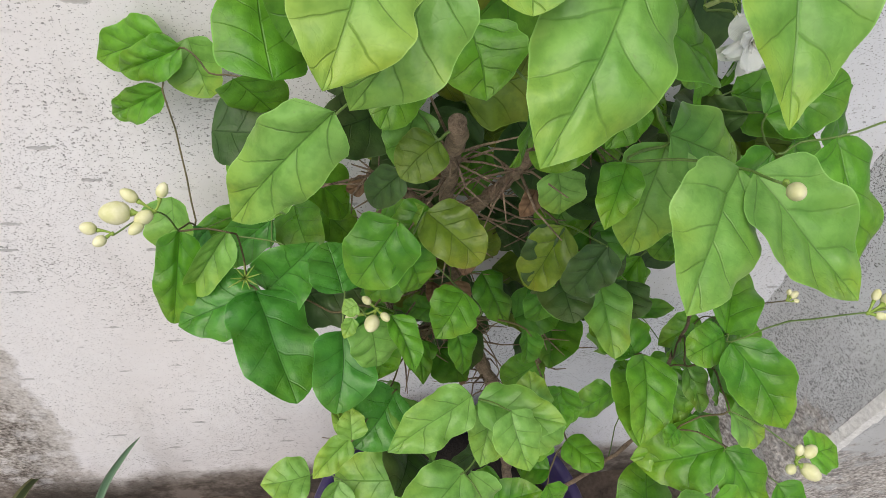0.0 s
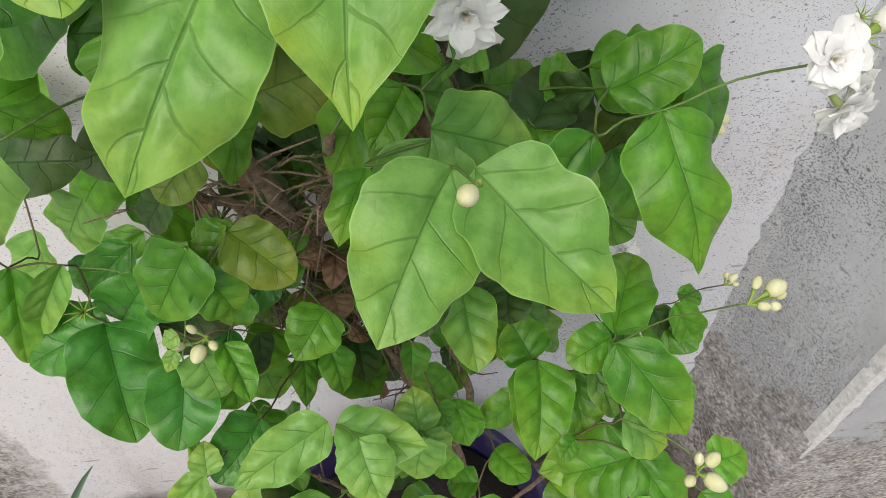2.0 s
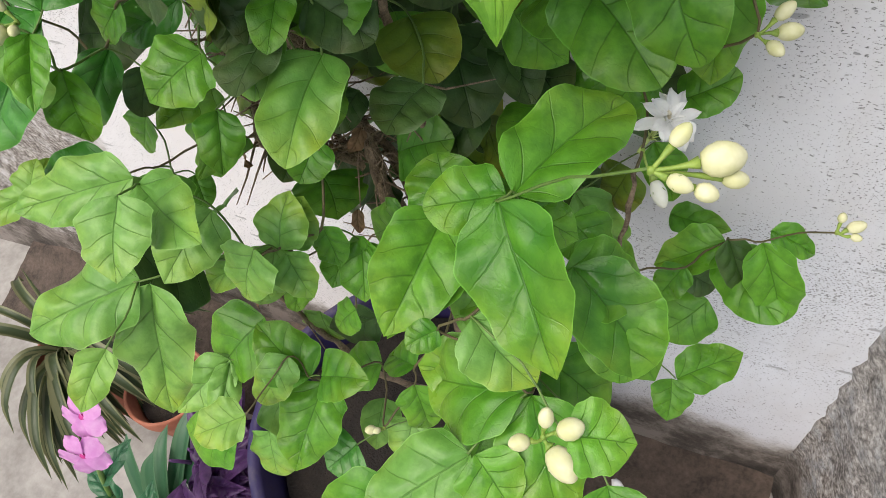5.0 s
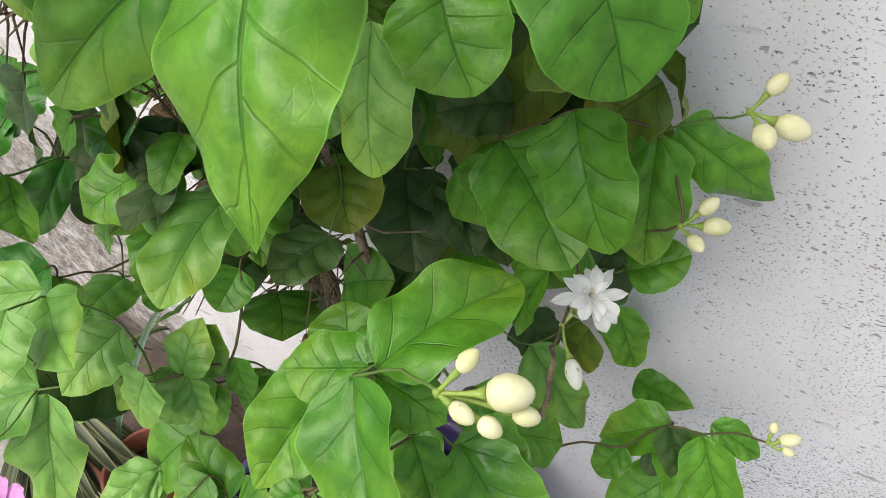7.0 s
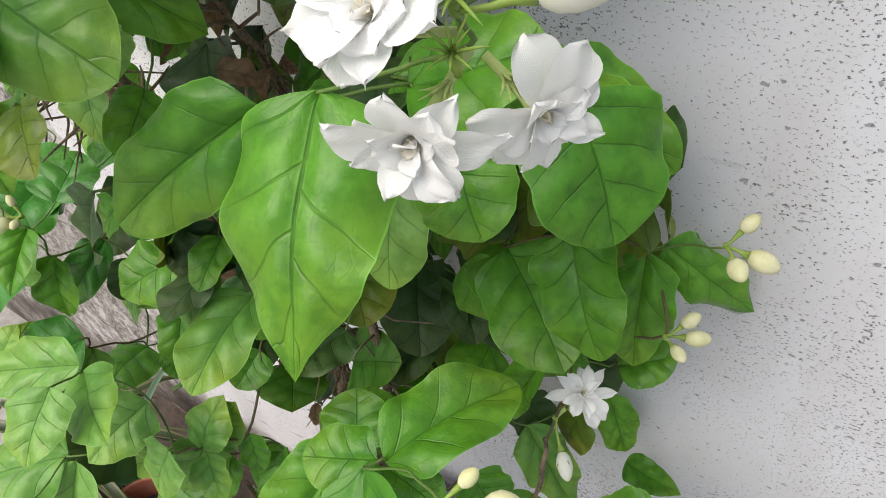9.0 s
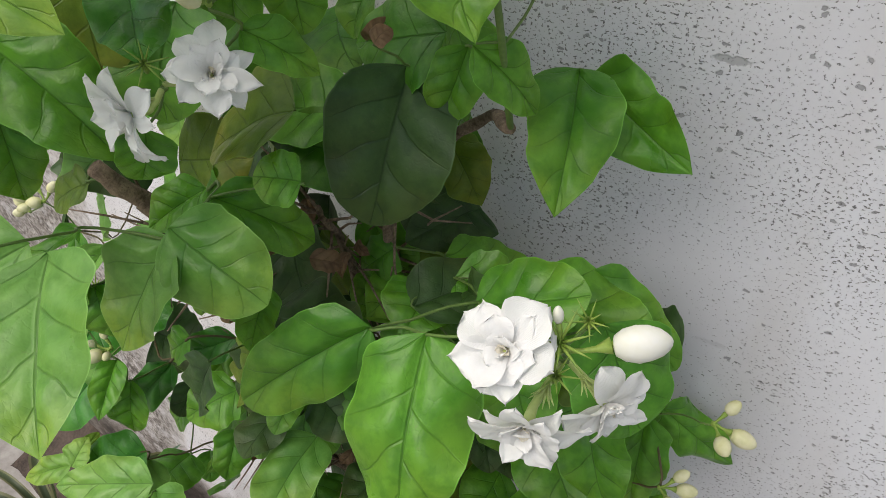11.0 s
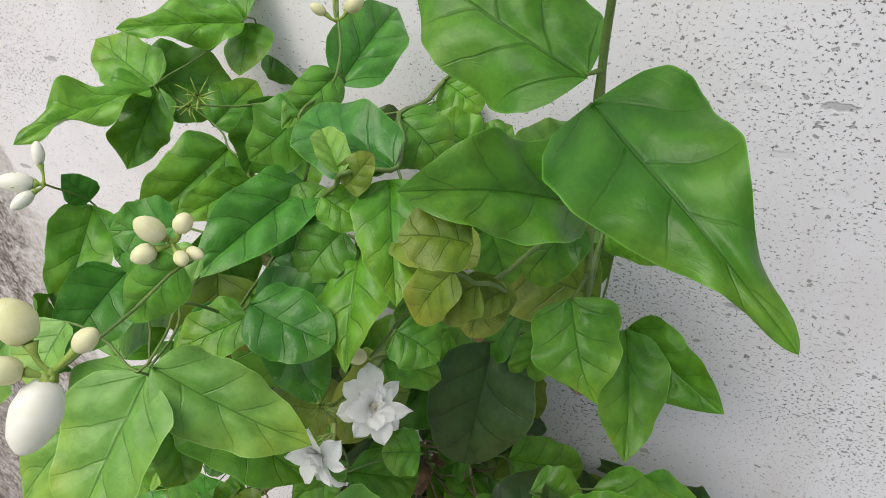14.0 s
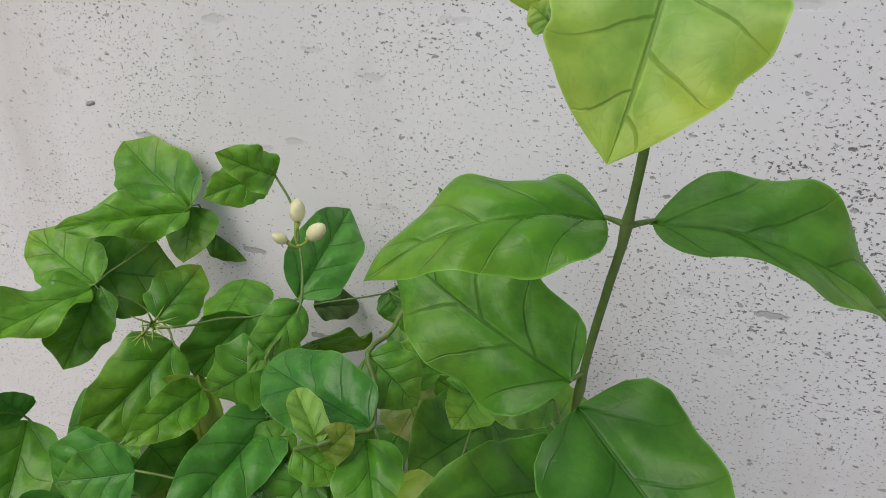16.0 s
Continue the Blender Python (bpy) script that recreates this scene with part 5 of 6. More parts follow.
flower((0.360, -0.2345, 1.105), 0.0165, (0.20, -0.97, -0.13), (0.361, -0.212, 1.115), 0.98)
flower((0.378, -0.212, 1.103), 0.0160, (0.84, -0.53, -0.09), (0.362, -0.208, 1.112), 0.92)
flower((0.204, -0.199, 1.176), 0.0177, (0.70, -0.33, 0.63), (0.180, -0.205, 1.169), 0.8)
flower((0.193, -0.232, 1.170), 0.0175, (-0.07, -0.99, 0.12), (0.190, -0.213, 1.172), 0.85)
calyx_star((0.183, -0.212, 1.181), 0.0090, (0.81, -0.48, 0.35))
calyx_star((0.362, -0.217, 1.129), 0.0102, (0.28, -0.64, 0.71))
calyx_star((0.363, -0.221, 1.119), 0.0078, (0.27, -0.61, 0.75))
calyx_star((0.367, -0.208, 1.133), 0.0068, (0.25, -0.68, 0.69))
calyx_star((0.080, -0.143, 1.298), 0.0107, (0.70, -0.59, 0.40))
calyx_star((0.077, -0.148, 1.294), 0.0089, (0.71, -0.58, 0.40))
calyx_star((-0.060, -0.170, 0.927), 0.0130, (0.10, -0.60, 0.80))

# ---- jasmine stems ----
ROOT = Vector((0.205, -0.185, 0.35))
TRUNKS = [
    ([ROOT, (0.20, -0.165, 0.44), (0.185, -0.135, 0.55), (0.165, -0.125, 0.64), (0.141, -0.12, 0.70), (0.125, -0.10, 0.76), (0.111, -0.098, 0.806), (0.09, -0.12, 0.92), (0.08, -0.158, 1.024), (0.076, -0.197, 1.094)], 0.0068, 0.0056),
    ([(0.165, -0.125, 0.64), (0.118, -0.098, 0.713), (0.075, -0.12, 0.765), (0.058, -0.137, 0.78), (0.040, -0.096, 0.808), (0.022, -0.078, 0.84)], 0.0056, 0.0024),
    ([(0.185, -0.135, 0.55), (0.205, -0.15, 0.66), (0.185, -0.11, 0.78), (0.175, -0.105, 0.90), (0.16, -0.105, 1.005), (0.17, -0.13, 1.06)], 0.0046, 0.0018),
    ([(0.175, -0.105, 0.90), (0.187, -0.092, 0.972), (0.191, -0.094, 1.031), (0.21, -0.088, 1.071), (0.229, -0.083, 1.095), (0.255, -0.077, 1.114), (0.279, -0.101, 1.125)], 0.0042, 0.0030),
    ([(0.125, -0.10, 0.76), (0.075, -0.095, 0.72), (0.048, -0.086, 0.679)], 0.0042, 0.0030),
    ([(0.279, -0.101, 1.125), (0.289, -0.135, 1.23), (0.298, -0.166, 1.336), (0.309, -0.183, 1.412), (0.314, -0.196, 1.47), (0.312, -0.205, 1.50)], 0.0017, 0.0011),
    ([(0.168, -0.128, 0.63), (0.135, -0.085, 0.70), (0.10, -0.075, 0.76), (0.06, -0.075, 0.83), (0.045, -0.085, 0.90), (0.03, -0.11, 0.97)], 0.0048, 0.0020),
    ([(0.118, -0.098, 0.713), (0.095, -0.10, 0.76), (0.078, -0.105, 0.82), (0.075, -0.12, 0.89)], 0.0040, 0.0018),
    ([(0.09, -0.12, 0.92), (0.115, -0.135, 0.97), (0.125, -0.165, 1.03), (0.13, -0.19, 1.08)], 0.0066, 0.0026),
    ([(0.09, -0.12, 0.92), (0.06, -0.13, 0.965), (0.035, -0.15, 1.01)], 0.0058, 0.0022),
    ([(0.20, -0.165, 0.44), (0.13, -0.20, 0.53), (0.08, -0.20, 0.60), (0.03, -0.19, 0.66)], 0.0035, 0.0022),
    ([ROOT + Vector((0.02, -0.01, 0.0)), (0.245, -0.19, 0.48), (0.30, -0.19, 0.62), (0.325, -0.15, 0.74), (0.33, -0.13, 0.82)], 0.0030, 0.0014),
]


def smooth_line(points, steps=5):
    """A soft line through the points."""
    pts = [Vector(p) for p in points]
    pts = [pts[0] * 2 - pts[1]] + pts + [pts[-1] * 2 - pts[-2]]
    line = []
    for a, b, c, d in zip(pts, pts[1:], pts[2:], pts[3:]):
        for i in range(steps):
            t = i / steps
            line.append(0.5 * (2 * b + (c - a) * t + (2 * a - 5 * b + 4 * c - d) * t * t + (3 * b - a - 3 * c + d) * t ** 3))
    return line + [pts[-2]]


skeleton = []
for points, r0, r1 in TRUNKS:
    line = smooth_line(points, 9)
    n = len(line) - 1
    rough = [p + Vector((noise.noise(p * 60), noise.noise(p * 60 + Vector((9, 0, 0))), 0)) * (0.003 if r0 > 0.0023 else 0.0005) for p in line]
    radii = [(r0 + (r1 - r0) * i / n) * (1 + (0.42 if r0 > 0.0023 else 0.06) * noise.noise(p * 95)) * (1 if r0 > 0.0023 else 1 + 0.35 * max(math.exp(-((p - Vector(q)).length / 0.005) ** 2) for q in points[1:])) for i, p in enumerate(line)]
    bm = bmesh.new()
    tube(bm, local(rough), radii, 12)
    part("stem", bm, BARK if points[0][2] < 1.1 else GREEN_TWIG, jasmine, "knobbly brown woody stem" if points[0][2] < 1.1 else "smooth green young shoot")
    skeleton += line

# dead twigs and dry leaf stalks that bristle round the old stems
rnd = random.Random(31)
old_wood = [p for p in skeleton if 0.62 < p.z < 1.06 and p.x < 0.2]
brittle = bmesh.new()
for i in range(420):
    p = rnd.choice(old_wood)
    d = Vector((rnd.gauss(0, 1), rnd.gauss(-0.4, 0.7), rnd.gauss(0.1, 0.8))).normalized() * rnd.uniform(0.015, 0.065)
    q = p + d
    if q.y > -0.01:
        continue
    k = p.lerp(q, 0.5) + Vector((rnd.uniform(-1, 1), rnd.uniform(-1, 1), rnd.uniform(-1, 1))) * 0.006
    tube(brittle, local([p, k, q]), [0.0011, 0.0008, 0.0004], 5)
ob = part("dead_wood", brittle, BARK, jasmine)
tagged(ob, "dry brown dead twigs on the old stems", "", "", "stuff")
for i in range(34):
    p = rnd.choice(old_wood) + Vector((rnd.gauss(0, 0.012), rnd.gauss(-0.012, 0.01), rnd.gauss(0, 0.01)))
    y = Vector((rnd.gauss(0, 1), rnd.gauss(-0.3, 0.6), rnd.gauss(-0.6, 0.6))).normalized()
    z = Vector((rnd.gauss(0, 0.5), -0.6, 0.6))
    z = (z - y * z.dot(y)).normalized()
    n = rnd.uniform(0.011, 0.023)
    m = Matrix((y.cross(z) * n * rnd.uniform(0.45, 0.8), y * n, z * n)).transposed().to_4x4()
    m.translation = p
    ob = new("dry_leaf", leaf_kind("n", "o", i % 3))
    ob.parent = jasmine
    ob.matrix_basis = HOME @ m

# twigs: every leaf pair and flower stalk joins its nearest neighbour on the way to the stems
# bare joints of the long shoots
for p in ((-0.1, -0.121, 0.933), (-0.067, -0.138, 0.936), (-0.033, -0.153, 0.941), (-0.074, -0.077, 1.034), (-0.036, -0.119, 1.057), (-0.003, -0.172, 0.881), (0.058, -0.176, 0.882), (0.113, -0.181, 0.887), (0.044, -0.207, 0.828), (0.181, -0.16, 1.264), (0.166, -0.141, 1.227), (0.2665, -0.07, 1.121), (0.279, -0.062, 1.13), (0.283, -0.085, 1.185)):
    NODES.append(Vector(p))
spots = []
for p in NODES:
    if all((p - q).length > 0.012 for q in spots):
        spots.append(p)
known = [(p, -1) for p in skeleton]
reach = {}
todo = set(range(len(spots)))
for i in todo:
    j = min(range(len(known)), key=lambda q: (spots[i] - known[q][0]).length)
    reach[i] = ((spots[i] - known[j][0]).length * 1.1, j)
above = {}
while todo:
    i = min(todo, key=lambda q: reach[q][0])
    todo.remove(i)
    above[i] = reach[i][1]
    known.append((spots[i], i))
    here = len(known) - 1
    for q in todo:
        d = (spots[q] - spots[i]).length * (1.0 + 0.35 * max(0.0, spots[i].z - spots[q].z) / 0.05)
        if d < reach[q][0]:
            reach[q] = (d, here)
slot = {i: k for k, (_, i) in enumerate(known) if i >= 0}
kids = {}
for i, k in above.items():
    kids.setdefault(k, []).append(i)


def depth_of(i):
    return 1 + max((depth_of(c) for c in kids.get(slot[i], ())), default=0)


def chain(i, start):
    """Follows the longest way from one node out to a tip, and starts side twigs."""
    pts, lens = [start, spots[i]], [depth_of(i)]
    while kids.get(slot[i]):
        ordered = sorted(kids[slot[i]], key=depth_of, reverse=True)
        for c in ordered[1:]:
            chain(c, spots[i])
        i = ordered[0]
        pts.append(spots[i])
        lens.append(depth_of(i))
    bowed = [pts[0]]
    for p, q in zip(pts, pts[1:]):
        far = (q - p).length
        bowed += [p.lerp(q, 0.5) + Vector((0, min(0.008, 0.10 * far), -0.04 * far)), q]
    line = smooth_line(bowed, 3)
    n = len(line) - 1
    thick = 0.0006 + 0.00005 * min(lens[0], 8) + (0.0005 if pts[0].z > 1.2 and pts[0].x > 0.27 else 0)
    bm = bmesh.new()
    tube(bm, local([p + Vector((noise.noise(p * 40), noise.noise(p * 40 + Vector((5, 0, 0))), noise.noise(p * 40 + Vector((0, 5, 0))))) * 0.0022 for p in line]), [thick + (0.0006 - thick) * k / n for k in range(n + 1)], 6)
    part("twig", bm, TWIG if lens[0] > 4 and pts[-1].z < 1.12 else GREEN_TWIG, jasmine)


for k, (p, i) in list(enumerate(known)):
    if i < 0:
        for c in kids.get(k, ()):
            chain(c, p)

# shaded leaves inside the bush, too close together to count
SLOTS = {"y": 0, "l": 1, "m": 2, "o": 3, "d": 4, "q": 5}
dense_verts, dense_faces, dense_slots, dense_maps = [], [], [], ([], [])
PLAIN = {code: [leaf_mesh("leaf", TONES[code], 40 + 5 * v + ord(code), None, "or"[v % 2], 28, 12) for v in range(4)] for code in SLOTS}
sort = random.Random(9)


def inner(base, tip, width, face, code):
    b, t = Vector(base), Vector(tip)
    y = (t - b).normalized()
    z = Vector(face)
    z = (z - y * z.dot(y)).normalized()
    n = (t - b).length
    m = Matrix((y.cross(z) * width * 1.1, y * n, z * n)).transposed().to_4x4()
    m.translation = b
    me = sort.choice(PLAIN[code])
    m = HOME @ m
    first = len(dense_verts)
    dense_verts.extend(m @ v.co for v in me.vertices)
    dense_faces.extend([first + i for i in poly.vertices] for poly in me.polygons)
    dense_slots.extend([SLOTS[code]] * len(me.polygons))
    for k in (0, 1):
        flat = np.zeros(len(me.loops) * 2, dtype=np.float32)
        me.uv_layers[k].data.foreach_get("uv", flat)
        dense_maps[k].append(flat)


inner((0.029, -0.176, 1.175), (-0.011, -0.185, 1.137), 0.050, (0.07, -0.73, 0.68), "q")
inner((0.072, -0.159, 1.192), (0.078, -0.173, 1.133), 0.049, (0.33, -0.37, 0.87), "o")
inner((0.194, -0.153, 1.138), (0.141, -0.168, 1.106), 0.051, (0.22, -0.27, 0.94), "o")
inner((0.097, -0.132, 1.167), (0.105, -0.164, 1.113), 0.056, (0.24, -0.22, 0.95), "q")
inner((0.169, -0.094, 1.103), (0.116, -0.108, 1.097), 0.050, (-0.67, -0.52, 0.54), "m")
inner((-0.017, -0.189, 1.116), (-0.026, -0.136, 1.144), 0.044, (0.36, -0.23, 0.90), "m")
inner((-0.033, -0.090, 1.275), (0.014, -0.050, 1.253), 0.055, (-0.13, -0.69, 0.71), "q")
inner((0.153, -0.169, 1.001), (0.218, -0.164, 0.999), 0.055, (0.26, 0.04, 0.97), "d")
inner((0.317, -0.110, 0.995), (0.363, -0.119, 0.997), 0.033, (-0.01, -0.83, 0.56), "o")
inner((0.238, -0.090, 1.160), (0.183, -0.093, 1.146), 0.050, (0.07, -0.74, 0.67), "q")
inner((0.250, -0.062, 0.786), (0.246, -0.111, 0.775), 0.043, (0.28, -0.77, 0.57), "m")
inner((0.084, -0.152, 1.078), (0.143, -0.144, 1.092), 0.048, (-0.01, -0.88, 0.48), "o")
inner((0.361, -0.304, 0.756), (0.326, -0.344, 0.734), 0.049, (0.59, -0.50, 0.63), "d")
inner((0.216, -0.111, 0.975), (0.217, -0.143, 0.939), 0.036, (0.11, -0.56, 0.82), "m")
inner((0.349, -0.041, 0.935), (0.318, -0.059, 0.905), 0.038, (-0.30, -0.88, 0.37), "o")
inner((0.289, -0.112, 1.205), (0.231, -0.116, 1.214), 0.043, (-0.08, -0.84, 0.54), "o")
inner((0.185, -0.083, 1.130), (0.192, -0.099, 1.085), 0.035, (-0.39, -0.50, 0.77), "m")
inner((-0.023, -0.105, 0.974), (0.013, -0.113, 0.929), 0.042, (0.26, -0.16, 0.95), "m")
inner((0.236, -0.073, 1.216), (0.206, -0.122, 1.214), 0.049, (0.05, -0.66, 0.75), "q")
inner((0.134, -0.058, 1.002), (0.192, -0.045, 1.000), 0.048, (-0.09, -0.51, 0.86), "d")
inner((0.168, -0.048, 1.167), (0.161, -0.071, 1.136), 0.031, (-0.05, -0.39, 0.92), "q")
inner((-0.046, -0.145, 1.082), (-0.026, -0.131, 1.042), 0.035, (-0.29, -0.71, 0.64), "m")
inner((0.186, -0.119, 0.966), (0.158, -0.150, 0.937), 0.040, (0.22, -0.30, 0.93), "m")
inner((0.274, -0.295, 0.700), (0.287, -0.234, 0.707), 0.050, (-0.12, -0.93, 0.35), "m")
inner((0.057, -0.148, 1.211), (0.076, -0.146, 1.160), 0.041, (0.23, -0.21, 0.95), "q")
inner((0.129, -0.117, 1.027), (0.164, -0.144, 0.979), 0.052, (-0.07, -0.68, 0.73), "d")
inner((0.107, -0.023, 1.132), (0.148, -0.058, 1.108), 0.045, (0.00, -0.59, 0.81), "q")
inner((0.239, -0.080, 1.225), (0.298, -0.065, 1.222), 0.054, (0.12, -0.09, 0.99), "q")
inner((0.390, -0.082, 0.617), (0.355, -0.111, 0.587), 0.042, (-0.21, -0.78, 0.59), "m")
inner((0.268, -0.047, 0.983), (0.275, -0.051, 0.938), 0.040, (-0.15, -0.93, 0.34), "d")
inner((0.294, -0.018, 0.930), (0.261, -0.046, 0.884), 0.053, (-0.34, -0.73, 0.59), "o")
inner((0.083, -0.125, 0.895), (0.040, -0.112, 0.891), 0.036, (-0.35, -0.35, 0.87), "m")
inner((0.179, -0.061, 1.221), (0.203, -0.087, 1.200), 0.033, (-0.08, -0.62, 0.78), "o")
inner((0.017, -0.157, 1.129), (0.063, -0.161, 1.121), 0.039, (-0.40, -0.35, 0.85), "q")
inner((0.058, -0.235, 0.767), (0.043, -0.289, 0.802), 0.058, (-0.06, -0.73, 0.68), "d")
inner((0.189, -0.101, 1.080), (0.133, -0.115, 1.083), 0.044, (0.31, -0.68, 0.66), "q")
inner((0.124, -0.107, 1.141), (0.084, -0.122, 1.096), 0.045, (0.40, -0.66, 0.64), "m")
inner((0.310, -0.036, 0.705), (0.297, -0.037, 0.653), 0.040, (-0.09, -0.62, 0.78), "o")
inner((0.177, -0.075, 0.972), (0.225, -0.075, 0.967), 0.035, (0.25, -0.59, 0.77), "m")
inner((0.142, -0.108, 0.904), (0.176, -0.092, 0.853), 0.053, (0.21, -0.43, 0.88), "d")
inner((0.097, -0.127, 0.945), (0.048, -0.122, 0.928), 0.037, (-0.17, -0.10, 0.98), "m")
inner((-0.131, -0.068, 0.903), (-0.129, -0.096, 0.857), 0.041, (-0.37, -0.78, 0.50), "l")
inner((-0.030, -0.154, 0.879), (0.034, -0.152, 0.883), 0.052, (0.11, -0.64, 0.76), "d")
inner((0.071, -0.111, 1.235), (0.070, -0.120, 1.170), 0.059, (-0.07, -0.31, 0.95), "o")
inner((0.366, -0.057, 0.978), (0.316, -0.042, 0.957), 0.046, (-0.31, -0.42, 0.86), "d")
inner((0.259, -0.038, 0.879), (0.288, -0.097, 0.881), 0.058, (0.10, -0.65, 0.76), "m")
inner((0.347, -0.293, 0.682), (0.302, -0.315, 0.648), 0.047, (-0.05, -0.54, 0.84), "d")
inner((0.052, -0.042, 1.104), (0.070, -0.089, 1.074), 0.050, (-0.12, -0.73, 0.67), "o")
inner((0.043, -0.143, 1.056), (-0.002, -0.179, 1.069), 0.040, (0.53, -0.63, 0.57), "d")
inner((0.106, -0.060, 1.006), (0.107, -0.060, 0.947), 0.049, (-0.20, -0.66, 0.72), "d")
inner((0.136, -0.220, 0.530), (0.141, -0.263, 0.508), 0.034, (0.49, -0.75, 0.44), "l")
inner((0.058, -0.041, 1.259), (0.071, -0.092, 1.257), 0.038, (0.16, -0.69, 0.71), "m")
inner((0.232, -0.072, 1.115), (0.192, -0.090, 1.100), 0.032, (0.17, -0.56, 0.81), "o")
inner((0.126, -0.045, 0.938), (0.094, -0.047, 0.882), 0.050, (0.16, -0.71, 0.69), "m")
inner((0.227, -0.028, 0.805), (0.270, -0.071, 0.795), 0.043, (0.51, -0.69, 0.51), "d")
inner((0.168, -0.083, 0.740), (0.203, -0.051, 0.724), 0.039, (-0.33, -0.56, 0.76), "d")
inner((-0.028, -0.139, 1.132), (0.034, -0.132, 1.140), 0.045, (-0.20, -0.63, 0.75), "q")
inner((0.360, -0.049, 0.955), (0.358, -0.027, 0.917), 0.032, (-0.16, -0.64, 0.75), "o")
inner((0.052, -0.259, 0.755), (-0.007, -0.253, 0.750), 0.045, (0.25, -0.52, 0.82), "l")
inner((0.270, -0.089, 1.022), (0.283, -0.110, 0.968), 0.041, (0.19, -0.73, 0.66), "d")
inner((0.184, -0.159, 0.761), (0.153, -0.162, 0.731), 0.034, (0.00, -0.63, 0.78), "m")
inner((0.088, -0.085, 1.172), (0.086, -0.086, 1.112), 0.046, (0.11, -0.86, 0.51), "m")
inner((0.145, -0.188, 0.641), (0.102, -0.206, 0.628), 0.036, (0.27, -0.88, 0.40), "d")
inner((-0.020, -0.046, 0.870), (0.015, -0.069, 0.844), 0.037, (-0.17, -0.37, 0.91), "m")
inner((0.257, -0.330, 0.780), (0.226, -0.363, 0.756), 0.037, (-0.22, -0.83, 0.52), "m")
inner((0.245, -0.316, 0.721), (0.291, -0.310, 0.717), 0.042, (-0.22, -0.39, 0.89), "m")
inner((0.003, -0.016, 1.292), (0.012, -0.045, 1.265), 0.034, (0.14, -0.81, 0.57), "m")
inner((0.310, -0.062, 0.777), (0.332, -0.020, 0.808), 0.047, (0.30, -0.64, 0.71), "d")
inner((-0.034, -0.064, 0.886), (-0.017, -0.118, 0.875), 0.039, (-0.12, -0.75, 0.65), "m")
inner((0.314, -0.017, 0.877), (0.356, -0.052, 0.884), 0.049, (-0.25, -0.20, 0.95), "o")
inner((0.302, -0.053, 1.010), (0.303, -0.031, 0.961), 0.044, (-0.10, -0.69, 0.72), "d")
inner((0.238, -0.205, 0.791), (0.200, -0.218, 0.774), 0.030, (-0.12, -0.88, 0.46), "m")
inner((0.018, -0.136, 0.803), (0.035, -0.168, 0.766), 0.045, (-0.35, -0.31, 0.88), "m")
inner((0.070, -0.230, 0.675), (0.036, -0.271, 0.639), 0.057, (-0.15, -0.63, 0.76), "m")
inner((0.193, -0.034, 1.162), (0.227, -0.054, 1.110), 0.046, (0.86, 0.02, 0.51), "m")
inner((0.077, -0.051, 0.884), (0.038, -0.079, 0.860), 0.047, (0.21, -0.65, 0.73), "l")
inner((0.010, -0.225, 1.175), (0.041, -0.251, 1.211), 0.042, (-0.21, -0.89, 0.40), "q")
inner((-0.028, -0.151, 1.014), (-0.057, -0.144, 0.969), 0.038, (-0.03, -0.73, 0.69), "l")
inner((0.052, -0.189, 0.764), (0.026, -0.175, 0.734), 0.029, (0.11, -0.18, 0.98), "m")
inner((-0.004, -0.079, 0.822), (0.029, -0.092, 0.802), 0.036, (-0.33, -0.50, 0.80), "m")
inner((0.260, -0.045, 0.793), (0.319, -0.042, 0.779), 0.044, (0.03, -0.81, 0.59), "m")
inner((0.081, -0.298, 0.600), (0.087, -0.322, 0.558), 0.041, (-0.08, -0.68, 0.73), "l")
inner((-0.066, -0.140, 1.040), (-0.017, -0.143, 1.038), 0.041, (-0.17, -0.51, 0.84), "d")
inner((0.281, -0.021, 0.902), (0.325, -0.043, 0.896), 0.040, (-0.34, -0.79, 0.51), "d")
inner((-0.100, -0.018, 1.020), (-0.087, -0.044, 0.985), 0.039, (-0.15, -0.91, 0.38), "l")
inner((0.059, -0.315, 0.600), (-0.001, -0.316, 0.588), 0.053, (-0.20, -0.63, 0.75), "m")
inner((0.117, -0.063, 1.238), (0.132, -0.023, 1.206), 0.041, (-0.50, -0.19, 0.84), "m")
inner((0.048, -0.256, 0.570), (0.100, -0.277, 0.555), 0.048, (0.46, -0.69, 0.56), "l")
inner((0.221, -0.024, 0.845), (0.241, -0.045, 0.813), 0.032, (-0.22, -0.17, 0.96), "d")
inner((0.087, -0.195, 0.631), (0.084, -0.196, 0.578), 0.041, (0.05, -0.69, 0.73), "l")
inner((0.214, -0.050, 0.947), (0.171, -0.065, 0.919), 0.040, (-0.04, -0.71, 0.70), "m")
inner((0.245, -0.045, 1.205), (0.276, -0.059, 1.173), 0.041, (-0.29, -0.81, 0.50), "q")
inner((0.178, -0.024, 0.811), (0.171, -0.040, 0.847), 0.036, (-0.17, -0.27, 0.95), "d")
inner((0.159, -0.021, 0.844), (0.169, -0.048, 0.791), 0.048, (-0.13, -0.34, 0.93), "d")
inner((-0.024, -0.137, 1.189), (0.031, -0.124, 1.203), 0.042, (0.27, -0.45, 0.85), "q")
inner((-0.036, -0.085, 0.981), (-0.075, -0.088, 0.934), 0.043, (-0.10, -0.74, 0.66), "m")
inner((0.161, -0.031, 0.743), (0.206, -0.038, 0.701), 0.051, (0.17, -0.69, 0.70), "o")
inner((0.100, -0.070, 1.266), (0.093, -0.112, 1.218), 0.050, (-0.21, -0.75, 0.63), "q")
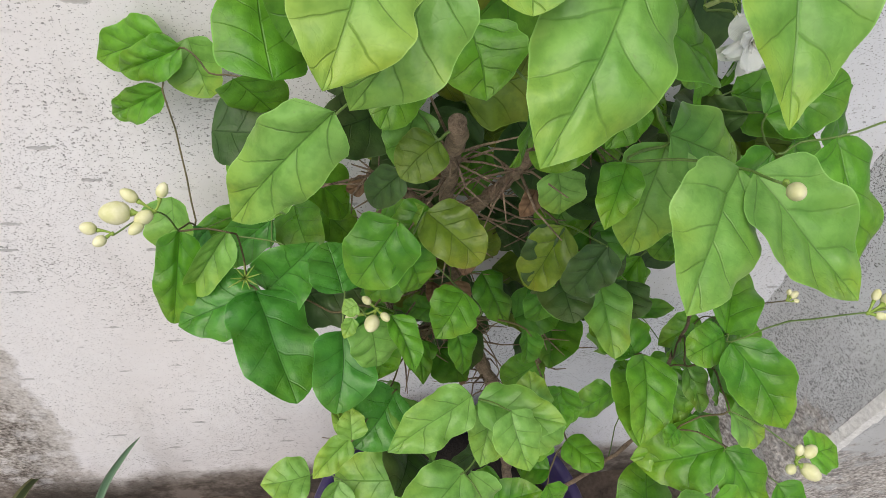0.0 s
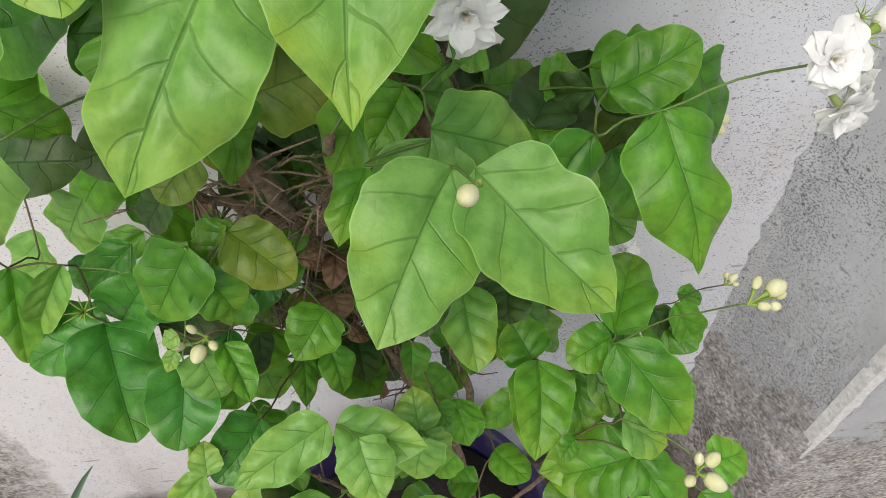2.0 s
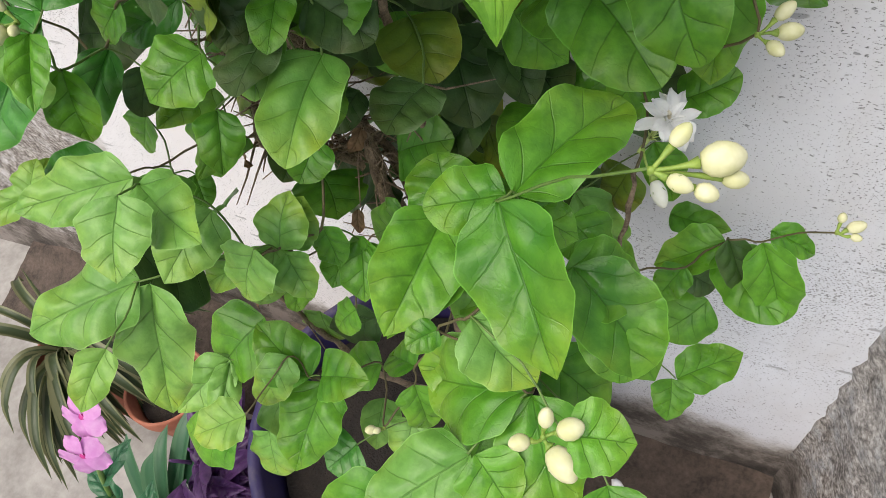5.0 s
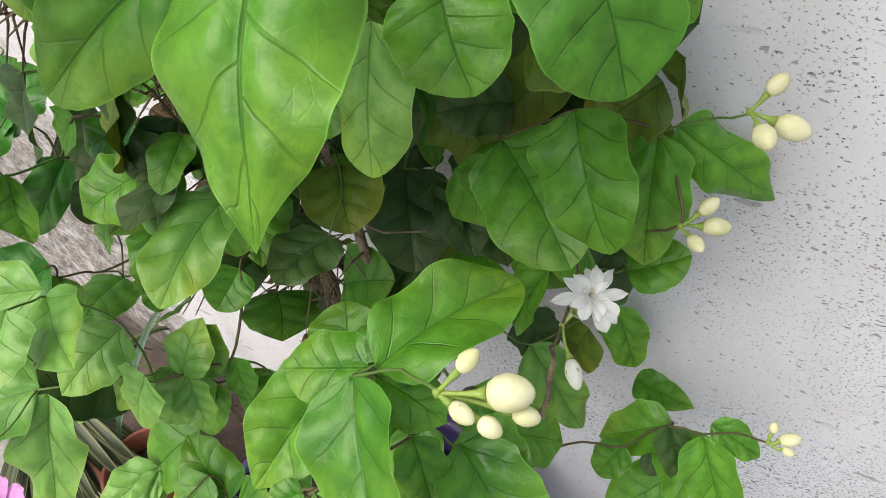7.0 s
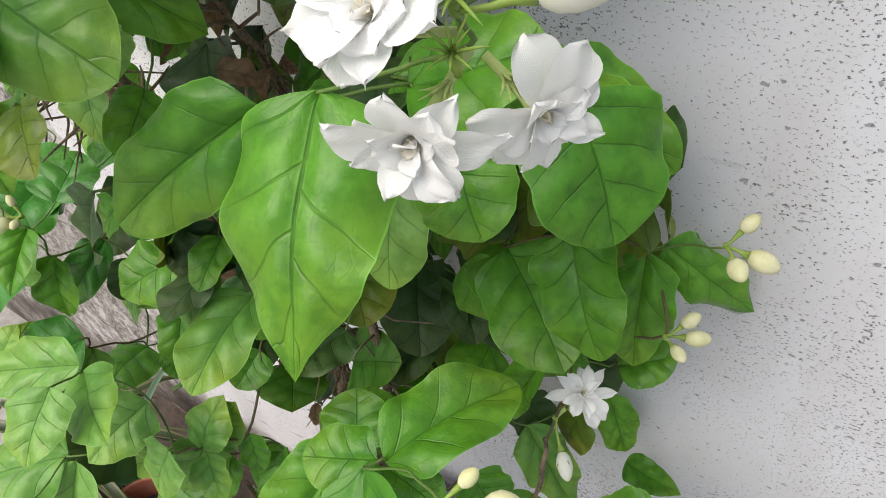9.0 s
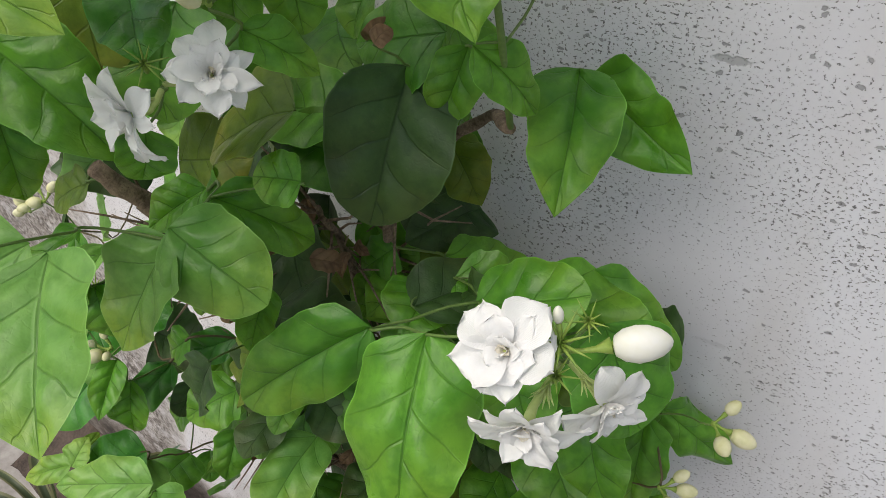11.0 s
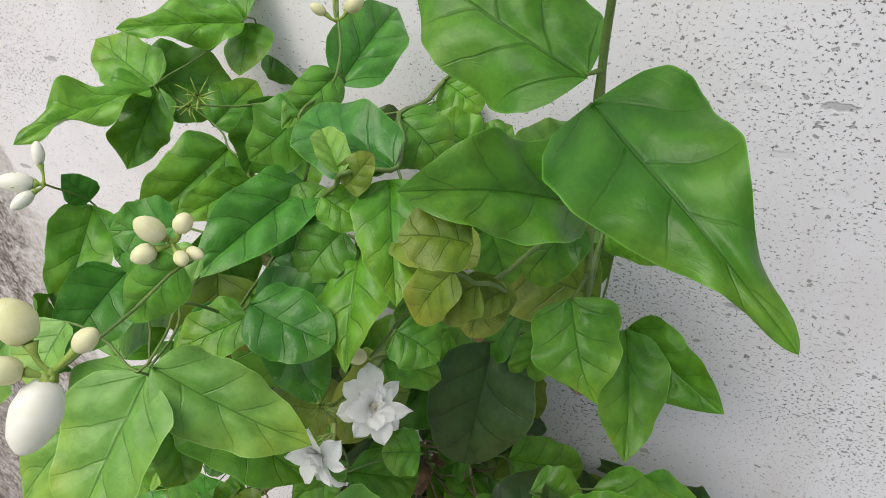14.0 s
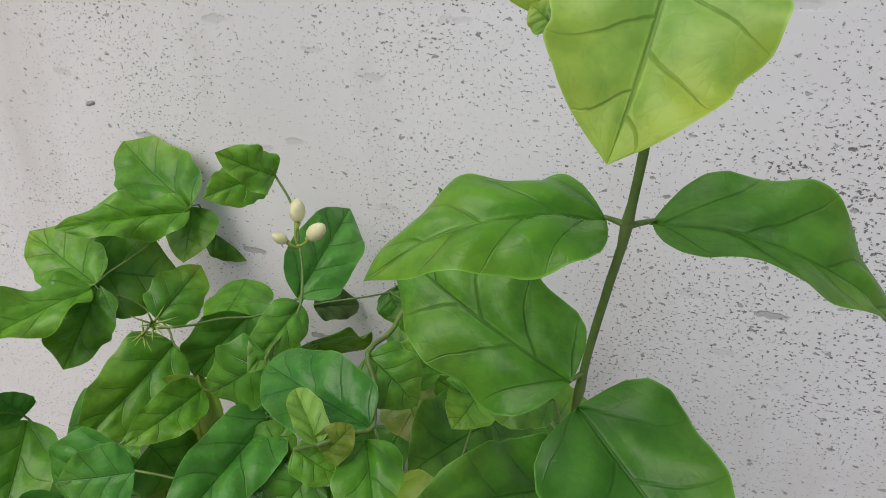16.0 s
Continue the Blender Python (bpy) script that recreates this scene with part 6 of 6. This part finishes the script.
inner((0.165, -0.034, 1.217), (0.212, -0.033, 1.191), 0.046, (-0.07, -0.59, 0.80), "m")
inner((0.182, -0.120, 0.696), (0.195, -0.157, 0.721), 0.041, (0.04, -0.54, 0.84), "l")
inner((0.257, -0.045, 0.701), (0.288, -0.047, 0.672), 0.037, (0.16, -0.57, 0.81), "d")
# near-black leaves behind the old stems: the gloom there is put into their colour
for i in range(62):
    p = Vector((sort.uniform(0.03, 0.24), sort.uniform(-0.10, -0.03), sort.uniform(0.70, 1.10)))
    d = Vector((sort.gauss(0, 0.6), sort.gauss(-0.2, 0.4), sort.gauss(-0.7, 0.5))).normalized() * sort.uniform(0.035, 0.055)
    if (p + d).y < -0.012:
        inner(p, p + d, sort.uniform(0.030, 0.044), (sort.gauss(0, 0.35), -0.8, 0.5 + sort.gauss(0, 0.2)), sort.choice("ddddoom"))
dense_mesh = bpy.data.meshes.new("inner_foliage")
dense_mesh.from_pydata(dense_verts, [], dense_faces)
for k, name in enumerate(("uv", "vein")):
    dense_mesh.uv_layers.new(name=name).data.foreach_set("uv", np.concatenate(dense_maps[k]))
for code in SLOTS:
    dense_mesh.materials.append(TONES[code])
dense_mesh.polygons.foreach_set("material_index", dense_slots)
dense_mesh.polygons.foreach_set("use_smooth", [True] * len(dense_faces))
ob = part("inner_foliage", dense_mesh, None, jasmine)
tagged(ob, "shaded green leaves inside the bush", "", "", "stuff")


# ---- pots ----
def plastic(name, a, b, rough):
    k = Nodes(name)
    v = k.noise(k.place(), 9.0, 5.0)
    dust = k.ramp(k.noise(k.place(), 55.0, 5.0, 0.7), (0.5, 0.0), (0.72, 1.0))
    color = k.mix(k.math("MULTIPLY", dust, 0.35), k.mix(v, a, b), (0.20, 0.17, 0.15))
    k.set(Base_Color=color, Roughness=k.ramp(dust, (0.0, rough), (1.0, 0.8)))
    k.bump(v, 0.15, 0.001)
    return k.mat


NAVY = plastic("navy_plastic", (0.020, 0.016, 0.065), (0.045, 0.030, 0.11), 0.4)
WHITE_PLASTIC = plastic("white_plastic", (0.55, 0.53, 0.50), (0.72, 0.70, 0.68), 0.5)
RED_CLAY = rough_material("red_clay", (0.10, 0.032, 0.026), (0.20, 0.065, 0.05), 16.0, 0.8, 0.3)


def pot(name, at, radius, height, mat, label, fill=0.82):
    """A tapered pot with a rolled rim, open at the top, and its soil."""
    top = thing(name, at, label, "pot", "pots along the wall")
    bm = bmesh.new()
    r = radius
    prof = [(0, 0.0), (r * 0.66, 0.0), (r * 0.70, height * 0.04), (r * 0.90, height * 0.84), (r * 0.92, height * 0.86), (r * 0.99, height * 0.865), (r * 1.0, height * 0.88), (r * 1.0, height * 0.985), (r * 0.985, height), (r * 0.93, height), (r * 0.915, height * 0.985), (r * 0.87, height * 0.80), (r * 0.70, height * 0.06), (0, height * 0.05)]
    lathe(bm, prof, sides=56, wobble=r * 0.012)
    part("body", bm, mat, top)
    bm = bmesh.new()
    rr = r * 0.90 * fill + r * 0.06
    lathe(bm, [(0, height * fill + 0.004), (rr * 0.35, height * fill + 0.006), (rr * 0.7, height * fill), (rr, height * fill - 0.004), (rr, height * fill - 0.02), (0, height * fill - 0.02)], sides=40)
    for v in bm.verts:
        v.co.z += 0.006 * noise.noise(v.co * 45)
    part("soil", bm, SOIL, top, "dark moist potting soil")
    return top


pot("flower_pot", (0.125, -0.205, 0.0), 0.185, 0.41, NAVY, "large navy purple plastic pot holding the jasmine bush", 0.88)
pot("clay_pot", (-0.322, -0.225, 0.0), 0.066, 0.218, TERRACOTTA, "small terracotta clay pot with a faded orange rim", 0.85)
pot("clay_pot", (0.435, -0.24, 0.0), 0.072, 0.235, RED_CLAY, "dark red clay pot beside the pillar", 0.85)
pot("small_pot", (-0.125, -0.30, 0.0), 0.055, 0.29, WHITE_PLASTIC, "small dirty white plastic pot with purple heart", 0.9)
pot("small_pot", (-0.535, -0.225, 0.0), 0.062, 0.20, TERRACOTTA, "terracotta pot under the striped spider plant", 0.85)
pot("small_pot", (-0.185, -0.455, 0.0), 0.088, 0.26, TERRACOTTA, "terracotta pot holding periwinkle and strap leaves", 0.85)


# ---- strap leaves and the low plants ----
def striped(name, green, stripe, amount):
    k = Nodes(name)
    sep = k.node("SeparateXYZ", k.coords("UV")).outputs
    off = k.math("ABSOLUTE", k.math("SUBTRACT", sep[0], 0.5))
    lines = k.noise(k.node("CombineXYZ", k.math("MULTIPLY", sep[0], 9.0), k.math("MULTIPLY", sep[1], 0.8), 0.0).outputs[0], 2.2, 3.0)
    band = k.math("MULTIPLY", k.ramp(k.math("ADD", off, k.math("MULTIPLY", lines, 0.3)), (0.40, 0.0), (0.50, 1.0)), amount)
    color = k.mix(band, k.mix(k.noise(k.place(), 60.0, 4.0), tuple(c * 0.7 for c in green), green), stripe)
    k.set(Base_Color=color, Roughness=0.42)
    n = k.bump(lines, 0.3, 0.001)
    k.leafy(color, 0.15, n)
    return k.mat


STRIPED = striped("striped_leaf", (0.05, 0.075, 0.025), (0.30, 0.29, 0.15), 0.5)
STRAP = striped("strap_leaf", (0.035, 0.13, 0.055), (0.10, 0.20, 0.10), 0.5)
BLADE = striped("blade_leaf", (0.10, 0.19, 0.11), (0.22, 0.30, 0.21), 0.5)
VINCA_LEAF = leaf_material("periwinkle_leaf", (0.022, 0.10, 0.045), (0.035, 0.14, 0.06), (0.04, 0.14, 0.06), 0.35, (0.05, 0.2, 0.03), 0.1)
PINK = petal_material("petal_pink", (0.66, 0.27, 0.62), (0.76, 0.40, 0.72), 0.3)
MAGENTA = petal_material("petal_eye", (0.55, 0.03, 0.25), (0.62, 0.05, 0.30), 0.1)
PURPLE_LEAF = leaf_material("purple_leaf", (0.035, 0.012, 0.06), (0.085, 0.03, 0.12), (0.10, 0.04, 0.13), 0.4, (0.14, 0.03, 0.16), 0.12)


def ribbon(bm, points, width, channel=0.25, up=(0, 0, 1)):
    """A long leaf along points with a channelled middle and a tapering tip."""
    uv = bm.loops.layers.uv.verify()
    pts = smooth_line(points, 6)
    n = len(pts) - 1
    rows = []
    for i, p in enumerate(pts):
        d = (pts[min(i + 1, n)] - pts[max(i - 1, 0)]).normalized()
        side = d.cross(Vector(up))
        side = side.normalized() if side.length > 1e-4 else d.orthogonal().normalized()
        nor = side.cross(d)
        s = i / n
        w = width * 0.5 * min(1.0, 0.55 + s * 2) * (1 - max(0.0, (s - 0.55) / 0.45) ** 1.8)
        rows.append([bm.verts.new(p + side * w * u + nor * channel * w * u * u) for u in (-1, -0.5, 0, 0.5, 1)])
    for i in range(n):
        for j in range(4):
            f = bm.faces.new((rows[i][j], rows[i][j + 1], rows[i + 1][j + 1], rows[i + 1][j]))
            for loop, (a, b) in zip(f.loops, ((i, j), (i, j + 1), (i + 1, j + 1), (i + 1, j))):
                loop[uv].uv = (b / 4, a / n)
    return bm


spider = thing("spider_plant", (-0.535, -0.215, 0.168), "spider plant with narrow green and cream striped leaves", "plant")
rnd = random.Random(8)
for i in range(70):
    a = rnd.uniform(-1.2, 0.05) if i % 4 else rnd.uniform(0, 6.3)
    n = rnd.uniform(0.13, 0.24)
    rise = rnd.uniform(0.0, 0.05)
    d = Vector((math.cos(a), math.sin(a), 0))
    bm = bmesh.new()
    ribbon(bm, [d * 0.006, d * n * 0.35 + Vector((0, 0, rise + 0.05)), d * n * 0.75 + Vector((0, 0, rise + 0.035)), d * n + Vector((0, 0, rise - 0.02))], rnd.uniform(0.013, 0.022), 0.5)
    part("leaf", bm, STRIPED, spider)
for d, n in (((-0.02, 0.05, 0.19), 0.017), ((-0.055, 0.05, 0.14), 0.010)):
    bm = bmesh.new()
    d = Vector(d)
    ribbon(bm, [(0, 0, 0), d * 0.5, d], n, 0.4, up=(0, -1, 0.3))
    part("leaf", bm, STRIPED, spider)

lily = thing("rain_lily", (-0.378, -0.225, 0.19), "single tall pale green strap leaf growing from a clay pot", "plant")
bm = bmesh.new()
ribbon(bm, [(0, 0, 0), (-0.012, 0.025, 0.05), (0.02, 0.07, 0.13), (0.052, 0.112, 0.202), (0.09, 0.134, 0.257), (0.116, 0.145, 0.286)], 0.0105, 0.4, up=(0.2, -1, 0.5))
part("leaf", bm, BLADE, lily)

strap = thing("strap_plant", (-0.17, -0.42, 0.21), "small plant with thick dark green strap leaves", "plant")
for d, w in (((0.0, 0.17, 0.135), 0.026), ((0.025, 0.16, 0.12), 0.028), ((-0.03, 0.13, 0.12), 0.024), ((0.055, 0.12, 0.09), 0.026), ((-0.07, 0.10, 0.13), 0.022), ((0.0, 0.09, 0.16), 0.026)):
    bm = bmesh.new()
    d = Vector(d)
    ribbon(bm, [(0, 0, 0), d * 0.4 + Vector((0, 0, 0.02)), d * 0.75 + Vector((0, 0, 0.02)), d], w, 0.35, up=(0, -0.6, 1))
    part("leaf", bm, STRAP, strap)

vinca = thing("periwinkle", (-0.11, -0.44, 0.22), "periwinkle with pink five petalled flowers and dark leaves", "plant")
bm = bmesh.new()
tube(bm, smooth_line([(0, 0, 0), (0.01, 0.02, 0.15), (0.03, 0.05, 0.30), (0.053, 0.085, 0.405)]), [0.0026] * 15 + [0.0018], 7)
part("stem", bm, GREEN_TWIG, vinca)
vleaf = [leaf_mesh("leaf", VINCA_LEAF, s) for s in (3, 8, 14)]
rnd = random.Random(5)
for i in range(12):
    h = 0.06 + 0.024 * i
    a = 2.4 * i
    y = Vector((math.cos(a), math.sin(a), 0.35)).normalized()
    z = (Vector((0, -0.2, 1)) - y * y.dot(Vector((0, -0.2, 1)))).normalized()
    m = Matrix((y.cross(z) * 0.022, y * 0.05, z * 0.05)).transposed().to_4x4()
    m.translation = (0.03 * h / 0.3, 0.05 * h / 0.3, h)
    ob = part("leaf", rnd.choice(vleaf), None, vinca)
    ob.matrix_basis = m
for at, axis in (((-0.055, -0.347, 0.642), (0.1, -0.75, 0.65)), ((-0.052, -0.372, 0.618), (0.35, -0.8, 0.45))):
    axis = Vector(axis).normalized()
    bm = bmesh.new()
    at = Vector(at) + Vector((0.11, 0.44, -0.22))
    lathe(bm, [(0, 0.0022), (0.0018, 0.002), (0.0032, 0.0012), (0.0028, 0.0), (0.001, -0.012), (0, -0.012)], sides=12)
    bm.transform(Matrix.Translation(at) @ frame_of(axis))
    bloom = part("flower", bm, MAGENTA, vinca, "pink periwinkle flower with a magenta eye")
    for i in range(5):
        bm = bmesh.new()
        uv = bm.loops.layers.uv.verify()
        rows = []
        for r, w in ((0.0015, 0.0012), (0.006, 0.0045), (0.012, 0.0095), (0.018, 0.0105), (0.022, 0.007), (0.0235, 0.002)):
            rows.append([bm.verts.new((w * u + 0.002 * r / 0.02, r - 0.002 * u * u, 0.002 * math.sin(r * 200) + 0.0012 * u)) for u in (-1, -0.5, 0, 0.5, 1)])
        for p, q in zip(rows, rows[1:]):
            for j in range(4):
                bm.faces.new((p[j], p[j + 1], q[j + 1], q[j]))
        bm.transform(Matrix.Translation(at) @ frame_of(axis) @ Matrix.Rotation(2 * math.pi * i / 5 + 0.4, 4, "Z"))
        part("petal", bm, PINK, bloom)

heart = thing("purple_heart", (-0.125, -0.30, 0.26), "purple heart plant with pointed dark violet leaves", "plant")
pmesh = [leaf_mesh("leaf", PURPLE_LEAF, s) for s in (5, 9, 16)]
rnd = random.Random(12)
for i in range(22):
    a = rnd.uniform(-1.2, 2.4)
    y = Vector((math.cos(a), math.sin(a) * 0.8, rnd.uniform(-0.1, 0.5))).normalized()
    z = (Vector((0, -0.3, 1)) - y * y.dot(Vector((0, -0.3, 1)))).normalized()
    n = rnd.uniform(0.06, 0.11)
    m = Matrix((y.cross(z) * n * 0.36, y * n, z * n)).transposed().to_4x4()
    m.translation = (rnd.uniform(-0.02, 0.05), rnd.uniform(-0.05, 0.03), rnd.uniform(0.03, 0.08))
    ob = part("leaf", rnd.choice(pmesh), None, heart)
    ob.matrix_basis = m
bm = bmesh.new()
for i in range(6):
    tube(bm, [(0.01 * i - 0.03, -0.01, 0), (0.012 * i - 0.03, -0.02 + 0.01 * (i % 3), 0.05), (0.014 * i - 0.03, -0.03 + 0.02 * (i % 3), 0.09)], [0.003, 0.0028, 0.002], 6)
part("stems", bm, PURPLE_LEAF, heart)


# ---- plastic sheet in front of the red pot ----
SHEET = plastic("grey_sheet", (0.42, 0.42, 0.43), (0.62, 0.62, 0.63), 0.3)
bm = bmesh.new()
nx, ny = 26, 30
rows = []
for i in range(nx + 1):
    row = []
    for j in range(ny + 1):
        u, v = i / nx, j / ny
        x = 0.345 + 0.13 * u + 0.05 * v
        y = -0.172 - 0.05 * u - 0.15 * v
        z = 0.335 - 0.06 * u + 0.012 * math.sin(u * 7 + 1) - 0.31 * v ** 1.4 + 0.014 * noise.noise((u * 4, v * 5, 2)) + 0.010 * abs(noise.noise((u * 9, v * 6, 7)))
        row.append(bm.verts.new((x, y - 0.02 * noise.noise((u * 5, v * 3, 1)), max(z, 0.003))))
    rows.append(row)
for i in range(nx):
    for j in range(ny):
        bm.faces.new((rows[i][j], rows[i + 1][j], rows[i + 1][j + 1], rows[i][j + 1]))
ob = part("plastic_sheet", bm, SHEET)
tagged(ob, "crumpled dusty grey plastic sheet leaning on a red pot", "sheet")
thick = ob.modifiers.new("thick", "SOLIDIFY")
thick.thickness = 0.002
